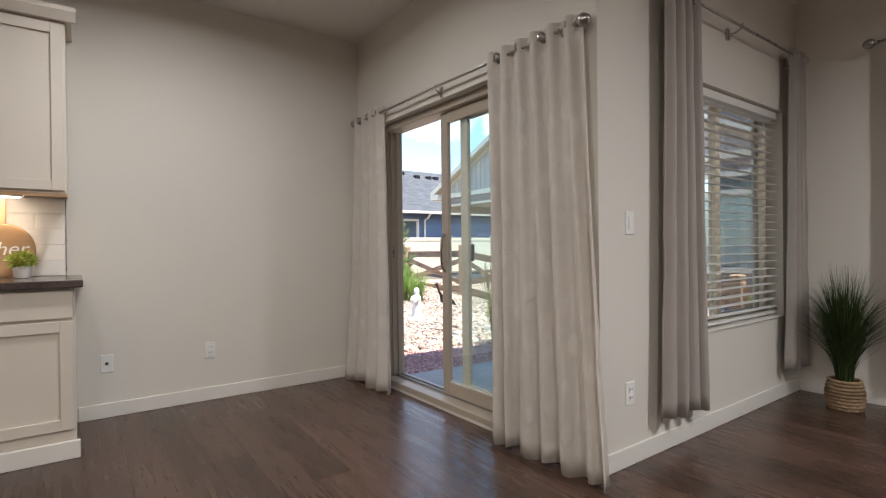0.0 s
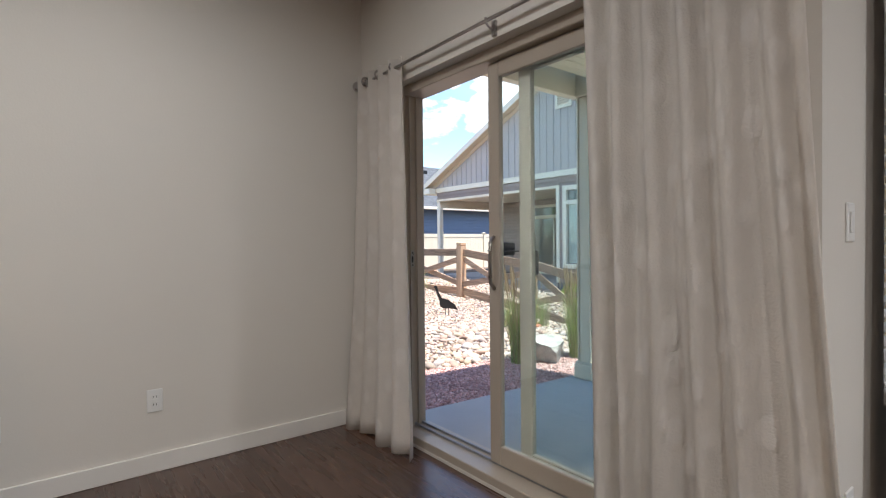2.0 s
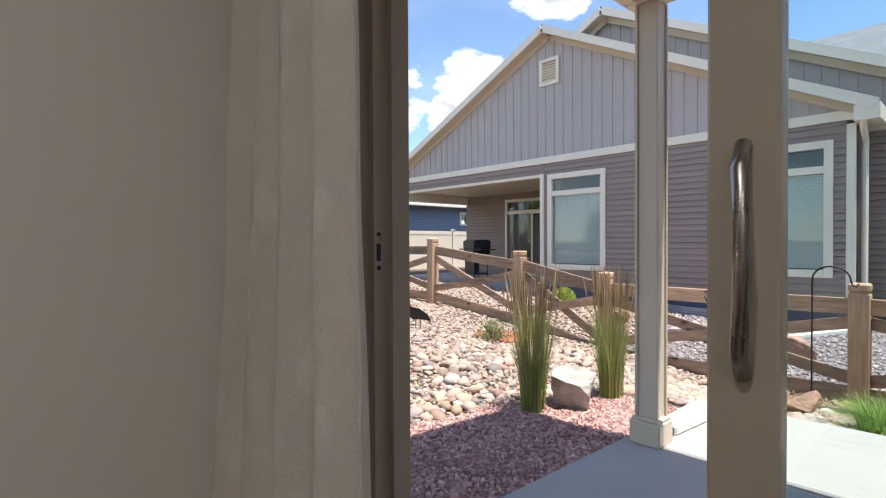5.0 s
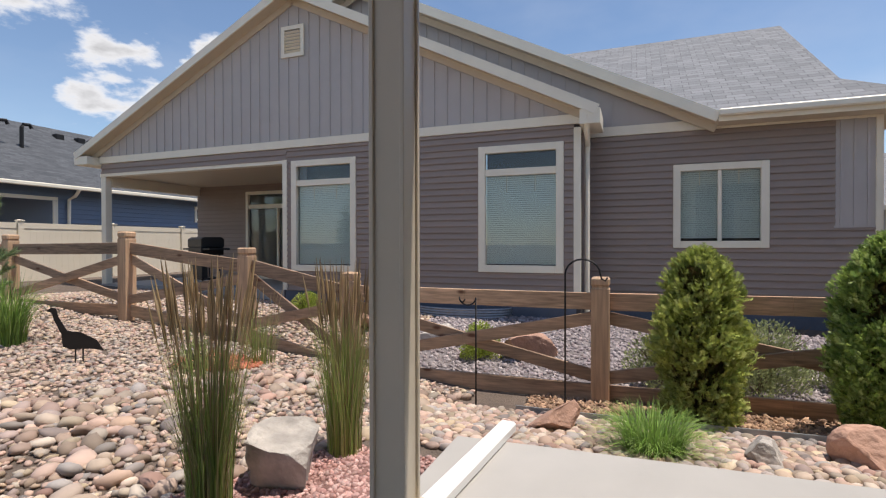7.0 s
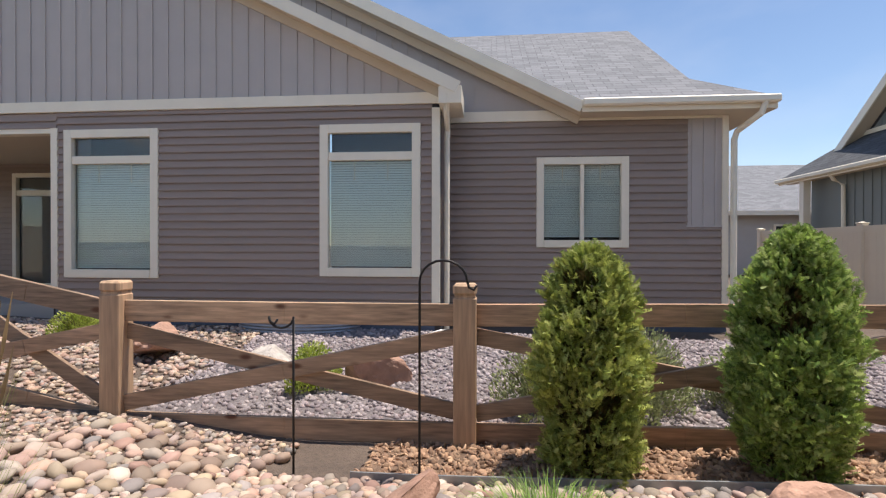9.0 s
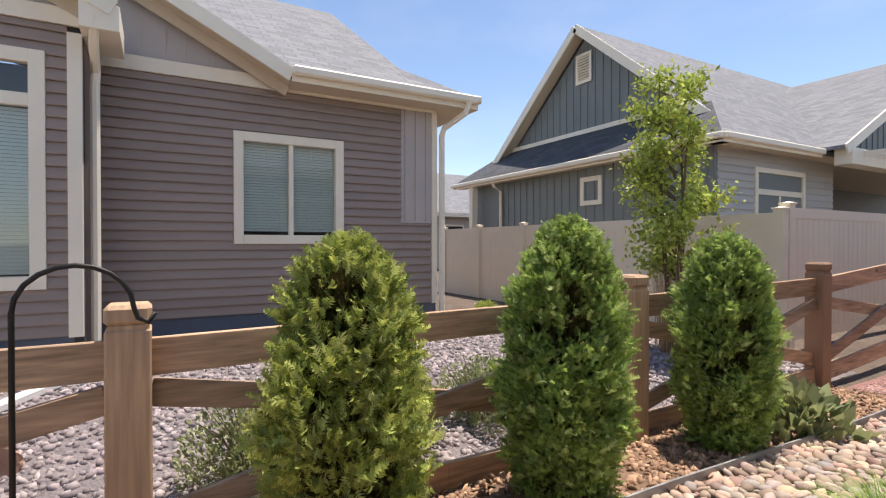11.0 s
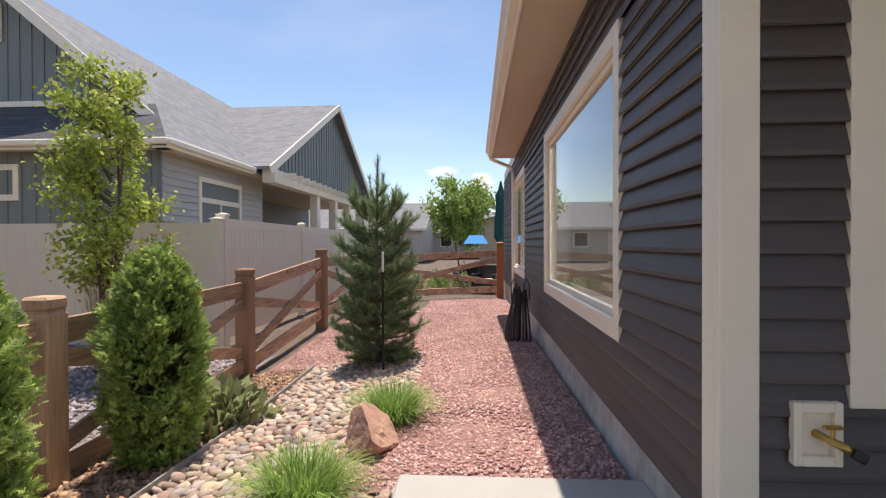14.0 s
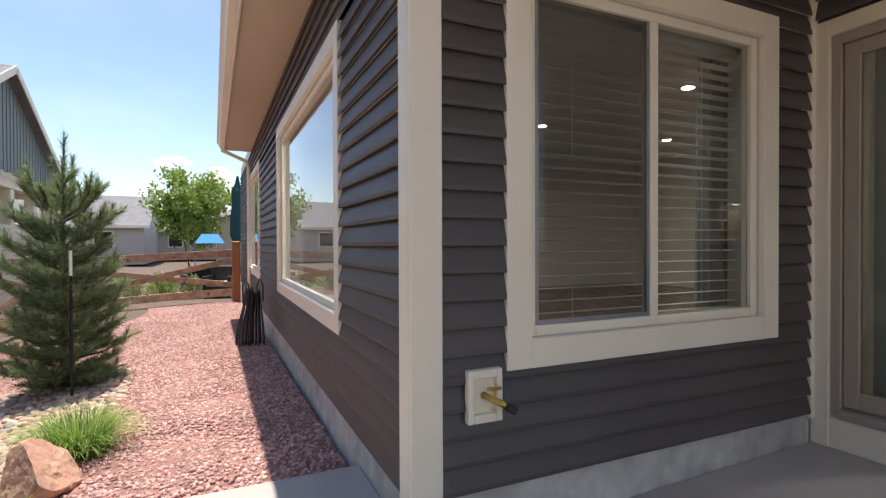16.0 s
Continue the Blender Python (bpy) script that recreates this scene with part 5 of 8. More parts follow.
def blue_house():
    h = thing("house", "blue lap-sided house with a grey shingle roof", "house")
    wt = M["white_trim"]
    x0, y0 = 10.4, 20.4
    for s in sub_rects(x0, 30.0, -0.3, 2.8, [(x0, 13.45, -0.3, 2.35), (18.95, 19.45, 1.9, 2.5), (19.75, 20.25, 1.9, 2.5)]):
        box_part("wall", (s[0], y0, s[2], s[1], y0 + 0.15, s[3]), M["siding_blue"], h)
    box_part("wall", (x0, y0 + 4.0, -0.3, x0 + 0.15, 29.6, 2.8), M["siding_blue"], h)
    box_part("wall", (x0, y0 + 0.15, 2.35, x0 + 0.15, y0 + 4.0, 2.8), M["siding_blue"], h)
    box_part("porch_post", (x0 + 0.01, y0 + 0.01, -0.3, x0 + 0.16, y0 + 0.16, 2.348), wt, h)
    box_part("porch_slab", (x0, y0, -0.3, 13.45, y0 + 4.0, -0.05), M["concrete"], h)
    box_part("wall", (13.45, y0 + 0.15, -0.3, 13.6, y0 + 4.1, 2.6), M["siding_blue"], h)
    box_part("porch_ceiling", (x0 + 0.15, y0 + 0.15, 2.6, 13.6, y0 + 4.1, 2.64), wt, h)
    box_part("wall", (x0 + 0.15, y0 + 4.0, -0.1, 13.45, y0 + 4.1, 2.6), M["siding_blue"], h)
    lap_siding(h, "y", y0, -1, x0, 30.0, -0.3, 2.75, [(x0, 13.6, -0.3, 2.45), (18.9, 19.5, 1.85, 2.55), (19.7, 20.3, 1.85, 2.55)], M["siding_blue"], 0.15)
    lap_siding(h, "x", x0, -1, y0, 29.6, -0.3, 2.75, [(y0, y0 + 4.1, -0.3, 2.45), (25.3, 26.2, 0.9, 2.1), (28.2, 29.2, 0.9, 2.1)], M["siding_blue"], 0.15)
    for c in ((13.46, y0 - 0.04, -0.2, 13.6, y0 - 0.002, 2.33), (x0 - 0.04, y0 - 0.04, 2.34, 13.6, y0 - 0.002, 2.45)):
        box_part("porch_trim", c, wt, h)
    house_window(h, "y", y0 + 4.0, -1, 11.2, 13.1, -0.05, 2.1, blind=False, mull=(12.15,), dark=True)
    for a in (18.92, 19.72):
        house_window(h, "y", y0, -1, a - 0.02, a + 0.56, 1.87, 2.53, trim=0.1, blind=False)
    house_window(h, "x", x0, -1, 25.3, 26.2, 0.9, 2.1, trim=0.12, blind=False, dark=True)
    house_window(h, "x", x0, -1, 28.2, 29.2, 0.9, 2.1, trim=0.12, blind=False, dark=True)
    ym, zr = 25.0, 5.5
    battens(h, "x", x0, -1, y0, 29.6, 2.95, lambda a: zr - 0.15 - 0.55 * abs(a - ym), M["batten_nb"], 0.3)
    box_part("frieze", (x0 - 0.04, y0, 2.75, x0 + 0.02, 29.6, 2.95), wt, h)
    for ye in (19.85, 30.15):
        roof_slab("roof", [(9.9, ye, 2.78), (31, ye, 2.78), (31, ym, zr + 0.08), (9.9, ym, zr + 0.08)], 0.08, M["roof_dark"], h)
        bm = bmesh.new()
        add_bar(bm, (9.88, ye, 2.70), (9.88, ym, zr - 0.02), 0.04, 0.2)
        part("rake_board", bm, wt, h)
    box_part("gutter", (9.9, 19.75, 2.68, 31, 19.86, 2.80), wt, h, 0.02)
    for xx, tall in ((13.1, 0.9), (13.8, 0.9)):
        bm = bmesh.new()
        add_tube(bm, [(xx, 22.5, 4.0), (xx, 22.5, 4.9), (xx + 0.05, 22.5, 5.0), (xx + 0.25, 22.5, 5.02), (xx + 0.3, 22.5, 4.9)], 0.06, 8)
        part("flue_pipe", bm, M["iron"], h)
    for xx in (11.5, 15.9, 16.7, 17.2):
        box_part("roof_vent", (xx - 0.15, 23.9, 4.95, xx + 0.15, 24.2, 5.2), M["iron"], h, 0.03)
    bm = bmesh.new()
    add_tube(bm, [(13.9, 19.8, 2.7), (13.9, 20.0, 2.5), (13.9, 20.3, 2.4), (13.9, 20.33, -0.2)], 0.05, 8)
    part("downspout", bm, wt, h)


blue_house()


def far_house(at, size, turn, wall_z, ridge_z, mat, label, roof="roof_nb"):
    """A plain distant gabled house with windows."""
    h = thing("house", label, "house", (at[0], at[1], -0.4))
    h.rotation_euler.z = radians(turn)
    w, d = size
    bm = bmesh.new()
    add_box(bm, -w / 2, -d / 2, 0, w / 2, d / 2, wall_z)
    part("wall", bm, M[mat], h)
    for s in (-1, 1):
        vs = [(s * w / 2, -d / 2, wall_z), (s * w / 2, d / 2, wall_z), (s * w / 2, 0, ridge_z - 0.1), (s * (w / 2 - 0.1), -d / 2, wall_z), (s * (w / 2 - 0.1), d / 2, wall_z), (s * (w / 2 - 0.1), 0, ridge_z - 0.1)]
        o = new("gable", raw_mesh("gable", vs, [(0, 1, 2), (3, 5, 4), (0, 2, 5, 3), (1, 4, 5, 2)], M[mat]))
        o.parent = h
        roof_slab("roof", [(-w / 2 - 0.4, s * (d / 2 + 0.5), wall_z - 0.15), (w / 2 + 0.4, s * (d / 2 + 0.5), wall_z - 0.15), (w / 2 + 0.4, 0, ridge_z), (-w / 2 - 0.4, 0, ridge_z)], 0.1, M[roof], h)
        box_part("fascia", (-w / 2 - 0.4, s * (d / 2 + 0.5) - 0.03, wall_z - 0.32, w / 2 + 0.4, s * (d / 2 + 0.5) + 0.03, wall_z - 0.12), M["white_trim"], h)
    for i in range(3):
        a = -w / 2 + w * (i + 0.5) / 3
        for s in (-1, 1):
            p = box_part("window", (a - 0.6, s * d / 2 - 0.05, 1.1, a + 0.6, s * d / 2 + 0.05, 2.3), M["white_trim"], h)
            box_part("pane", (a - 0.5, s * d / 2 - 0.07, 1.2, a + 0.5, s * d / 2 + 0.07, 2.2), M["black"], p)
    return h


far_house((16.8, -42), (14, 11), 0, 2.8, 5.1, "siding_g2", "pale grey distant house with shingle roof")
far_house((0.3, -36), (10, 10), 90, 2.9, 4.7, "siding_far", "sand coloured distant house with shingle roof")
far_house((8.5, -52), (22, 11), 0, 2.8, 4.9, "siding_g2", "pale grey long distant house with shingle roof")
far_house((34, -10), (14, 11), 90, 3.0, 5.8, "siding_g2", "pale grey distant house beyond the vinyl fence")
far_house((9.6, 44), (9, 11), 90, 3.0, 6.4, "siding_far", "tan distant house behind the garden")

# ---- vinyl privacy fences ----


def vinyl_fence(a, b, top, n, label, gate=None):
    f = thing("vinyl_fence", label, "fence", group="vinyl fences")
    a, b = Vector((*a, 0)), Vector((*b, 0))
    d = (b - a) / n
    for i in range(n + 1):
        p = a + d * i
        bm = bmesh.new()
        g = ground_z(p.x, p.y)
        add_box(bm, p.x - 0.065, p.y - 0.065, g - 0.1, p.x + 0.065, p.y + 0.065, top + 0.04)
        add_box(bm, p.x - 0.08, p.y - 0.08, top + 0.04, p.x + 0.08, p.y + 0.08, top + 0.06, 0.004)
        add_lathe(bm, [(0.10, 0), (0.02, 0.02)], 4, (p.x, p.y, top + 0.06))
        part("post", bm, M["vinyl_fence"], f)
        if i < n:
            q = p + d
            u = d.normalized()
            s, e = p + u * 0.07, q - u * 0.07
            for nm, z0, z1, w in (("top_rail", top - 0.14, top, 0.05), ("panel", top - 1.65, top - 0.14, 0.024), ("bottom_rail", top - 1.79, top - 1.65, 0.05)):
                bm = bmesh.new()
                add_bar(bm, (s.x, s.y, (z0 + z1) / 2), (e.x, e.y, (z0 + z1) / 2), w, z1 - z0)
                pn = part(nm, bm, M["vinyl_fence"], f)
                if nm == "panel":
                    L_ = (e - s).length
                    k = max(2, round(L_ / 0.15))
                    for j in range(k):
                        c0, c1 = s + u * (L_ * j / k + 0.004), s + u * (L_ * (j + 1) / k - 0.004)
                        bm = bmesh.new()
                        add_bar(bm, (c0.x, c0.y, (z0 + z1) / 2), (c1.x, c1.y, (z0 + z1) / 2), 0.030, z1 - z0)
                        part("board", bm, M["vinyl_fence"], pn)
    return f


vinyl_fence((9.35, -3.65), (18.3, -3.65), 1.29, 5, "almond vinyl privacy fence with capped posts and a gate")
vinyl_fence((9.35, -3.82), (9.35, -17.3), 1.36, 4, "almond vinyl privacy fence beside the cedar fence")
vinyl_fence((8.6, 17.6), (20.6, 17.6), 1.50, 5, "almond vinyl privacy fence before the blue house")


# ---- cedar fence ----
def cedar_post(x, y, top, mat="cedar_post", label="square cedar fence post with a grooved cap"):
    g = ground_z(x, y)
    p = thing("fence_post", label, "fence post", (x, y, g - 0.05), group="cedar fence posts")
    hgt = top - g + 0.05
    bm = bmesh.new()
    add_box(bm, -0.09, -0.09, 0, 0.09, 0.09, hgt - 0.11, 0.008)
    add_box(bm, -0.08, -0.08, hgt - 0.11, 0.08, 0.08, hgt - 0.09)
    part("shaft", bm, M[mat], p)
    bm = bmesh.new()
    add_box(bm, -0.092, -0.092, hgt - 0.09, 0.092, 0.092, hgt, 0.018)
    part("cap", bm, M[mat], p)
    return p


def cedar_panel(a, ta, b, tb, wire=True):
    """A bay of fence between two posts: top and bottom rails and a cross brace."""
    f = thing("cross_fence", "weathered cedar fence bay with crossed braces", "fence", group="cedar fence bays")
    a, b = Vector(a), Vector(b)
    u = (b - a).normalized() * 0.085
    n = Vector((-u.y, u.x)).normalized()
    s, e = a + u, b - u
    bow = random.uniform(-0.01, 0.01)

    def board(nm, p, zp, q, zq, w, t, off=0.0):
        bm = bmesh.new()
        o = n * off
        m_ = (p + q) / 2
        up = Vector((0, 0, 1))
        for (c, zc, d_, zd) in ((p, zp, m_, (zp + zq) / 2 + bow), (m_, (zp + zq) / 2 + bow, q, zq)):
            add_bar(bm, (c.x + o.x, c.y + o.y, zc), (d_.x + o.x, d_.y + o.y, zd), t, w, 0.004, up)
        part(nm, bm, M["cedar"], f)
    board("top_rail", s, ta - 0.25, e, tb - 0.25, 0.175, 0.04)
    board("bottom_rail", s, ta - 1.19, e, tb - 1.19, 0.175, 0.04)
    board("brace", s, ta - 0.42, e, tb - 1.02, 0.13, 0.034, 0.02)
    board("brace", s, ta - 1.02, e, tb - 0.42, 0.13, 0.034, -0.02)
    return f


LINE = [(19.4, 1.2), (16.3, 1.16), (13.25, 1.12), (10.45, 1.14), (8.17, 0.90), (6.55, 0.60), (3.61, 0.60), (0.27, 0.63), (-2.61, 0.675), (-5.69, 0.89), (-9.85, 0.85)]
for yy, tt in LINE:
    cedar_post(FENCE_X, yy, tt, *(("cedar_dark", "dark weathered square cedar fence post with a grooved cap") if yy < -1 else ()))
for (ya, ta), (yb, tb) in zip(LINE, LINE[1:]):
    cedar_panel((FENCE_X, ya), ta, (FENCE_X, yb), tb)
cedar_post(4.98, -9.85, 1.02, "cedar_stain", "red-stained cedar gate post by the house")
cedar_panel((FENCE_X, -9.85), 0.80, (4.98, -9.85), 0.98)

# ---- floor planks ----
def floor_planks():
    w, ln, gap = 0.178, 1.22, 0.0006
    rng = random.Random(4)
    meshes = {}
    x = -0.52
    while x < LX_IN - 0.02:
        x1 = min(x + w, LX_IN)
        top = KY if x1 <= X_IN + 0.03 else Y_IN
        y = 0.1 - rng.random() * ln
        while y < top - 0.02:
            y0, y1 = max(y, 0.1), min(y + ln, top)
            if y1 - y0 > 0.02:
                key = (round(x1 - x, 4), round(y1 - y0, 4))
                if key not in meshes:
                    a, b, c = key[0] - gap, key[1] - gap, 0.0003
                    vs = [(0, 0, -0.006), (a, 0, -0.006), (a, b, -0.006), (0, b, -0.006), (0, 0, -c), (a, 0, -c), (a, b, -c), (0, b, -c), (c, c, 0), (a - c, c, 0), (a - c, b - c, 0), (c, b - c, 0)]
                    fs = [(8, 9, 10, 11)] + [(i + o, (i + 1) % 4 + o, (i + 1) % 4 + o + 4, i + o + 4) for o in (0, 4) for i in range(4)]
                    meshes[key] = raw_mesh("plank", vs, fs, M["plank"])
                o = new("plank", meshes[key])
                o.parent = FLOOR
                o.location = (x, y0, FZ)
            y += ln
        x += w


floor_planks()

# ---- kitchen corner ----


def shaker_front(parent, name, x0, x1, z0, z1, y, knob=None):
    """A shaker door or drawer front facing -y: four frame rails round a sunk panel."""
    d = box_part(name, (x0, y - 0.006, z0, x1, y, z1), M["cabinet"], parent)
    f = 0.058
    for nm, c in (("stile", (x0, y - 0.02, z0, x0 + f, y - 0.006, z1)), ("stile", (x1 - f, y - 0.02, z0, x1, y - 0.006, z1)),
                  ("rail", (x0 + f, y - 0.02, z0, x1 - f, y - 0.006, z0 + f)), ("rail", (x0 + f, y - 0.02, z1 - f, x1 - f, y - 0.006, z1))):
        box_part(nm, c, M["cabinet"], d, 0.002)
    return d


def base_cabinet(x0, x1):
    c = thing("base_cabinet", "cream painted shaker base cabinet under the dark counter", "cabinet", group="base cabinets")
    box_part("body", (x0, 3.32, FZ, x1, KY - 0.002, 0.875), M["cabinet"], c, 0.002)
    box_part("drawer_front", (x0 + 0.012, 3.30, 0.715, x1 - 0.012, 3.319, 0.86), M["cabinet"], c, 0.003)
    shaker_front(c, "door", x0 + 0.012, x1 - 0.012, 0.125, 0.70, 3.319)
    box_part("base_trim", (x0, 3.295, FZ, x1 + 0.014, 3.319, FZ + 0.095), M["trim"], c, 0.003)
    return c


base_cabinet(-0.30, 0.163)
base_cabinet(-0.92, -0.302)
base_cabinet(-1.54, -0.922)
bm = bmesh.new()
add_box(bm, -1.56, 3.265, 0.876, 0.197, KY - 0.002, 0.915, 0.006)
tagged(part("countertop", bm, M["granite"]), "dark brown speckled granite countertop", "countertop")


def upper_cabinet(x0, x1):
    c = thing("wall_cabinet", "cream painted shaker wall cabinet above the counter", "cabinet", group="wall cabinets")
    box_part("body", (x0, 3.67, 1.405, x1, KY - 0.002, 2.40), M["cabinet"], c, 0.002)
    shaker_front(c, "door", x0 + 0.012, x1 - 0.012, 1.42, 2.385, 3.669)
    box_part("light_rail", (x0, 3.655, 1.385, x1, 3.675, 1.404), M["oak"], c)
    bm = bmesh.new()
    prof = [(0, 0), (0.02, 0.0), (0.05, 0.05), (0.05, 0.075), (0, 0.075)]
    for ends in (((x0, 3.649, 2.401), (x1 + 0.05, 3.649, 2.401)),):
        rows = [[bm.verts.new((p[0], p[1] - o, p[2] + h)) for o, h in prof] for p in ends]
        for i in range(5):
            bm.faces.new((rows[0][i], rows[0][(i + 1) % 5], rows[1][(i + 1) % 5], rows[1][i]))
        bm.faces.new(rows[0])
        bm.faces.new(rows[1][::-1])
    add_box(bm, x0, 3.65, 2.401, x1 + 0.03, KY - 0.002, 2.476)
    part("crown", bm, M["cabinet"], c)


upper_cabinet(-0.34, 0.129)
upper_cabinet(-0.96, -0.342)

SPLASH = structure("backsplash", "white glazed subway tile backsplash", "backsplash")
box_part("grout_bed", (-1.5, KY - 0.006, 0.916, 0.12, KY - 0.001, 1.40), M["grout"], SPLASH)
tile_meshes = {}
for r in range(5):
    x1 = 0.114
    wide = 0.151 if r % 2 else 0.302
    while x1 > -1.48:
        if wide not in tile_meshes:
            bm = bmesh.new()
            add_box(bm, 0, -0.007, 0, wide, 0, 0.0945, 0.0015)
            tile_meshes[wide] = mesh_of("tile", bm, M["tile"])
        o = new("tile", tile_meshes[wide])
        o.parent = SPLASH
        o.location = (x1 - wide, KY - 0.006, 0.9175 + r * 0.0965)
        x1 -= wide + 0.002
        wide = 0.302
box_part("edge_trim", (0.1155, KY - 0.015, 0.9175, 0.120, KY - 0.0065, 1.398), M["nickel"], SPLASH)

# round board with script lettering
BOARD = thing("serving_board", "round oak serving board with carved script lettering", "board", (-0.185, 3.90, 0.916))
bm = bmesh.new()
add_lathe(bm, [(0.15, 0.0), (0.16, 0.004), (0.16, 0.014), (0.15, 0.018)], 40)
add_box(bm, -0.022, 0.15, 0.001, 0.022, 0.30, 0.017, 0.005)
bmesh.ops.transform(bm, matrix=pose(0, -0.012, 0.160, 84, 0, 0), verts=bm.verts)
part("disc", bm, M["oak"], BOARD)
txt = bpy.data.curves.new("lettering", "FONT")
txt.body, txt.size, txt.extrude, txt.shear = "her", 0.11, 0.001, 0.25
t_ob = new("lettering", txt)
t_ob.parent = BOARD
t_ob.matrix_local = pose(-0.03, -0.034, 0.135, 84, 0, 0)
txt.materials.append(M["white_plastic"])


def leaf_cloud(name, n, place, size, mat, parent, seed, label="", up=0.3, ratio=0.45):
    """Many small leaves. place(rng) gives a point and an outward direction."""
    rng = np.random.default_rng(seed)
    P, D = place(rng, n)
    n = len(P)
    D = D + rng.normal(0, 0.5, (n, 3)) + np.array([0, 0, up])
    D /= np.linalg.norm(D, axis=1)[:, None] + 1e-9
    S = np.cross(D, rng.normal(0, 1, (n, 3)))
    S /= np.linalg.norm(S, axis=1)[:, None] + 1e-9
    L_ = (size * rng.uniform(0.6, 1.35, n))[:, None]
    N_ = np.cross(D, S)
    V = np.stack([P, P + D * L_ * 0.5 + S * L_ * ratio * 0.5 + N_ * L_ * 0.08, P + D * L_, P + D * L_ * 0.5 - S * L_ * ratio * 0.5 + N_ * L_ * 0.08], 1).reshape(-1, 3)
    return quad_mesh(name, V, mat, parent, label)


def quad_mesh(name, V, mat, parent, label="", k=4):
    """A mesh of separate k-sided faces from an array of their corners."""
    me = bpy.data.meshes.new(name)
    n = len(V) // k
    me.vertices.add(len(V))
    me.vertices.foreach_set("co", np.ascontiguousarray(V, dtype=np.float32).ravel())
    me.loops.add(n * k)
    me.loops.foreach_set("vertex_index", np.arange(n * k, dtype=np.int32))
    me.polygons.add(n)
    me.polygons.foreach_set("loop_start", np.arange(n, dtype=np.int32) * k)
    me.update(calc_edges=True)
    me.materials.append(mat)
    ob = new(name, me)
    if parent is not None:
        ob.parent = parent
    if label:
        ob["label"] = label
    return ob


def ball_place(c, r, squash=1.0):
    def f(rng, n):
        d = rng.normal(0, 1, (n, 3))
        d /= np.linalg.norm(d, axis=1)[:, None]
        rad = r * rng.uniform(0.55, 1.0, n)[:, None]
        return np.array(c) + d * rad * np.array([1, 1, squash]), d
    return f


POT = thing("potted_plant", "small yellow-green plant in a white pot", "plant", (-0.085, 3.76, 0.916))
bm = bmesh.new()
add_lathe(bm, [(0.034, 0), (0.036, 0.004), (0.045, 0.062), (0.048, 0.07), (0.043, 0.07), (0.040, 0.06), (0.03, 0.055)], 24)
part("pot", bm, M["white_plastic"], POT, smooth=True)
leaf_cloud("foliage", 900, ball_place((0, 0, 0.10), 0.062, 0.7), 0.022, M["leaf"], POT, 3)


# ---- outlets and switch ----
def wall_plate(name, label, axis, at, kind):
    p = thing(name, label, "wall plate", at, group="wall plates")
    rot = 0 if axis == "y" else 90
    p.rotation_euler.z = radians(rot)
    box_part("plate", (-0.036, -0.007, -0.058, 0.036, -0.0005, 0.058), M["white_plastic"], p, 0.003)
    if kind == "outlet":
        for s in (-1, 1):
            bm = bmesh.new()
            add_box(bm, -0.017, -0.0095, s * 0.02 - 0.013, 0.017, -0.0072, s * 0.02 + 0.013, 0.004)
            r = part("socket", bm, M["white_plastic"], p)
            for xx in (-0.007, 0.007):
                box_part("slot", (xx - 0.0014, -0.0102, s * 0.02 - 0.004, xx + 0.0014, -0.0096, s * 0.02 + 0.006), M["black"], r)
    elif kind == "jack":
        box_part("jack", (-0.009, -0.0095, -0.009, 0.009, -0.0072, 0.009), M["black"], p, 0.002)
    else:
        box_part("rocker", (-0.016, -0.0115, -0.032, 0.016, -0.0072, 0.032), M["white_plastic"], p, 0.003)
    return p


wall_plate("wall_jack", "white data jack plate on the kitchen wall", "y", (0.324, KY, 0.325), "jack")
wall_plate("outlet", "white duplex outlet on the kitchen wall", "y", (0.953, KY, 0.336), "outlet")
wall_plate("light_switch", "white rocker light switch by the corner", "y", (2.412, Y_IN, 1.18), "switch")
wall_plate("outlet", "white duplex outlet by the corner", "y", (2.405, Y_IN, 0.327), "outlet")


# ---- curtains ----
def rod(name, a, b, label, brackets, wall):
    r = thing(name, label, "curtain rod", group="curtain rods")
    a, b = Vector(a), Vector(b)
    bm = bmesh.new()
    add_tube(bm, [a, b], 0.0085, 10)
    part("pole", bm, M["nickel"], r, smooth=True)
    u = (b - a).normalized()
    for e, s in ((a, -1), (b, 1)):
        bm = bmesh.new()
        prof = [(0.012, 0), (0.012, 0.012), (0.018, 0.014), (0.03, 0.03), (0.034, 0.046), (0.03, 0.062), (0.016, 0.078), (0.002, 0.082)]
        add_lathe(bm, prof, 16)
        q = (u * s).to_track_quat("Z", "Y").to_matrix().to_4x4()
        q.translation = e
        bmesh.ops.transform(bm, matrix=q, verts=bm.verts)
        part("finial", bm, M["nickel"], r, smooth=True)
    for f in brackets:
        p = a.lerp(b, f)
        bm = bmesh.new()
        w = Vector(wall)
        add_tube(bm, [p + w - Vector((0, 0, 0.03)), p + w * 0.4 - Vector((0, 0, 0.03)), p - Vector((0, 0, 0.018)), p - w * 0.15 + Vector((0, 0, 0.012))], 0.006, 8)
        add_box(bm, *(p + w * 0.97 - Vector((0.012, 0.012, 0.06))), *(p + w + Vector((0.012, 0.012, 0.01))))
        part("bracket", bm, M["nickel"], r)
    return r


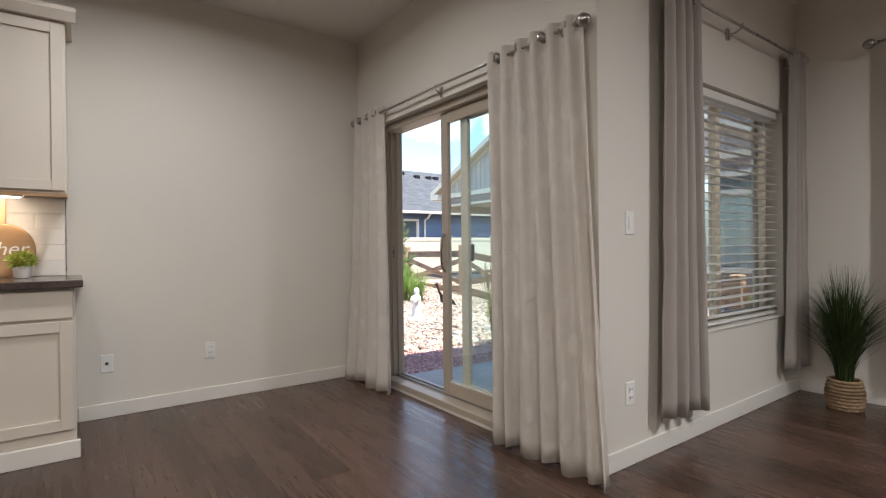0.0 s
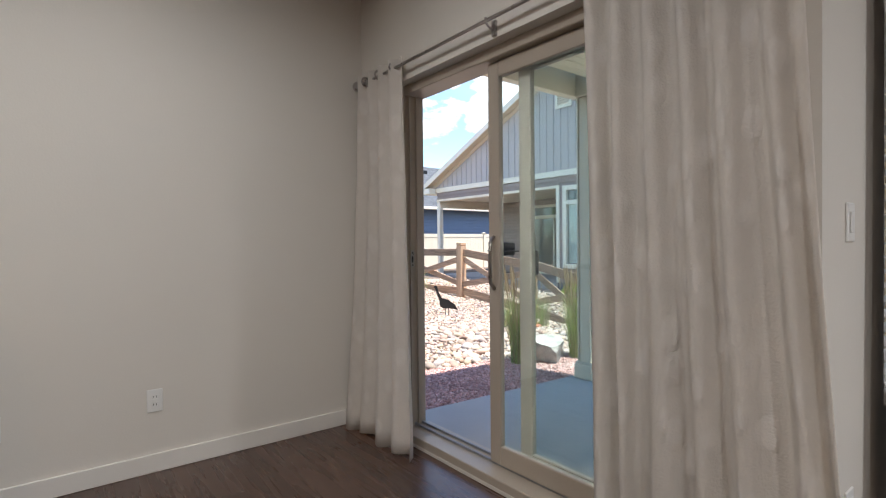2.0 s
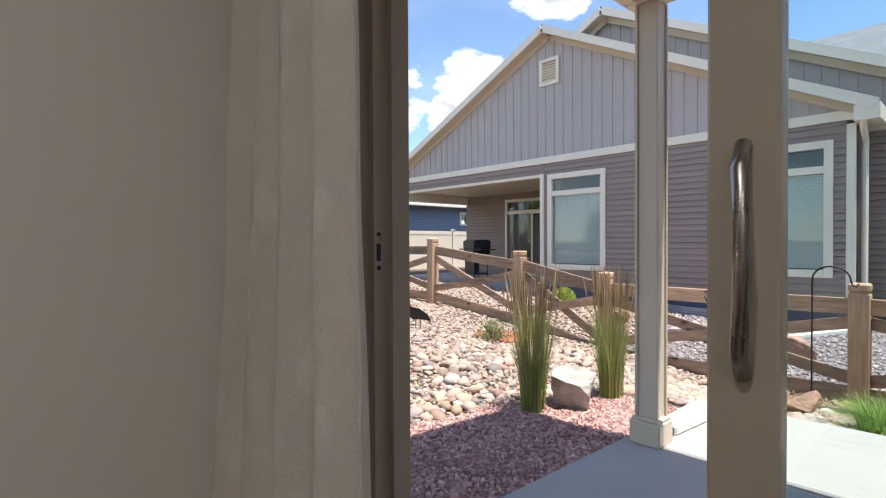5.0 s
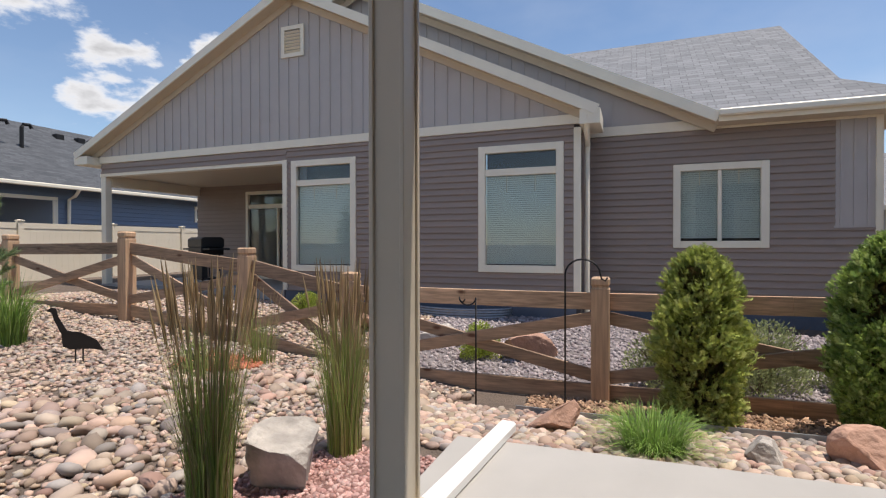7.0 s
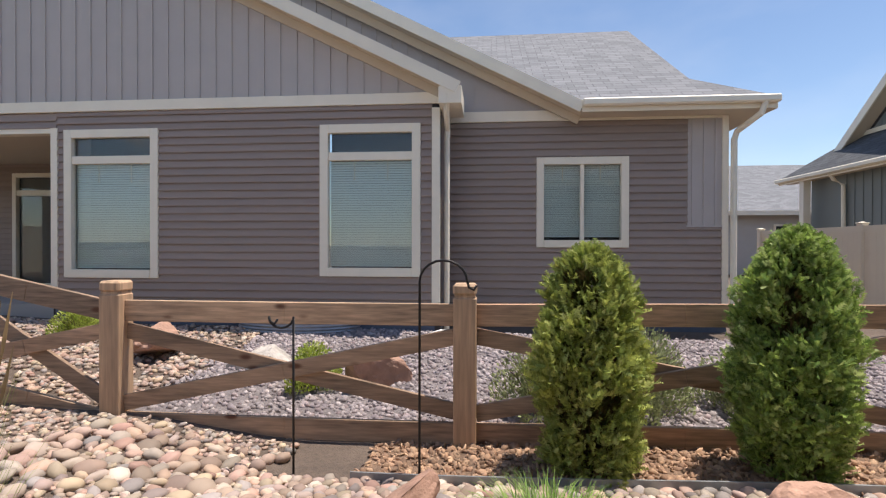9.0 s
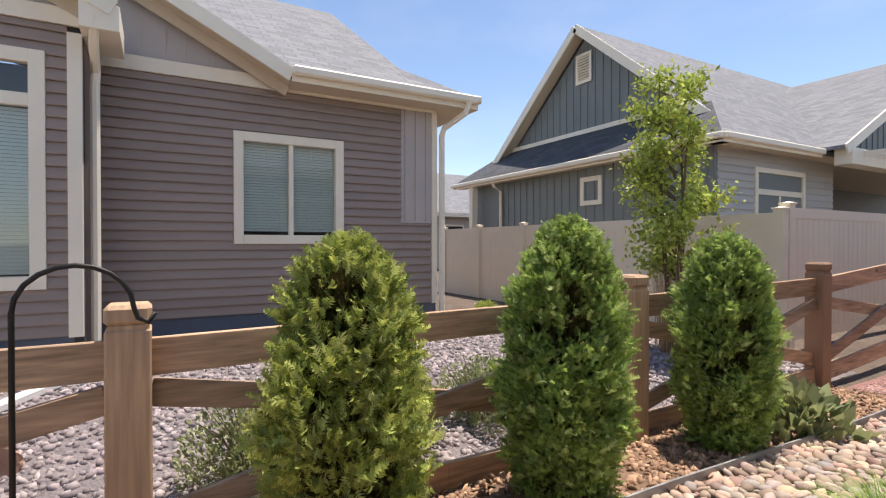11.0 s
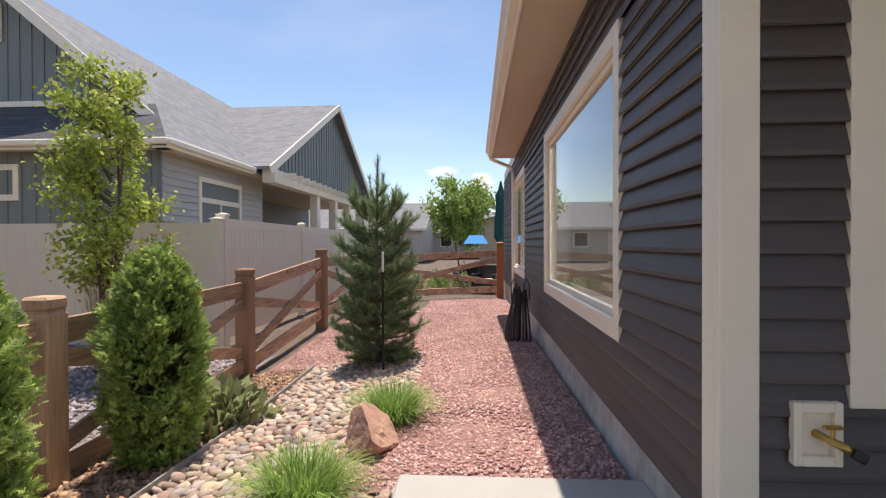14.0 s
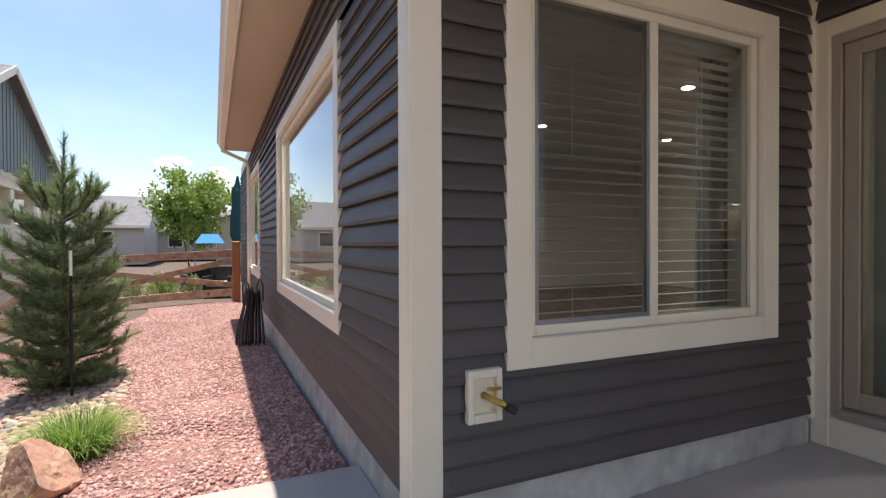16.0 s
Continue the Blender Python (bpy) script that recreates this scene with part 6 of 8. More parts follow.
def curtain(name, label, axis, c, top_a, bot_a, z0, z1, folds, depth, mat, seed, flare=0.0, grommets=0, off=0.0):
    """A hanging curtain with folds that spread towards the hem, and thickness."""
    rng = random.Random(seed)
    nu, nv = folds * 14, 26
    ph = [rng.uniform(-0.5, 0.5) for _ in range(folds + 2)]
    am = [rng.uniform(0.65, 1.2) for _ in range(folds + 2)]
    bm = bmesh.new()
    grid = []
    for j in range(nv + 1):
        v = j / nv
        z = z1 + (z0 - z1) * v
        row = []
        for i in range(nu + 1):
            u = i / nu
            k = u * folds
            i0 = int(min(k, folds))
            f = k - i0
            a_ = am[i0] * (1 - f) + am[i0 + 1] * f
            p_ = (ph[i0] * (1 - f) + ph[i0 + 1] * f) * v
            a0 = top_a[0] + (bot_a[0] - top_a[0]) * v ** 1.3
            a1 = top_a[1] + (bot_a[1] - top_a[1]) * v ** 1.3
            al = a0 + (a1 - a0) * u + 0.012 * math.sin(k * 4 + v * 3) * v
            s = math.sin(2 * math.pi * (k + p_ * 0.5))
            d = depth * (0.75 + 0.45 * v) * a_ * (s * (1 - 0.25 * abs(s))) + flare * v * v + 0.006 * noise.noise((u * 9, v * 7, seed))
            zz = z + (0.012 * math.sin(k * 3.1) if j == nv else 0)
            row.append(bm.verts.new((c + off + d, al, zz) if axis == "x" else (al, c + off + d, zz)))
        grid.append(row)
    for j in range(nv):
        for i in range(nu):
            bm.faces.new((grid[j][i], grid[j][i + 1], grid[j + 1][i + 1], grid[j + 1][i]))
    t = thing(name, label, "curtain", group=name + "s")
    ob = part("cloth", bm, M[mat], t, smooth=True)
    sol = ob.modifiers.new("thick", "SOLIDIFY")
    sol.thickness, sol.offset = 0.004, 0
    for g in range(grommets):
        a = top_a[0] + (top_a[1] - top_a[0]) * (g + 0.5) / grommets
        bm = bmesh.new()
        n = 16
        pts = [(c + 0.026 * math.cos(2 * math.pi * k / n), a, z1 - 0.045 + 0.026 * math.sin(2 * math.pi * k / n)) if axis == "x" else (a, c + 0.026 * math.cos(2 * math.pi * k / n), z1 - 0.045 + 0.026 * math.sin(2 * math.pi * k / n)) for k in range(n + 1)]
        add_tube(bm, pts, 0.006, 6, False)
        part("grommet", bm, M["nickel"], t, "dark metal grommet", True)
    return t


RX = 2.115
rod("curtain_rod", (RX, 1.56, 2.135), (RX, 3.885, 2.135), "brushed nickel curtain rod over the patio door", (0.04, 0.5, 0.97), (X_IN - RX, 0, 0))
curtain("white_curtain", "white patterned grommet curtain beside the open door", "x", RX, (3.43, 3.91), (3.215, 3.955), FZ + 0.012, 2.185, 4, 0.040, "curtain_white", 3, -0.09, 3)
curtain("white_curtain", "white patterned grommet curtain drawn over the fixed door leaf", "x", RX, (1.52, 2.20), (1.36, 2.13), FZ + 0.012, 2.185, 6, 0.042, "curtain_white", 8, -0.05, 4)
RY = 1.395
rod("curtain_rod", (2.50, RY, 2.40), (4.42, RY, 2.40), "brushed nickel curtain rod over the window", (0.03, 0.5, 0.96), (0, Y_IN - RY, 0))
curtain("grey_curtain", "taupe grey blackout curtain beside the window", "y", RY, (2.62, 2.95), (2.57, 3.02), 0.17, 2.445, 4, 0.034, "curtain_grey", 5, 0, 3)
curtain("grey_curtain", "taupe grey blackout curtain in the living room corner", "y", RY, (4.22, 4.45), (4.14, 4.46), 0.19, 2.445, 4, 0.032, "curtain_grey", 6, 0, 2)
RX2 = 4.475
rod("curtain_rod", (RX2, -3.1, 2.40), (RX2, 0.98, 2.40), "brushed nickel curtain rod over the picture window", (0.03, 0.5, 0.97), (LX_IN - RX2, 0, 0))
curtain("grey_curtain", "taupe grey blackout curtain beside the picture window", "x", RX2, (0.62, 0.92), (0.60, 0.94), 0.17, 2.445, 4, 0.032, "curtain_grey", 7, 0, 3)


# ---- tall grass plant in a basket ----
def blades(name, n, base_r, height, spread, width, mat, parent, seed, droop=0.5, segs=4, base_z=0.0, label=""):
    """Grass blades: tapered, bending strips that rise from a clump."""
    rng = np.random.default_rng(seed)
    a = rng.uniform(0, 2 * np.pi, n)
    r = base_r * np.sqrt(rng.uniform(0, 1, n))
    h = height * rng.uniform(0.55, 1.05, n)
    lean = spread * rng.uniform(0.15, 1.0, n)
    az = a + rng.normal(0, 0.5, n)
    d = np.stack([np.cos(az), np.sin(az), np.zeros(n)], 1)
    s = np.stack([-np.sin(az), np.cos(az), np.zeros(n)], 1)
    p0 = np.stack([r * np.cos(a), r * np.sin(a), np.full(n, base_z)], 1)
    V = []
    prev = None
    for k in range(segs + 1):
        t = k / segs
        z = h * (t - droop * lean / (lean.mean() + 1e-6) * 0.35 * t ** 2.6)
        q = p0 + d * (lean * t ** 1.8)[:, None]
        q[:, 2] += z
        w = (width * (1 - t) ** 0.7 + 0.0006)
        e0, e1 = q - s * w / 2, q + s * w / 2
        if prev is not None:
            V.append(np.stack([prev[0], prev[1], e1, e0], 1))
        prev = (e0, e1)
    # keep the strips of one blade joined for colour by island
    n_ = n
    me = bpy.data.meshes.new(name)
    strips = np.stack(V, 1)                      # blade, segment, corner, xyz
    pts = np.concatenate([strips[:, 0, 0:1], strips[:, 0, 1:2]] + [x for k in range(segs) for x in (strips[:, k, 3:4], strips[:, k, 2:3])], 1)
    per = 2 * (segs + 1)
    idx = np.concatenate([np.array([[2 * k, 2 * k + 1, 2 * k + 3, 2 * k + 2]]) for k in range(segs)], 0)
    F = (np.arange(n_)[:, None, None] * per + idx[None]).reshape(-1, 4)
    me.vertices.add(n_ * per)
    me.vertices.foreach_set("co", pts.reshape(-1).astype(np.float32))
    me.loops.add(F.size)
    me.loops.foreach_set("vertex_index", F.reshape(-1).astype(np.int32))
    me.polygons.add(len(F))
    me.polygons.foreach_set("loop_start", np.arange(len(F), dtype=np.int32) * 4)
    me.update(calc_edges=True)
    me.materials.append(mat)
    ob = new(name, me)
    ob.parent = parent
    if label:
        ob["label"] = label
    return ob


M["house_grass"] = leaf_material("indoor_grass", [(0.035, 0.06, 0.02), (0.05, 0.085, 0.025), (0.03, 0.05, 0.02), (0.10, 0.10, 0.04)])
PL = thing("potted_grass", "tall dark green grass plant in a woven basket", "plant", (4.28, 1.12, FZ))
PL.scale = (0.72, 0.72, 0.92)
bm = bmesh.new()
for k in range(9):
    z = 0.012 + k * 0.024
    rr = 0.118 + 0.022 * math.sin(math.pi * (k + 1) / 9)
    n = 26
    add_tube(bm, [((rr + 0.006 * (1 if (i + k) % 2 else -1)) * math.cos(2 * math.pi * i / n), (rr + 0.006 * (1 if (i + k) % 2 else -1)) * math.sin(2 * math.pi * i / n), z) for i in range(n + 1)], 0.013, 6, False)
part("basket", bm, M["rattan"], PL, "woven rattan basket", True)
bm = bmesh.new()
add_lathe(bm, [(0.10, 0.0), (0.11, 0.19)], 20)
part("liner", bm, M["earth"], PL)
blades("foliage", 950, 0.06, 0.92, 0.46, 0.011, M["house_grass"], PL, 12, 0.6, 5, 0.18)

# ---- lamps ----


def downlight(x, y, watts=9, tone=(1.0, 0.985, 0.965)):
    l = thing("recessed_light", "round white recessed ceiling light, lit", "ceiling light", (x, y, CEIL), group="recessed lights")
    bm = bmesh.new()
    n = 28
    add_tube(bm, [(0.085 * math.cos(2 * math.pi * k / n), 0.085 * math.sin(2 * math.pi * k / n), -0.004) for k in range(n + 1)], 0.009, 6, False)
    part("trim_ring", bm, M["white_plastic"], l, smooth=True)
    bm = bmesh.new()
    add_lathe(bm, [(0.075, -0.002), (0.075, 0.0)], 24)
    part("lens", bm, M["lamp_face"], l)
    a = new("downlight", bpy.data.lights.new("downlight", "AREA"))
    a.data.shape, a.data.size, a.data.energy, a.data.color = "DISK", 0.15, watts, tone
    a.data.spread = radians(170)
    a.matrix_world = pose(x, y, CEIL - 0.02)


for x, y, w_ in ((0.6, 2.6, 8), (-0.3, 0.9, 6.5), (0.15, -1.0, 15), (2.9, -1.2, 22), (2.9, -3.4, 2.5), (0.6, -3.4, 2.5), (-2.2, -3.4, 2.5)):
    downlight(x, y, w_)
downlight(-1.7, -0.6, 9, (1.0, 0.74, 0.5))
STRIP = thing("under_cabinet_light", "slim warm light strip under the wall cabinet", "light", (-0.5, 3.84, 1.395))
box_part("housing", (-0.42, -0.03, -0.006, 0.42, 0.03, 0.004), M["white_plastic"], STRIP)
box_part("lens", (-0.40, -0.02, -0.010, 0.40, 0.02, -0.0065), M["lamp_face"], STRIP)
a = new("strip_light", bpy.data.lights.new("strip_light", "AREA"))
a.data.shape, a.data.size, a.data.size_y, a.data.energy, a.data.color = "RECTANGLE", 0.8, 0.04, 0.55, (1.0, 0.66, 0.36)
a.data.spread = radians(110)
a.matrix_world = pose(-0.5, 3.84, 1.38)

# ---- stones ----


def ico():
    bm = bmesh.new()
    bmesh.ops.create_icosphere(bm, subdivisions=1, radius=1)
    V = np.array([v.co[:] for v in bm.verts])
    F = np.array([[v.index for v in f.verts] for f in bm.faces])
    bm.free()
    return V, F


def ico2():
    bm = bmesh.new()
    bmesh.ops.create_icosphere(bm, subdivisions=2, radius=1)
    V = np.array([v.co[:] for v in bm.verts])
    F = np.array([[v.index for v in f.verts] for f in bm.faces])
    bm.free()
    return V, F


def rotations(rng, n, tip=0.35):
    a = rng.uniform(0, 2 * np.pi, n)
    b, c = rng.normal(0, tip, n), rng.normal(0, tip, n)
    ca, sa, cb, sb, cc, sc = np.cos(a), np.sin(a), np.cos(b), np.sin(b), np.cos(c), np.sin(c)
    z, o = np.zeros(n), np.ones(n)
    A = np.stack([np.stack([ca, -sa, z], 1), np.stack([sa, ca, z], 1), np.stack([z, z, o], 1)], 1)
    B = np.stack([np.stack([o, z, z], 1), np.stack([z, cb, -sb], 1), np.stack([z, sb, cb], 1)], 1)
    C = np.stack([np.stack([cc, z, sc], 1), np.stack([z, o, z], 1), np.stack([-sc, z, cc], 1)], 1)
    return A @ B @ C


def scatter_stones(name, P, S, mat, label, seed, flat=0.6, rough=0.16, fine=False, smooth=True, category="gravel"):
    """Many stones as one object: P places, S sizes."""
    rng = np.random.default_rng(seed)
    V, F = ico2() if fine else ico()
    n = len(P)
    R = rotations(rng, n, 0.3 if smooth else 0.9)
    sc = np.stack([rng.uniform(0.8, 1.25, n), rng.uniform(0.6, 1.0, n), flat * rng.uniform(0.75, 1.2, n)], 1)
    W = V[None] * (1 + rng.normal(0, rough, (n, len(V), 1)) * (0.45 if fine else 1)) * sc[:, None] * (S[:, None, None] / 2)
    W = np.einsum("nij,nvj->nvi", R, W) + P[:, None]
    FF = (np.arange(n)[:, None, None] * len(V) + F[None]).reshape(-1, 3)
    me = bpy.data.meshes.new(name)
    me.vertices.add(n * len(V))
    me.vertices.foreach_set("co", W.reshape(-1).astype(np.float32))
    me.loops.add(FF.size)
    me.loops.foreach_set("vertex_index", FF.reshape(-1).astype(np.int32))
    me.polygons.add(len(FF))
    me.polygons.foreach_set("loop_start", np.arange(len(FF), dtype=np.int32) * 3)
    if smooth:
        me.polygons.foreach_set("use_smooth", np.ones(len(FF), dtype=bool))
    me.update(calc_edges=True)
    me.materials.append(mat)
    ob = new(name, me)
    return tagged(ob, label, category, kind="stuff")


def sample(rng, n, x0, x1, y0, y1, keep, lift):
    pts = []
    xs, ys = rng.uniform(x0, x1, n), rng.uniform(y0, y1, n)
    for x, y in zip(xs, ys):
        if keep(x, y):
            pts.append((x, y, ground_z(x, y) + lift))
    return np.array(pts)


def packed(rng_, n, smin, smax, x0, x1, y0, y1, keep, lift):
    """Stones that lie side by side: the largest are laid first, smaller ones fill what is left."""
    S_ = np.sort(smin + (smax - smin) * rng_.random(n) ** 2.3)[::-1]
    cell, grid, P_, Q = smax, collections.defaultdict(list), [], []
    for s_ in S_:
        for _ in range(4):
            x, y = rng_.uniform(x0, x1), rng_.uniform(y0, y1)
            i, j = int(x / cell), int(y / cell)
            if all((x - a) ** 2 + (y - b) ** 2 > (0.35 * (s_ + c)) ** 2 for u in (i - 1, i, i + 1) for v in (j - 1, j, j + 1) for a, b, c in grid[u, v]):
                if keep(x, y):
                    grid[i, j].append((x, y, s_))
                    P_.append((x, y, ground_z(x, y) + lift + 0.10 * s_))
                    Q.append(s_)
                break
    return np.array(P_), np.array(Q)


def cobble_zone(x, y):
    """Where the larger river cobbles lie."""
    if not is_river(x, y):
        return False
    if y < 5.0 and x > 5.8:
        return True
    wob = 0.25 * noise.noise((x * 1.1, y * 1.1, 1))
    p = Vector((x, y))

    def near_line(pts):
        best = 9.0
        for a, b in zip(pts, pts[1:]):
            a, b = Vector(a), Vector(b)
            f = max(0, min(1, (p - a).dot(b - a) / (b - a).length_squared))
            best = min(best, (p - a.lerp(b, f)).length)
        return best
    border = y - red_line(x)
    return near_line([(4.7, 5.5), (5.2, 6.6), (5.25, 8.0)]) + wob < 0.30 or near_line([(5.2, 6.7), (6.4, 6.6), (7.8, 6.1), (7.2, 4.9)]) + wob < 0.48 or (x < 5.9 and 0 < border < 0.26)


rng = np.random.default_rng(11)
# small gravel over the north garden
P = sample(rng, 30000, 1.6, 8.35, 5.0, 14.5, lambda x, y: is_river(x, y) and (not cobble_zone(x, y) or rng.random() < 0.35), 0.010)
scatter_stones("pea_gravel", P, rng.uniform(0.035, 0.085, len(P)), M["river"], "pink and tan rounded gravel over the garden", 21)
P = sample(rng, 5000, 3.0, 8.35, 14.5, 24.0, lambda x, y: True, 0.010)
scatter_stones("pea_gravel", P, rng.uniform(0.07, 0.14, len(P)), M["river"], "pink and tan rounded gravel far off", 22)
# cobbles
P, S = packed(rng, 17000, 0.045, 0.165, 2.4, 8.3, 4.9, 10.2, cobble_zone, 0.006)
scatter_stones("cobbles", P, S, M["river"], "rounded tan and pink river cobbles", 23, 0.55, 0.17, True)
P, S = packed(rng, 30000, 0.03, 0.105, 5.95, 7.62, -2.9, 5.0, cobble_zone, 0.006)
near = np.array([p for p in P if p[1] > 0.0 and p[0] < 7.5 and rng.random() < 0.09])[:230]
scatter_stones("cobbles", P, S, M["river"], "rounded tan and pink river cobbles beside the slab", 24, 0.55, 0.17, True)
COB = structure("cobble_bed", "larger river stones lying among the cobbles", "stones")
stone_meshes = []
V2, F2 = ico2()
for k in range(9):
    r_ = np.random.default_rng(50 + k)
    W = V2 * (1 + r_.normal(0, 0.05, (len(V2), 1))) * np.array([r_.uniform(0.9, 1.3), r_.uniform(0.65, 0.95), r_.uniform(0.45, 0.7)])
    me = raw_mesh("river_stone", [tuple(v) for v in W], [tuple(f) for f in F2], M["river_one"])
    for p in me.polygons:
        p.use_smooth = True
    stone_meshes.append(me)
for k, p in enumerate(near):
    o = new("river_stone", stone_meshes[k % 9])
    o.parent = COB
    o.location = (p[0], p[1], p[2] + 0.008)
    s = rng.uniform(0.032, 0.055)
    o.scale = (s, s, s)
    o.rotation_euler = (rng.normal(0, 0.2), rng.normal(0, 0.2), rng.uniform(0, 6.28))
# red gravel
P = sample(rng, 58000, 4.84, 8.2, -9.8, EDGE_S, is_red, 0.012)
scatter_stones("red_gravel", P, rng.uniform(0.017, 0.037, len(P)), M["redstone"], "crushed red gravel of the side path", 25, 0.75, 0.2, False, False)
P = sample(rng, 11000, 2.3, 5.8, EDGE_Y, 5.8, is_red, 0.014)
scatter_stones("red_gravel", P, rng.uniform(0.018, 0.042, len(P)), M["redstone"], "crushed red gravel beside the patio", 26, 0.75, 0.2, False, False)
# grey gravel beyond the fence
P = sample(rng, 12000, 8.55, 11.7, -3.5, 6.5, lambda x, y: True, 0.014)
scatter_stones("grey_gravel", P, rng.uniform(0.035, 0.085, len(P)), M["greystone"], "grey violet gravel before the neighbour's house", 27, 0.7, 0.2, False, False)
P = sample(rng, 5000, 8.5, 11.5, 6.5, 14.0, lambda x, y: True, 0.012)
scatter_stones("pea_gravel", P, rng.uniform(0.05, 0.10, len(P)), M["river"], "tan gravel beyond the cedar fence", 28)
P = sample(rng, 900, 6.9, 7.9, 7.1, 8.1, lambda x, y: (x - 7.4) ** 2 + (y - 7.6) ** 2 < 0.2, 0.03)
scatter_stones("lava_chips", P, rng.uniform(0.03, 0.07, len(P)), M["lava"], "patch of bright rust red lava chips round a small shrub", 30, 0.6, 0.25, False, False)
# bark chips
P = sample(rng, 5200, 7.55, 8.6, -2.8, 4.4, is_mulch, 0.018)
scatter_stones("bark_chips", P, rng.uniform(0.03, 0.085, len(P)), M["bark_chip"], "shredded brown bark mulch", 29, 0.25, 0.25, False, False, "mulch")


def boulder(x, y, size, mat, label, seed, sink=0.25, squash=0.75):
    b_rng = np.random.default_rng(seed)
    bm = bmesh.new()
    bmesh.ops.create_icosphere(bm, subdivisions=4, radius=1)
    cuts = [Vector(b_rng.normal(0, 1, 3)).normalized() for _ in range(9)]
    lim = [b_rng.uniform(0.42, 0.72) for _ in cuts]
    for v in bm.verts:
        for c, l in zip(cuts, lim):
            d = v.co.dot(c)
            if d > l:
                v.co -= c * (d - l) * 0.98
        v.co *= 1 + 0.07 * noise.noise(v.co * 2.5 + Vector((seed, 0, 0))) + 0.045 * noise.noise(v.co * 7 + Vector((seed, 3, 0))) + 0.02 * noise.noise(v.co * 17)
        v.co = Vector((v.co.x * size[0] * 0.72, v.co.y * size[1] * 0.72, v.co.z * size[2] * 0.72))
    bmesh.ops.rotate(bm, verts=bm.verts, matrix=Euler((0.1, 0.15, seed)).to_matrix())
    ob = part("boulder", bm, M[mat])
    ob.location = (x, y, ground_z(x, y) + size[2] * (0.5 - sink * 0.6))
    return tagged(ob, label, "boulder", group="boulders")


boulder(5.18, 4.98, (0.36, 0.30, 0.34), "boulder_grey", "grey and cream speckled boulder by the reed grass", 3)
boulder(6.30, 0.30, (0.34, 0.30, 0.30), "boulder", "angular orange sandstone boulder on the gravel", 5)
boulder(6.90, 1.92, (0.32, 0.26, 0.26), "boulder", "broad pinkish sandstone boulder beside the slab", 7)
boulder(6.98, 3.85, (0.36, 0.26, 0.24), "boulder", "rust red boulder among the cobbles", 9)
boulder(6.62, 2.55, (0.22, 0.2, 0.16), "boulder_grey", "small pinkish grey boulder beside the slab", 10)
boulder(9.64, 4.58, (0.62, 0.42, 0.34), "boulder", "dark rust boulder behind the fence", 12)
boulder(10.2, 7.4, (0.9, 0.5, 0.35), "boulder", "tan boulder behind the fence", 13)
boulder(9.8, 5.9, (0.6, 0.4, 0.3), "boulder_grey", "pale flat boulder behind the fence", 14)

# metal edging between mulch and cobbles
bm = bmesh.new()
pts = [(7.62 + 0.03 * math.sin(y * 1.3), y) for y in [4.3 - 0.25 * i for i in range(29)]]
for (x0, y0), (x1, y1) in zip(pts, pts[1:]):
    add_bar(bm, (x0, y0, ground_z(x0, y0) + 0.03), (x1, y1, ground_z(x1, y1) + 0.03), 0.014, 0.09)
tagged(part("garden_edging", bm, M["grey_metal"]), "grey metal garden edging between mulch and stones", "edging", kind="structure")

# ---- grasses ----


def tuft(x, y, r, h, seed, n=420, label="low bright green ornamental grass tuft"):
    t = thing("grass_tuft", label, "grass", (x, y, ground_z(x, y)), group="grass tufts")
    blades("foliage", n, r * 0.45, h, r * 1.0, 0.007, M["grass"], t, seed, 0.9, 5)
    return t


tuft(6.52, 3.17, 0.38, 0.38, 1, 900)
tuft(6.24, -0.28, 0.36, 0.38, 2, 900)
tuft(6.52, 0.88, 0.36, 0.38, 3, 900)


def reed(x, y, h, seed, n=420, r=0.10, seeds=90):
    t = thing("reed_grass", "tall upright feather reed grass clump with tan seed heads", "grass", (x, y, ground_z(x, y)), group="reed grasses")
    blades("foliage", n, r, h * 0.84, 0.22, 0.0055, M["reed"], t, seed, 0.25, 5)
    if seeds:
        r_ = np.random.default_rng(seed + 90)
        bm = bmesh.new()
        for k in range(seeds):
            a, q = r_.uniform(0, 6.28), r * math.sqrt(r_.uniform(0, 1)) * 0.7
            lean = r_.uniform(0.02, 0.20)
            hh = h * r_.uniform(0.8, 1.03)
            b0 = Vector((q * math.cos(a), q * math.sin(a), 0))
            tip = Vector((b0.x + lean * math.cos(a), b0.y + lean * math.sin(a), hh))
            md = b0.lerp(tip, 0.78) + Vector((0, 0, 0.02))
            add_tube(bm, [b0, b0.lerp(md, 0.6), md], [0.0018, 0.0015, 0.0012], 3, False)
            add_tube(bm, [md, md.lerp(tip, 0.4), tip], [0.0015, 0.0065, 0.001], 4, False)
        part("seed_plume", bm, M["seed"], t, "thin tan seed heads")
    return t


reed(4.84, 5.12, 1.16, 31)
reed(5.62, 4.88, 1.14, 32)
reed(7.75, 7.35, 0.9, 33, 160, 0.18, 16)
for i, (x, y, h) in enumerate(((6.42, 10.3, 1.25), (6.66, 10.0, 0.95), (6.25, 10.75, 0.85), (6.6, 14.2, 1.15), (6.2, 13.2, 0.9), (7.2, 15.6, 1.0), (6.9, 13.6, 1.15))):
    t = thing("grass_clump", "arching green ornamental grass clump in the gravel", "grass", (x, y, ground_z(x, y)), group="grass clumps")
    blades("foliage", 430, 0.17, h, 0.5, 0.009, M["grass"], t, 40 + i, 0.7, 5)

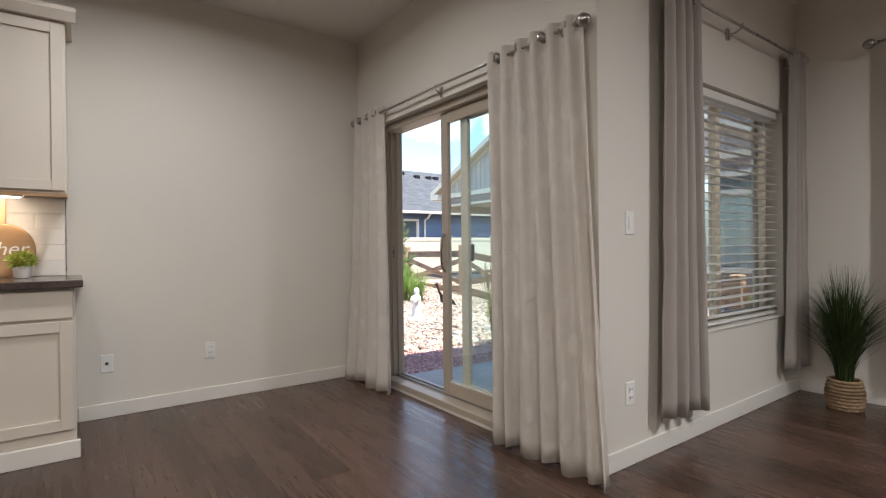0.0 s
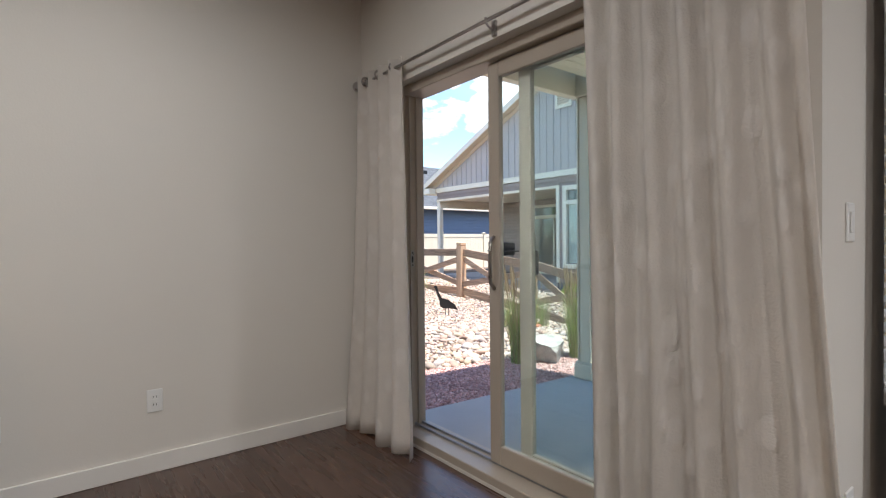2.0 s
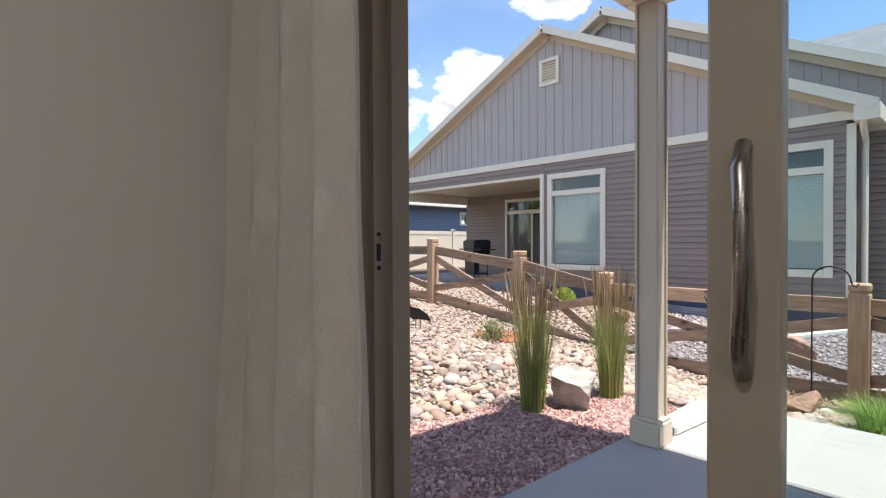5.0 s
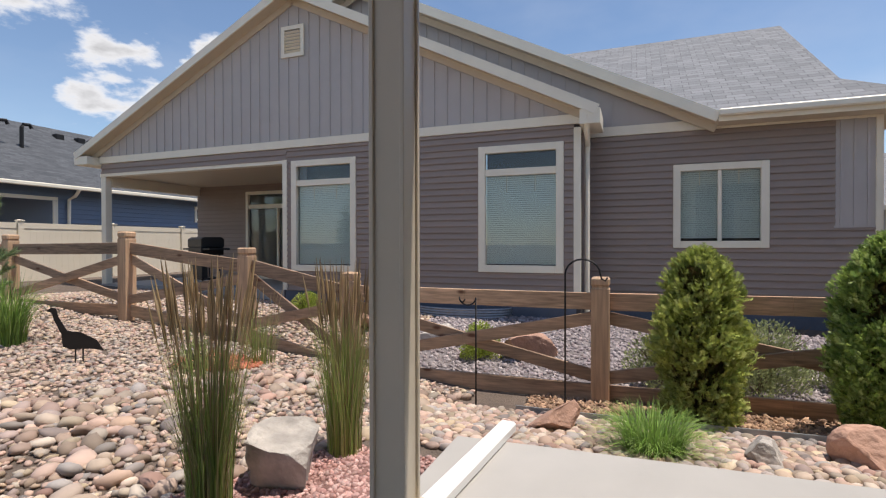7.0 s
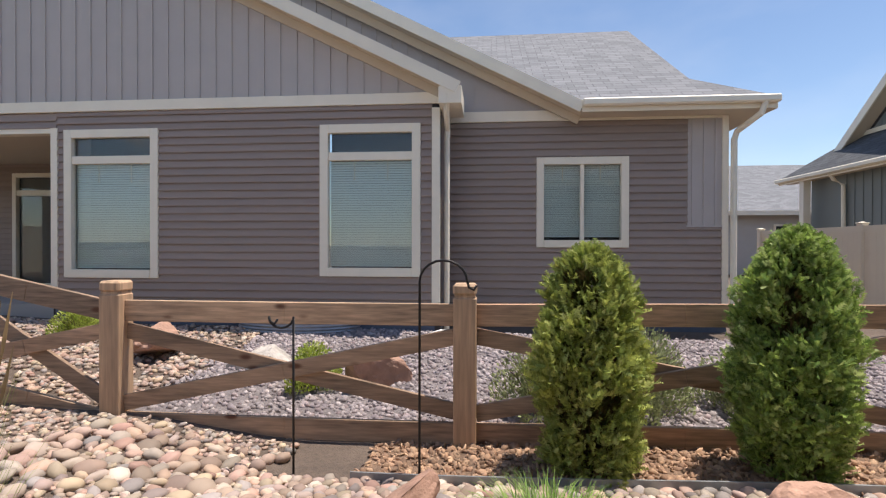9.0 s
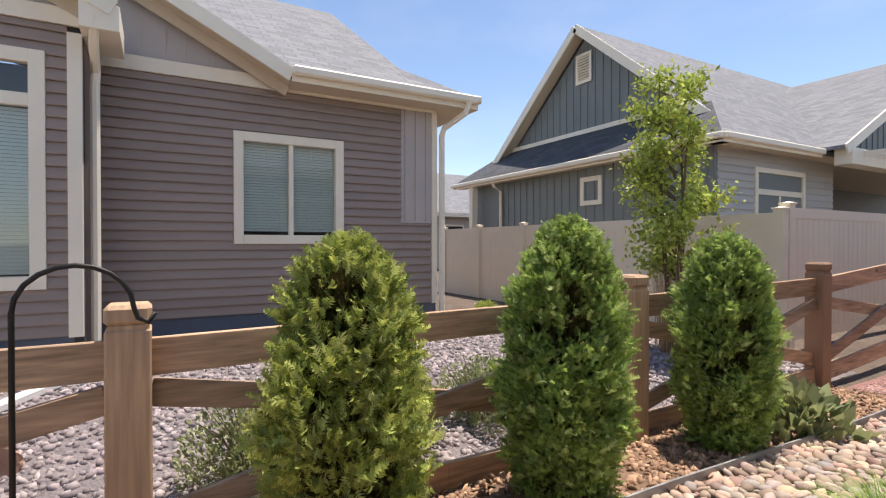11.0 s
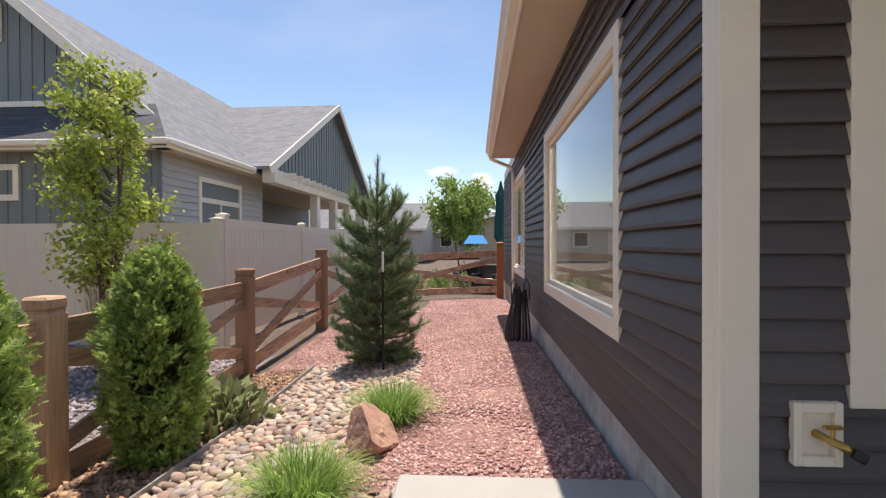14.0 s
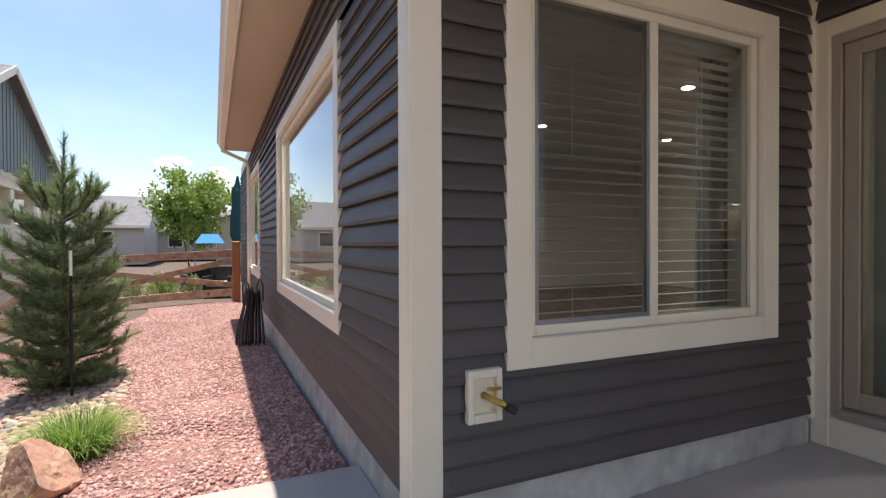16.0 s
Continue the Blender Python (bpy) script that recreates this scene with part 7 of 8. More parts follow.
# dried tall reeds behind the fence
t = thing("reed_grass", "tall dry tan reeds behind the fence", "grass", (9.9, -2.6, ground_z(9.9, -2.6)), group="reed grasses")
blades("foliage", 500, 0.45, 1.5, 0.25, 0.012, M["seed"], t, 77, 0.2, 4)

# ---- shrubs and trees ----


def sprays(name, C, O, size, mat, parent, seed, pairs=6, label="", droop=0.25):
    """Flat fans of scale leaves: C their bases, O the ways they point; each fan is one connected piece."""
    rng_ = np.random.default_rng(seed)
    n = len(C)
    A = O + rng_.normal(0, 0.5, (n, 3))
    A /= np.linalg.norm(A, axis=1)[:, None]
    B = np.cross(A, rng_.normal(0, 1, (n, 3)))
    B /= np.linalg.norm(B, axis=1)[:, None]
    K = np.cross(A, B)
    ln = size * rng_.uniform(0.65, 1.3, n)
    per = pairs + 1 + pairs * 4
    V = np.zeros((n, per, 3))
    for j in range(pairs + 1):
        f = j / pairs
        V[:, j] = C + A * (ln * f)[:, None] - K * (ln * droop * f * f)[:, None]
    F = []
    for j in range(pairs):
        f = (j + 0.3) / pairs
        reach = 0.46 * (1 - 0.55 * f) * (0.55 if j == 0 else 1)
        for q, sd in enumerate((-1, 1)):
            k = pairs + 1 + j * 4 + q * 2
            bump_ = rng_.uniform(0.7, 1.25, n) * ln * reach
            V[:, k] = V[:, j] + (B * sd * 0.42 + A * 0.42) * bump_[:, None] + K * (ln * rng_.normal(0, 0.03, n))[:, None]
            V[:, k + 1] = V[:, j] + (B * sd * 0.95 + A * 1.0) * bump_[:, None] + K * (ln * rng_.normal(0, 0.05, n))[:, None]
            F.append((j, k, k + 1, j + 1) if sd > 0 else (j + 1, k + 1, k, j))
    F = (np.arange(n)[:, None, None] * per + np.array(F)[None]).reshape(-1)
    me = bpy.data.meshes.new(name)
    me.vertices.add(n * per)
    me.vertices.foreach_set("co", V.reshape(-1).astype(np.float32))
    me.loops.add(len(F))
    me.loops.foreach_set("vertex_index", F.astype(np.int32))
    me.polygons.add(len(F) // 4)
    me.polygons.foreach_set("loop_start", np.arange(len(F) // 4, dtype=np.int32) * 4)
    me.update(calc_edges=True)
    me.materials.append(mat)
    ob = new(name, me)
    ob.parent = parent
    if label:
        ob["label"] = label
    return ob


def column_shrub(x, y, h, w, mat, label, seed, n=2600, taper=0.55, holes=0.2, size=0.12):
    """An arborvitae: trunk, rising stems, a dry inner crown coloured dark as shade, and outer sprays in lumpy tufts
    with gaps.
    """
    g = ground_z(x, y)
    s = thing("shrub", label, "shrub", (x, y, g), group="arborvitae shrubs")
    r_ = random.Random(seed)
    bm = bmesh.new()
    add_tube(bm, [(0, 0, -0.05), (0.01, 0.01, h * 0.4), (0, 0, h * 0.85)], [0.03, 0.022, 0.006], 7)
    part("trunk", bm, M["bark"], s)
    bm = bmesh.new()
    for k in range(40):
        z = h * r_.uniform(0.03, 0.62)
        a = r_.uniform(0, 6.28)
        ln = w * 0.36 * r_.uniform(0.5, 1)
        add_tube(bm, [(0, 0, z), (ln * 0.5 * math.cos(a), ln * 0.5 * math.sin(a), z + ln * 0.45), (ln * math.cos(a), ln * math.sin(a), z + ln * 1.2)], [0.009, 0.006, 0.002], 5, False)
    part("branching", bm, M["bark"], s)

    def radius(t):
        return w / 2 * min(1.0, 0.62 + 0.38 * (t / 0.38) ** 0.7) * (1 - taper * (max(0, t - 0.42) / 0.58) ** 1.5) * (1 if t < 0.8 else math.sqrt(max(0.02, 1 - ((t - 0.8) / 0.2) ** 2)))
    rng_ = np.random.default_rng(seed)
    C, O = [], []
    while len(C) < n:
        t, a = rng_.uniform(0.02, 1.0), rng_.uniform(0, 2 * np.pi)
        if rng_.random() > radius(t) / (w / 2) + 0.15:
            continue
        lump = noise.noise((math.cos(a) * 2.6 * w, math.sin(a) * 2.6 * w, t * h * 3.4 + seed))
        fine = noise.noise((math.cos(a) * 7 * w, math.sin(a) * 7 * w, t * h * 9 + seed))
        if lump + 0.8 * fine < -0.62 + holes * rng_.random():
            continue
        rad = radius(t) * (0.88 + 0.36 * lump + 0.30 * fine) * rng_.uniform(0.68, 1.10)
        C.append((rad * math.cos(a), rad * math.sin(a), t * h * 0.96))
        O.append((math.cos(a) * 0.8, math.sin(a) * 0.8, 0.55 + 0.7 * t))
    sprays("crown", np.array(C), np.array(O), size, M[mat], s, seed + 1, 5)

    def inner(g_, n_):
        t = g_.uniform(0.05, 0.86, n_)
        a = g_.uniform(0, 2 * np.pi, n_)
        q = np.array([radius(v) for v in t]) * 0.62 * np.sqrt(g_.random(n_))
        return np.stack([q * np.cos(a), q * np.sin(a), t * h], 1), np.stack([np.cos(a), np.sin(a), np.ones(n_)], 1)
    leaf_cloud("inner_crown", n, inner, 0.05, M["inner_leaf"], s, seed + 2, "dry brown inner foliage, coloured dark as shade in the gaps", up=0.5, ratio=0.35)
    return s


column_shrub(7.93, 2.75, 1.58, 0.72, "thuja_gold", "golden green arborvitae with gaps, by the fence", 61, 7800, 0.5, 0.75, 0.064)
column_shrub(7.93, 1.45, 1.68, 0.70, "thuja", "dense deep green arborvitae by the fence", 62, 15000, 0.5, 0.2, 0.056)
column_shrub(7.95, -0.13, 1.60, 0.66, "thuja", "green arborvitae with brown inner twigs by the fence", 63, 10500, 0.45, 0.4, 0.056)


def pine(x, y, h, w, seed, label, needles=26000, tiers=(0.03, 0.07, 0.12, 0.18, 0.24, 0.31, 0.38, 0.47, 0.56, 0.67)):
    """A young pine: clear whorls of upswept branches, needles along their outer ends, upright candles at the top."""
    g = ground_z(x, y)
    p = thing("pine_tree", label, "tree", (x, y, g), group="pines")
    r_ = np.random.default_rng(seed)
    bm = bmesh.new()
    add_tube(bm, [(0, 0, -0.05), (0.02, 0, h * 0.5), (0, 0, h * 0.98)], [0.042, 0.026, 0.006], 8)
    part("trunk", bm, M["bark"], p)
    bm = bmesh.new()
    A, B = [], []
    for t in tiers:
        k = r_.integers(7, 10)
        turn_ = r_.uniform(0, 6.28)
        for i in range(k):
            a = turn_ + 6.28 * i / k + r_.normal(0, 0.16)
            out_ = w / 2 * (1.0 - 0.62 * t ** 1.15) * (0.78 if t < 0.06 else 1.0) * r_.uniform(0.72, 1.1)
            rise = out_ * (0.22 + 0.9 * t) * r_.uniform(0.7, 1.25) + (0.32 * max(0.0, t - 0.5) * h)
            dirh = np.array([math.cos(a), math.sin(a), 0.0])
            up_ = np.array([0, 0, 1.0])
            b0 = up_ * (t * h + r_.normal(0, 0.018))
            b1 = b0 + dirh * out_ * 0.55 + up_ * rise * 0.28
            b2 = b0 + dirh * out_ * 0.88 + up_ * rise * 0.72
            b3 = b0 + dirh * out_ * 0.97 + up_ * (rise * 1.0 + 0.07)
            add_tube(bm, [b0, b1, b2, b3], [0.012, 0.009, 0.006, 0.003], 5, False)
            A += [b0 + (b1 - b0) * 0.35, b1, b2]
            B += [b1, b2, b3]
            for j in range(9):
                f = r_.uniform(0.2, 1.0)
                c0 = b0 + (b2 - b0) * f
                a2 = a + r_.choice((-1, 1)) * r_.uniform(0.4, 1.0)
                l2 = (out_ * 0.30 + 0.04) * r_.uniform(0.6, 1.15)
                A.append(c0)
                B.append(c0 + np.array([math.cos(a2) * l2, math.sin(a2) * l2, l2 * (0.35 + 0.9 * t)]))
    for a, e, q in ((0.0, 1.0, 0.0), (0.6, 0.90, 0.10), (2.4, 0.86, 0.13), (4.3, 0.92, 0.12), (5.4, 0.83, 0.16)):
        A.append(np.array([0.4 * q * math.cos(a), 0.4 * q * math.sin(a), h * 0.70]))
        B.append(np.array([q * math.cos(a), q * math.sin(a), h * e]))
    part("branching", bm, M["bark"], p)
    A, B = np.array(A), np.array(B)
    ln = np.linalg.norm(B - A, axis=1)
    i = r_.choice(len(A), needles, p=ln / ln.sum())
    f = r_.uniform(0, 1.0, needles)[:, None]
    P_ = A[i] + (B[i] - A[i]) * f
    d = (B[i] - A[i]) / ln[i][:, None]
    d = d * 1.05 + r_.normal(0, 0.52, (needles, 3)) + np.array([0, 0, 0.12])
    d /= np.linalg.norm(d, axis=1)[:, None]
    s = np.cross(d, r_.normal(0, 1, (needles, 3)))
    s /= np.linalg.norm(s, axis=1)[:, None]
    L_ = r_.uniform(0.06, 0.115, needles)[:, None]
    V = np.stack([P_ - s * 0.003, P_ + s * 0.003, P_ + d * L_], 1).reshape(-1, 3)
    quad_mesh("foliage", V, M["needle"], p, k=3)
    return p


pine(6.78, -2.5, 2.46, 1.16, 71, "young dark green pine tied to a stake", 90000)
STK = thing("tree_stake", "slim green and white tree stake beside the pine", "stake", (6.62, -1.95, ground_z(6.62, -1.95)))
bm = bmesh.new()
add_tube(bm, [(0, 0, -0.1), (0, 0, 1.1)], 0.014, 6)
part("pole", bm, M["iron"], STK)
bm = bmesh.new()
add_tube(bm, [(0, 0, 1.1), (0, 0, 1.32)], 0.014, 6)
part("tip", bm, M["white_plastic"], STK)
pine(6.70, 11.5, 2.5, 1.55, 72, "bushy mugo pine in the gravel garden", 110000)


def leafy_tree(x, y, h, w, seed, mat, label, base=0.25, n=5200, leaf=0.085, stems=3, shape="column"):
    g = ground_z(x, y)
    t = thing("tree", label, "tree", (x, y, g), group="leafy trees")
    r_ = np.random.default_rng(seed)
    bm = bmesh.new()
    tips = []
    for s in range(stems):
        a = 6.28 * s / stems + 0.5
        lean = w * 0.12
        pts = [(0.02 * math.cos(a), 0.02 * math.sin(a), -0.05), (lean * math.cos(a), lean * math.sin(a), h * 0.45), (lean * 1.3 * math.cos(a + 0.4), lean * 1.3 * math.sin(a + 0.4), h * (0.98 if s == 0 else 0.8))]
        add_tube(bm, pts, [0.04, 0.025, 0.005], 7)
    part("trunk", bm, M["bark"], t)
    bm = bmesh.new()
    for k in range(46):
        f = r_.uniform(base, 0.97)
        a = r_.uniform(0, 6.28)
        if shape == "column":
            ln = w / 2 * (1 - abs(f - 0.5) * 0.9) * r_.uniform(0.5, 1.05)
        else:
            ln = w / 2 * math.sqrt(max(0.05, 1 - ((f - 0.62) / 0.40) ** 2)) * r_.uniform(0.6, 1.05)
        b1 = (ln * math.cos(a), ln * math.sin(a), h * f + ln * 0.5)
        add_tube(bm, [(0, 0, h * f - ln * 0.15), (b1[0] * 0.5, b1[1] * 0.5, h * f + ln * 0.2), b1], [0.012, 0.008, 0.002], 5, False)
        tips.append(((0, 0, h * f), b1))
    part("branching", bm, M["bark"], t)
    A, B = np.array([p[0] for p in tips]), np.array([p[1] for p in tips])

    def place(rng_, n_):
        i = rng_.integers(0, len(A), n_)
        f = rng_.uniform(0.35, 1.1, n_)[:, None]
        P_ = A[i] + (B[i] - A[i]) * f + rng_.normal(0, w * 0.055, (n_, 3))
        return P_, rng_.normal(0, 1, (n_, 3))
    leaf_cloud("crown", n, place, leaf, M[mat], t, seed + 1, up=0.1, ratio=0.6)
    return t


leafy_tree(10.0, -2.4, 3.75, 1.35, 81, "leaf", "slender young yellow-green tree behind the fence", 0.26, 7500, 0.068)
leafy_tree(6.3, -20.5, 4.3, 3.3, 83, "leaf_dark", "round green street tree beyond the gate", 0.3, 6000, 0.19, 1, "round")
leafy_tree(8.85, 16.7, 2.8, 1.6, 84, "leaf_dark", "small green tree behind the fence", 0.3, 3500, 0.10, 2, "round")
leafy_tree(20.0, -24.0, 4.6, 3.0, 85, "leaf_dark", "green tree far behind the houses", 0.4, 4000, 0.18, 1, "round")


def low_bush(x, y, r, h, mat, label, seed, n=4200, leaf=0.035):
    b = thing("low_shrub", label, "shrub", (x, y, ground_z(x, y)), group="low shrubs")
    r_ = random.Random(seed)
    bm = bmesh.new()
    for k in range(16):
        a, q = r_.uniform(0, 6.28), r * r_.uniform(0.3, 1)
        add_tube(bm, [(0, 0, 0), (q * 0.5 * math.cos(a), q * 0.5 * math.sin(a), h * 0.6), (q * math.cos(a), q * math.sin(a), h * r_.uniform(0.7, 1.1))], [0.006, 0.004, 0.0015], 4, False)
    part("branching", bm, M["bark"], b)

    def place(rng_, n_):
        u = rng_.uniform(0, 1, n_)
        a = rng_.uniform(0, 2 * np.pi, n_)
        q = r * np.sqrt(u) * (0.75 + 0.35 * np.sin(a * 3 + seed))
        z = h * rng_.uniform(0.1, 1.05, n_) * np.sqrt(np.clip(1.1 - u, 0, 1))
        return np.stack([q * np.cos(a), q * np.sin(a), z], 1), np.stack([np.cos(a), np.sin(a), np.ones(n_)], 1)
    leaf_cloud("foliage", n, place, leaf, M[mat], b, seed, ratio=0.5)
    return b


low_bush(9.3, 2.6, 0.45, 0.55, "sage", "loose grey-green shrub behind the fence", 91)
low_bush(9.6, 1.9, 0.55, 0.60, "sage", "loose grey-green shrub behind the fence", 92)
low_bush(9.2, 1.2, 0.40, 0.50, "sage", "loose grey-green shrub behind the fence", 93)
low_bush(8.95, 3.0, 0.42, 0.62, "sage", "pale grey-green shrub close behind the fence", 99)
low_bush(9.0, 2.1, 0.42, 0.62, "sage", "pale grey-green shrub close behind the fence", 100)
low_bush(9.4, 5.2, 0.28, 0.45, "leaf", "small leafy green shrub behind the fence", 94)
low_bush(12.2, -0.9, 0.3, 0.4, "leaf", "small yellow-green shrub at the house corner", 95)
low_bush(10.4, 8.6, 0.3, 0.4, "leaf", "small leafy green shrub by the porch", 96)
low_bush(7.0, 7.5, 0.25, 0.3, "sage", "small grey-green shrub in the gravel", 97, 900)
low_bush(7.75, -0.75, 0.30, 0.30, "sage", "broad-leaved grey weed at the foot of the fence", 98, 260, 0.16)

# ---- garden things ----


def crook(x, y, h, reach, label, seed):
    """A shepherd's crook for hanging baskets."""
    c = thing("shepherd_hook", label, "garden hook", (x, y, ground_z(x, y)), group="shepherd hooks")
    c.rotation_euler.z = radians(-90)
    bm = bmesh.new()
    pts = [(0, 0, -0.1), (0, 0, h - reach * 0.45)]
    for k in range(1, 11):
        a = math.pi * (1 - k / 10)
        pts.append((reach / 2 + reach / 2 * math.cos(a), 0, h - reach * 0.45 + reach * 0.45 * math.sin(a)))
    pts += [(reach + 0.012, 0, h - reach * 0.45 - 0.035), (reach + 0.04, 0, h - reach * 0.45 - 0.05), (reach + 0.06, 0, h - reach * 0.45 - 0.02)]
    add_tube(bm, pts, 0.008, 7)
    part("rod", bm, M["iron"], c, smooth=True)
    return c


crook(7.62, 3.86, 1.42, 0.30, "tall black iron shepherd's hook by the fence", 1)
crook(7.72, 4.72, 0.98, -0.17, "short black iron shepherd's hook by the fence", 2)

BIRD = thing("garden_bird", "flat black metal crane silhouette standing in the gravel", "garden ornament", (6.56, 8.65, ground_z(6.56, 8.65)))
bm = bmesh.new()
outline = [(-0.10, 0.10), (-0.11, 0.20), (-0.15, 0.30), (-0.17, 0.37), (-0.20, 0.385), (-0.17, 0.41), (-0.14, 0.40), (-0.125, 0.33), (-0.07, 0.22), (0.02, 0.20), (0.12, 0.13), (0.17, 0.04), (0.10, 0.06), (0.02, 0.07), (-0.05, 0.07)]
f0 = [bm.verts.new((x, -0.004, z + 0.05)) for x, z in outline]
f1 = [bm.verts.new((x, 0.004, z + 0.05)) for x, z in outline]
bm.faces.new(f0)
bm.faces.new(f1[::-1])
for i in range(len(outline)):
    j = (i + 1) % len(outline)
    bm.faces.new((f0[i], f0[j], f1[j], f1[i]))
bmesh.ops.rotate(bm, verts=bm.verts, matrix=Euler((0, 0, radians(-38))).to_matrix())
BIRD.scale = (1.3, 1.3, 1.3)
part("body", bm, M["iron"], BIRD)
for s in (-0.02, 0.03):
    bm = bmesh.new()
    add_tube(bm, [(s * 0.79, s * -0.6, 0.13), (s * 0.79, s * -0.6, -0.05)], 0.006, 6)
    part("leg", bm, M["iron"], BIRD)

bm = bmesh.new()
add_lathe(bm, [(0.19, 0.0), (0.185, 0.05), (0.12, 0.085), (0.10, 0.12), (0.095, 0.25), (0.085, 0.36), (0.088, 0.43), (0.06, 0.475), (0.045, 0.49), (0.056, 0.53), (0.055, 0.57), (0.03, 0.605), (0.005, 0.61)], 28)
for v in bm.verts:
    a_ = math.atan2(v.co.y, v.co.x)
    f_ = 1 + (0.07 * math.sin(a_ * 7 + v.co.z * 3) if 0.1 < v.co.z < 0.4 else 0.05 * math.sin(a_ * 3 + 1))
    v.co.x, v.co.y = v.co.x * f_ * 0.85, v.co.y * f_
for s in (-1, 1):
    add_tube(bm, [(-0.02, s * 0.075, 0.44), (-0.075, s * 0.07, 0.34), (-0.105, s * 0.015, 0.40)], [0.034, 0.032, 0.022], 8)
ob = part("garden_statue", bm, M["statue"], smooth=True)
ob.location = (5.25, 7.80, ground_z(5.25, 7.8))
tagged(ob, "white weathered stone garden statue on a round base", "statue")

bm = bmesh.new()
add_bar(bm, (4.53, 7.57, ground_z(4.5, 7.6) + 0.07), (4.20, 10.6, ground_z(4.2, 10.6) + 0.10), 0.055, 0.04, 0.010)
tagged(part("drain_pipe", bm, M["white_plastic"]), "white square drain pipe lying on the gravel", "drain pipe")
EXT = thing("downspout_extension", "white downspout extension lying on the slab by the post", "downspout", (0, 0, 0))
bm = bmesh.new()
add_bar(bm, (5.04, 4.13, SLAB - 0.019), (6.20, 4.03, SLAB - 0.019), 0.105, 0.07, 0.014)
part("channel", bm, M["white_plastic"], EXT)
bm = bmesh.new()
add_bar(bm, (4.97, 4.135, SLAB - 0.019), (5.039, 4.13, SLAB - 0.019), 0.085, 0.055, 0.01)
part("end_boot", bm, M["black"], EXT, "black rubber end")

# corrugated window well and drain channel by the neighbour's wall
WELL = thing("window_well", "galvanised corrugated window well against the house", "window well", (11.69, 6.2, ground_z(11.6, 6.2)))
bm = bmesh.new()
n = 22
rows = []
for k in range(9):
    rr = 0.62 + 0.012 * (k % 2)
    rows.append([bm.verts.new((-rr * math.sin(math.pi * i / n) * 0.8, 0.9 * rr / 0.62 * math.cos(math.pi * i / n), -0.02 + k * 0.022)) for i in range(n + 1)])
for r0, r1 in zip(rows, rows[1:]):
    for i in range(n):
        bm.faces.new((r0[i], r0[i + 1], r1[i + 1], r1[i]))
ob = part("wall", bm, M["grey_metal"], WELL, smooth=False)
sol = ob.modifiers.new("thick", "SOLIDIFY")
sol.thickness = 0.006
bm = bmesh.new()
add_bar(bm, (11.5, 4.05, ground_z(11.5, 4.05) + 0.05), (10.3, 4.9, ground_z(10.3, 4.9) + 0.05), 0.10, 0.07, 0.012)
tagged(part("drain_pipe", bm, M["white_plastic"]), "white downspout extension on the grey gravel", "drain pipe")


# barbecue on the neighbour's porch
def barbecue():
    b = thing("barbecue", "black gas barbecue on the neighbour's porch", "barbecue", (12.3, 12.9, -0.02))
    b.rotation_euler.z = radians(70)
    box_part("cabinet", (-0.32, 0.10, 0.18, 0.32, 0.24, 0.72), M["black"], b, 0.01)
    box_part("shelf", (-0.32, -0.24, 0.14, 0.32, 0.24, 0.175), M["black"], b, 0.005)
    box_part("firebox", (-0.36, -0.27, 0.72, 0.36, 0.27, 0.90), M["black"], b, 0.02)
    bm = bmesh.new()
    rows = []
    for x in (-0.36, 0.36):
        rows.append([bm.verts.new((x, 0.27 * max(-1, min(1, 1.25 * math.cos(math.pi * k / 10))), 0.90 + 0.24 * min(1, 1.35 * math.sin(math.pi * k / 10)))) for k in range(11)])
    for i in range(10):
        bm.faces.new((rows[0][i], rows[0][i + 1], rows[1][i + 1], rows[1][i]))
    bm.faces.new(rows[0])
    bm.faces.new(rows[1][::-1])
    part("lid", bm, M["black"], b)
    bm = bmesh.new()
    add_tube(bm, [(-0.25, -0.30, 1.0), (0.25, -0.30, 1.0)], 0.014, 8)
    part("handle", bm, M["nickel"], b)
    for s in (-1, 1):
        box_part("side_shelf", (s * 0.36, -0.24, 0.84, s * 0.72, 0.24, 0.88), M["black"], b, 0.006)
    for x in (-0.28, 0.28):
        for y in (-0.2, 0.2):
            bm = bmesh.new()
            add_tube(bm, [(x, y, 0), (x, y, 0.715)], 0.018, 6)
            part("leg", bm, M["black"], b)


barbecue()


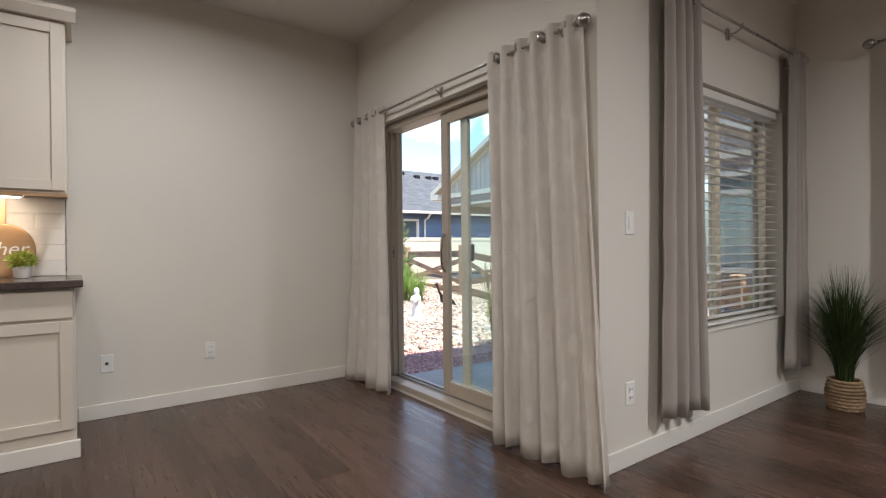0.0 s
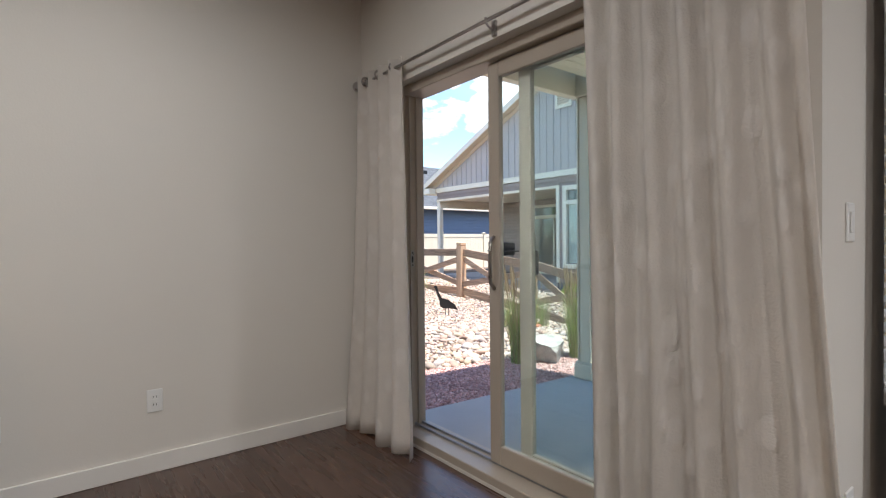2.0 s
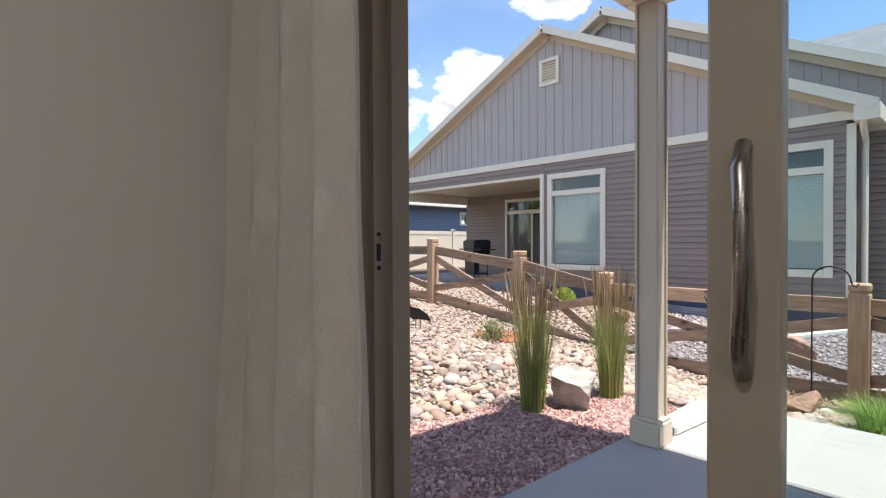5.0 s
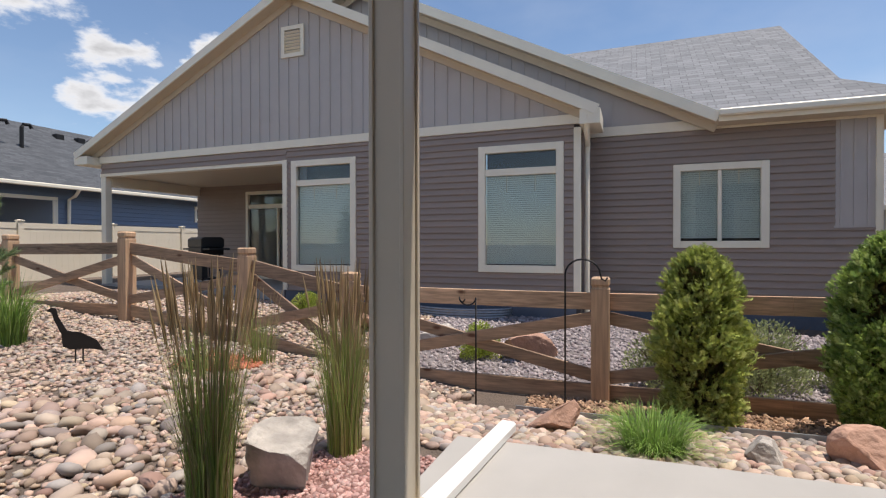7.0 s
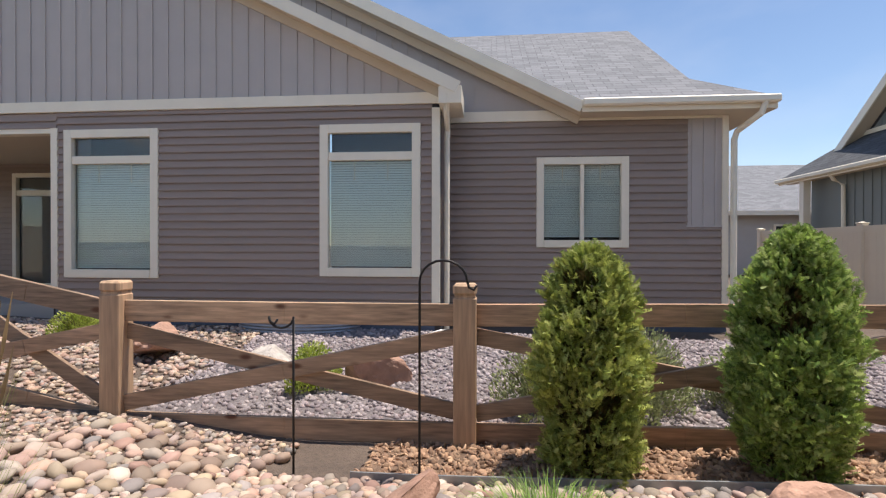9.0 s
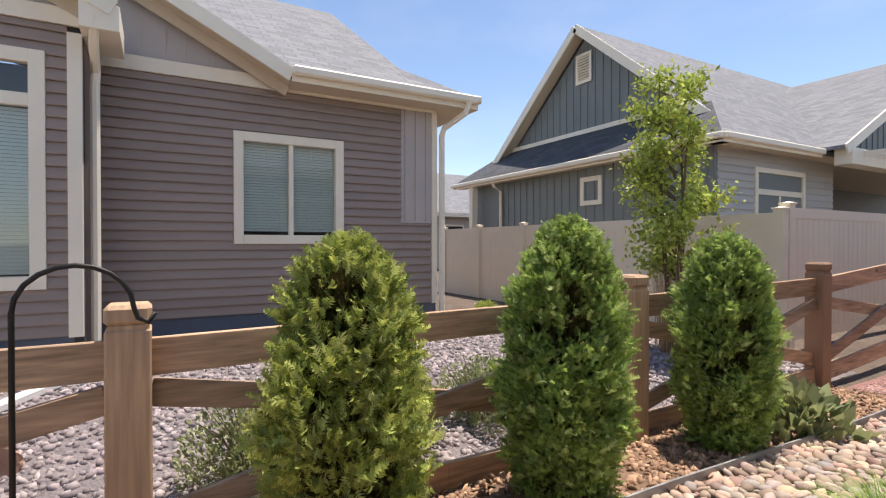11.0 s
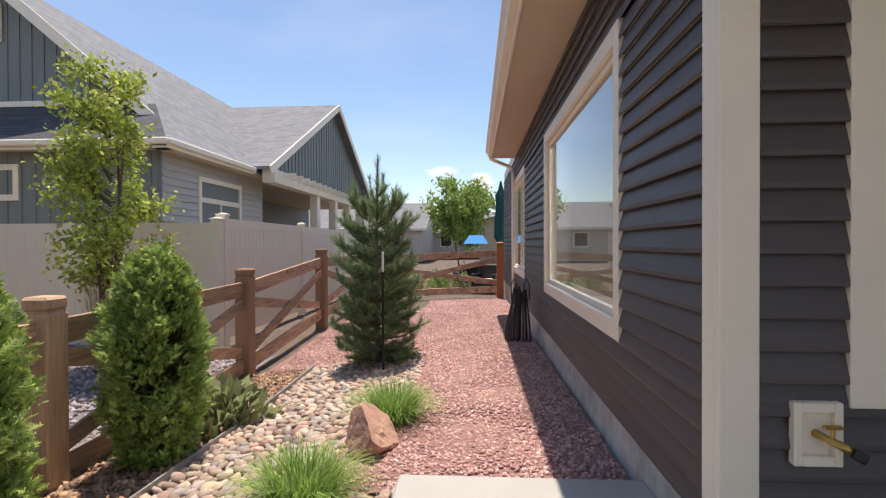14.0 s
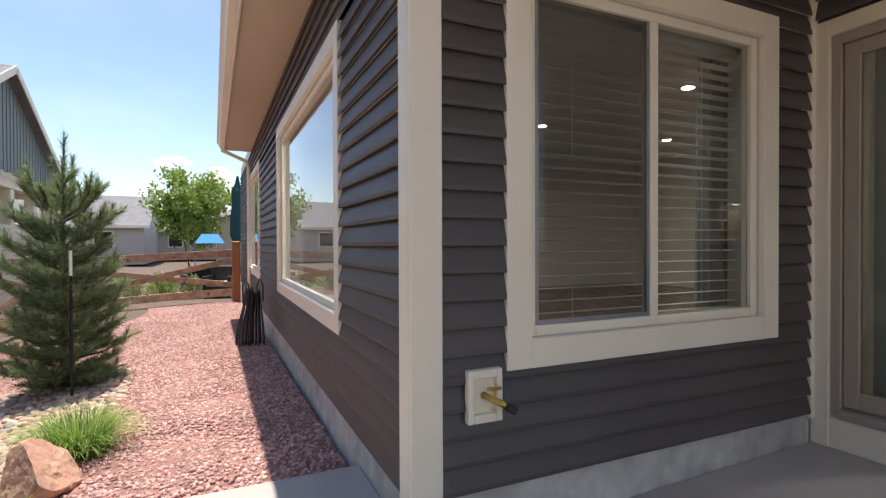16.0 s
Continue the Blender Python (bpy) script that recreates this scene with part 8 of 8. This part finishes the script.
# garden tap in its box
def tap():
    t = thing("garden_tap", "brass hose tap in a cream mounting block", "tap", (4.53, Y_OUT + 0.02, 0.345))
    v = M["white_trim"]
    for c in ((-0.076, 0.0, -0.103, -0.05, 0.035, 0.103), (0.05, 0.0, -0.103, 0.076, 0.035, 0.103), (-0.05, 0.0, 0.07, 0.05, 0.035, 0.103), (-0.05, 0.0, -0.103, 0.05, 0.035, -0.07)):
        box_part("block_frame", c, v, t, 0.004)
    box_part("block_back", (-0.05, 0.0, -0.07, 0.05, 0.012, 0.07), v, t)
    bm = bmesh.new()
    add_tube(bm, [(0, 0.012, 0.0), (-0.008, 0.05, -0.003), (-0.035, 0.085, -0.015), (-0.055, 0.10, -0.028)], [0.014, 0.012, 0.014, 0.013], 10)
    part("spout", bm, M["brass"], t, "brass spout", True)
    bm = bmesh.new()
    add_tube(bm, [(-0.055, 0.10, -0.028), (-0.085, 0.115, -0.045)], [0.017, 0.017], 10)
    part("hose_fitting", bm, M["black"], t, "black hose fitting")
    bm = bmesh.new()
    add_tube(bm, [(-0.02, 0.065, 0.0), (-0.02, 0.065, 0.03)], 0.006, 8)
    add_box(bm, -0.05, 0.055, 0.03, 0.01, 0.075, 0.042, 0.004)
    part("handle", bm, M["brass"], t, "yellow tap handle")


tap()


# bundle of dark folded garden hoops leaning on the siding
def bundle():
    b = thing("hose_bundle", "bundle of dark looped garden hose hung on the siding", "garden hose", (4.87, -3.35, ground_z(4.9, -3.35)))
    b.scale = (0.8, 0.8, 0.9)
    r_ = random.Random(2)
    for k in range(26):
        bm = bmesh.new()
        q = (k + r_.uniform(-0.3, 0.3)) / 25
        x1, y1, top = 0.05 + 0.40 * q, r_.uniform(-0.16, 0.16), r_.uniform(0.60, 0.78)
        xt = 0.10 + 0.22 * q
        add_tube(bm, [(x1, y1 * 1.25, 0.01), (x1, y1 * 1.35, 0.10), (x1 * 0.6 + xt * 0.4, y1, 0.36), (xt, y1 * 0.6, top), (xt, y1 * 0.5, top + 0.05), (xt + 0.03, y1 * 0.4, top - 0.06)], 0.011, 6)
        part("coil", bm, M["hose"], b, smooth=True)
    for q in (0.10, 0.31):
        bm = bmesh.new()
        add_tube(bm, [(q - 0.04, 0.02, 0.62), (q - 0.045, 0.02, 0.84), (q, 0.0, 0.94), (q + 0.045, 0.0, 0.84), (q + 0.04, 0.02, 0.62)], 0.012, 6)
        part("loop", bm, M["hose"], b, smooth=True)


bundle()

# closed parasol and things beyond the gate
PAR = thing("parasol", "closed teal parasol beyond the gate", "parasol", (4.85, -12.0, ground_z(4.8, -12)))
bm = bmesh.new()
add_tube(bm, [(0, 0, 0), (0, 0, 3.25)], 0.022, 8)
part("pole", bm, M["iron"], PAR)
bm = bmesh.new()
n = 24
prof = [(0.10, 1.5), (0.17, 1.7), (0.16, 2.2), (0.12, 2.6), (0.14, 2.95), (0.06, 3.15), (0.02, 3.38)]
rows = [[bm.verts.new((r * (1 + 0.22 * math.cos(k * 2 * math.pi * 8 / n)) * math.cos(2 * math.pi * k / n), r * (1 + 0.22 * math.cos(k * 2 * math.pi * 8 / n)) * math.sin(2 * math.pi * k / n), z)) for k in range(n)] for r, z in prof]
for r0, r1 in zip(rows, rows[1:]):
    for k in range(n):
        bm.faces.new((r0[k], r0[(k + 1) % n], r1[(k + 1) % n], r1[k]))
bm.faces.new(rows[-1])
part("canopy", bm, M["teal_cloth"], PAR)
AWN = thing("shade_sail", "bright blue shade canopy beyond the gate", "canopy", (5.6, -17.0, -0.5))
bm = bmesh.new()
vs = [bm.verts.new(p) for p in ((-0.9, -0.8, 1.75), (0.9, -0.8, 1.75), (0.9, 0.8, 1.75), (-0.9, 0.8, 1.75), (-0.5, 0, 2.15), (0.5, 0, 2.15))]
for f in ((0, 1, 5, 4), (2, 3, 4, 5), (1, 2, 5), (3, 0, 4)):
    bm.faces.new([vs[i] for i in f])
AWN.scale = (0.55, 0.55, 0.85)
part("cloth", bm, M["blue_cloth"], AWN)
for x in (-0.88, 0.88):
    for y in (-0.78, 0.78):
        bm = bmesh.new()
        add_tube(bm, [(x, y, 0), (x, y, 1.75)], 0.02, 6)
        part("pole", bm, M["grey_metal"], AWN)
for i, (x, y) in enumerate(((6.0, -11.6), (6.7, -12.4), (7.4, -11.8), (5.6, -13.2), (7.0, -14.4), (8.0, -15.0), (6.2, -15.2), (8.6, -13.0))):
    low_bush(x, y, 0.4, 0.6, "leaf_dark" if i % 2 else "sage", "leafy green shrub beyond the gate", 120 + i, 1200, 0.06)


# outdoor seats beyond the gate
def outdoor_seat(x, y, turn):
    s = thing("outdoor_armchair", "dark wicker outdoor armchair with pale cushions", "chair", (x, y, ground_z(x, y)), group="outdoor armchairs")
    s.rotation_euler.z = radians(turn)
    box_part("base", (-0.36, -0.36, 0.08, 0.36, 0.36, 0.32), M["black"], s, 0.02)
    box_part("backrest", (-0.36, 0.26, 0.32, 0.36, 0.36, 0.85), M["black"], s, 0.02)
    for q in (-1, 1):
        box_part("armrest", (min(q * 0.28, q * 0.36), -0.36, 0.32, max(q * 0.28, q * 0.36), 0.25, 0.60), M["black"], s, 0.02)
    box_part("seat_cushion", (-0.27, -0.34, 0.322, 0.27, 0.24, 0.44), M["vinyl_fence"], s, 0.03)
    for a_ in (-0.3, 0.3):
        for b_ in (-0.3, 0.3):
            box_part("leg", (a_ - 0.03, b_ - 0.03, 0.0, a_ + 0.03, b_ + 0.03, 0.08), M["black"], s)


outdoor_seat(5.3, -11.5, 160)
outdoor_seat(5.9, -12.6, 20)
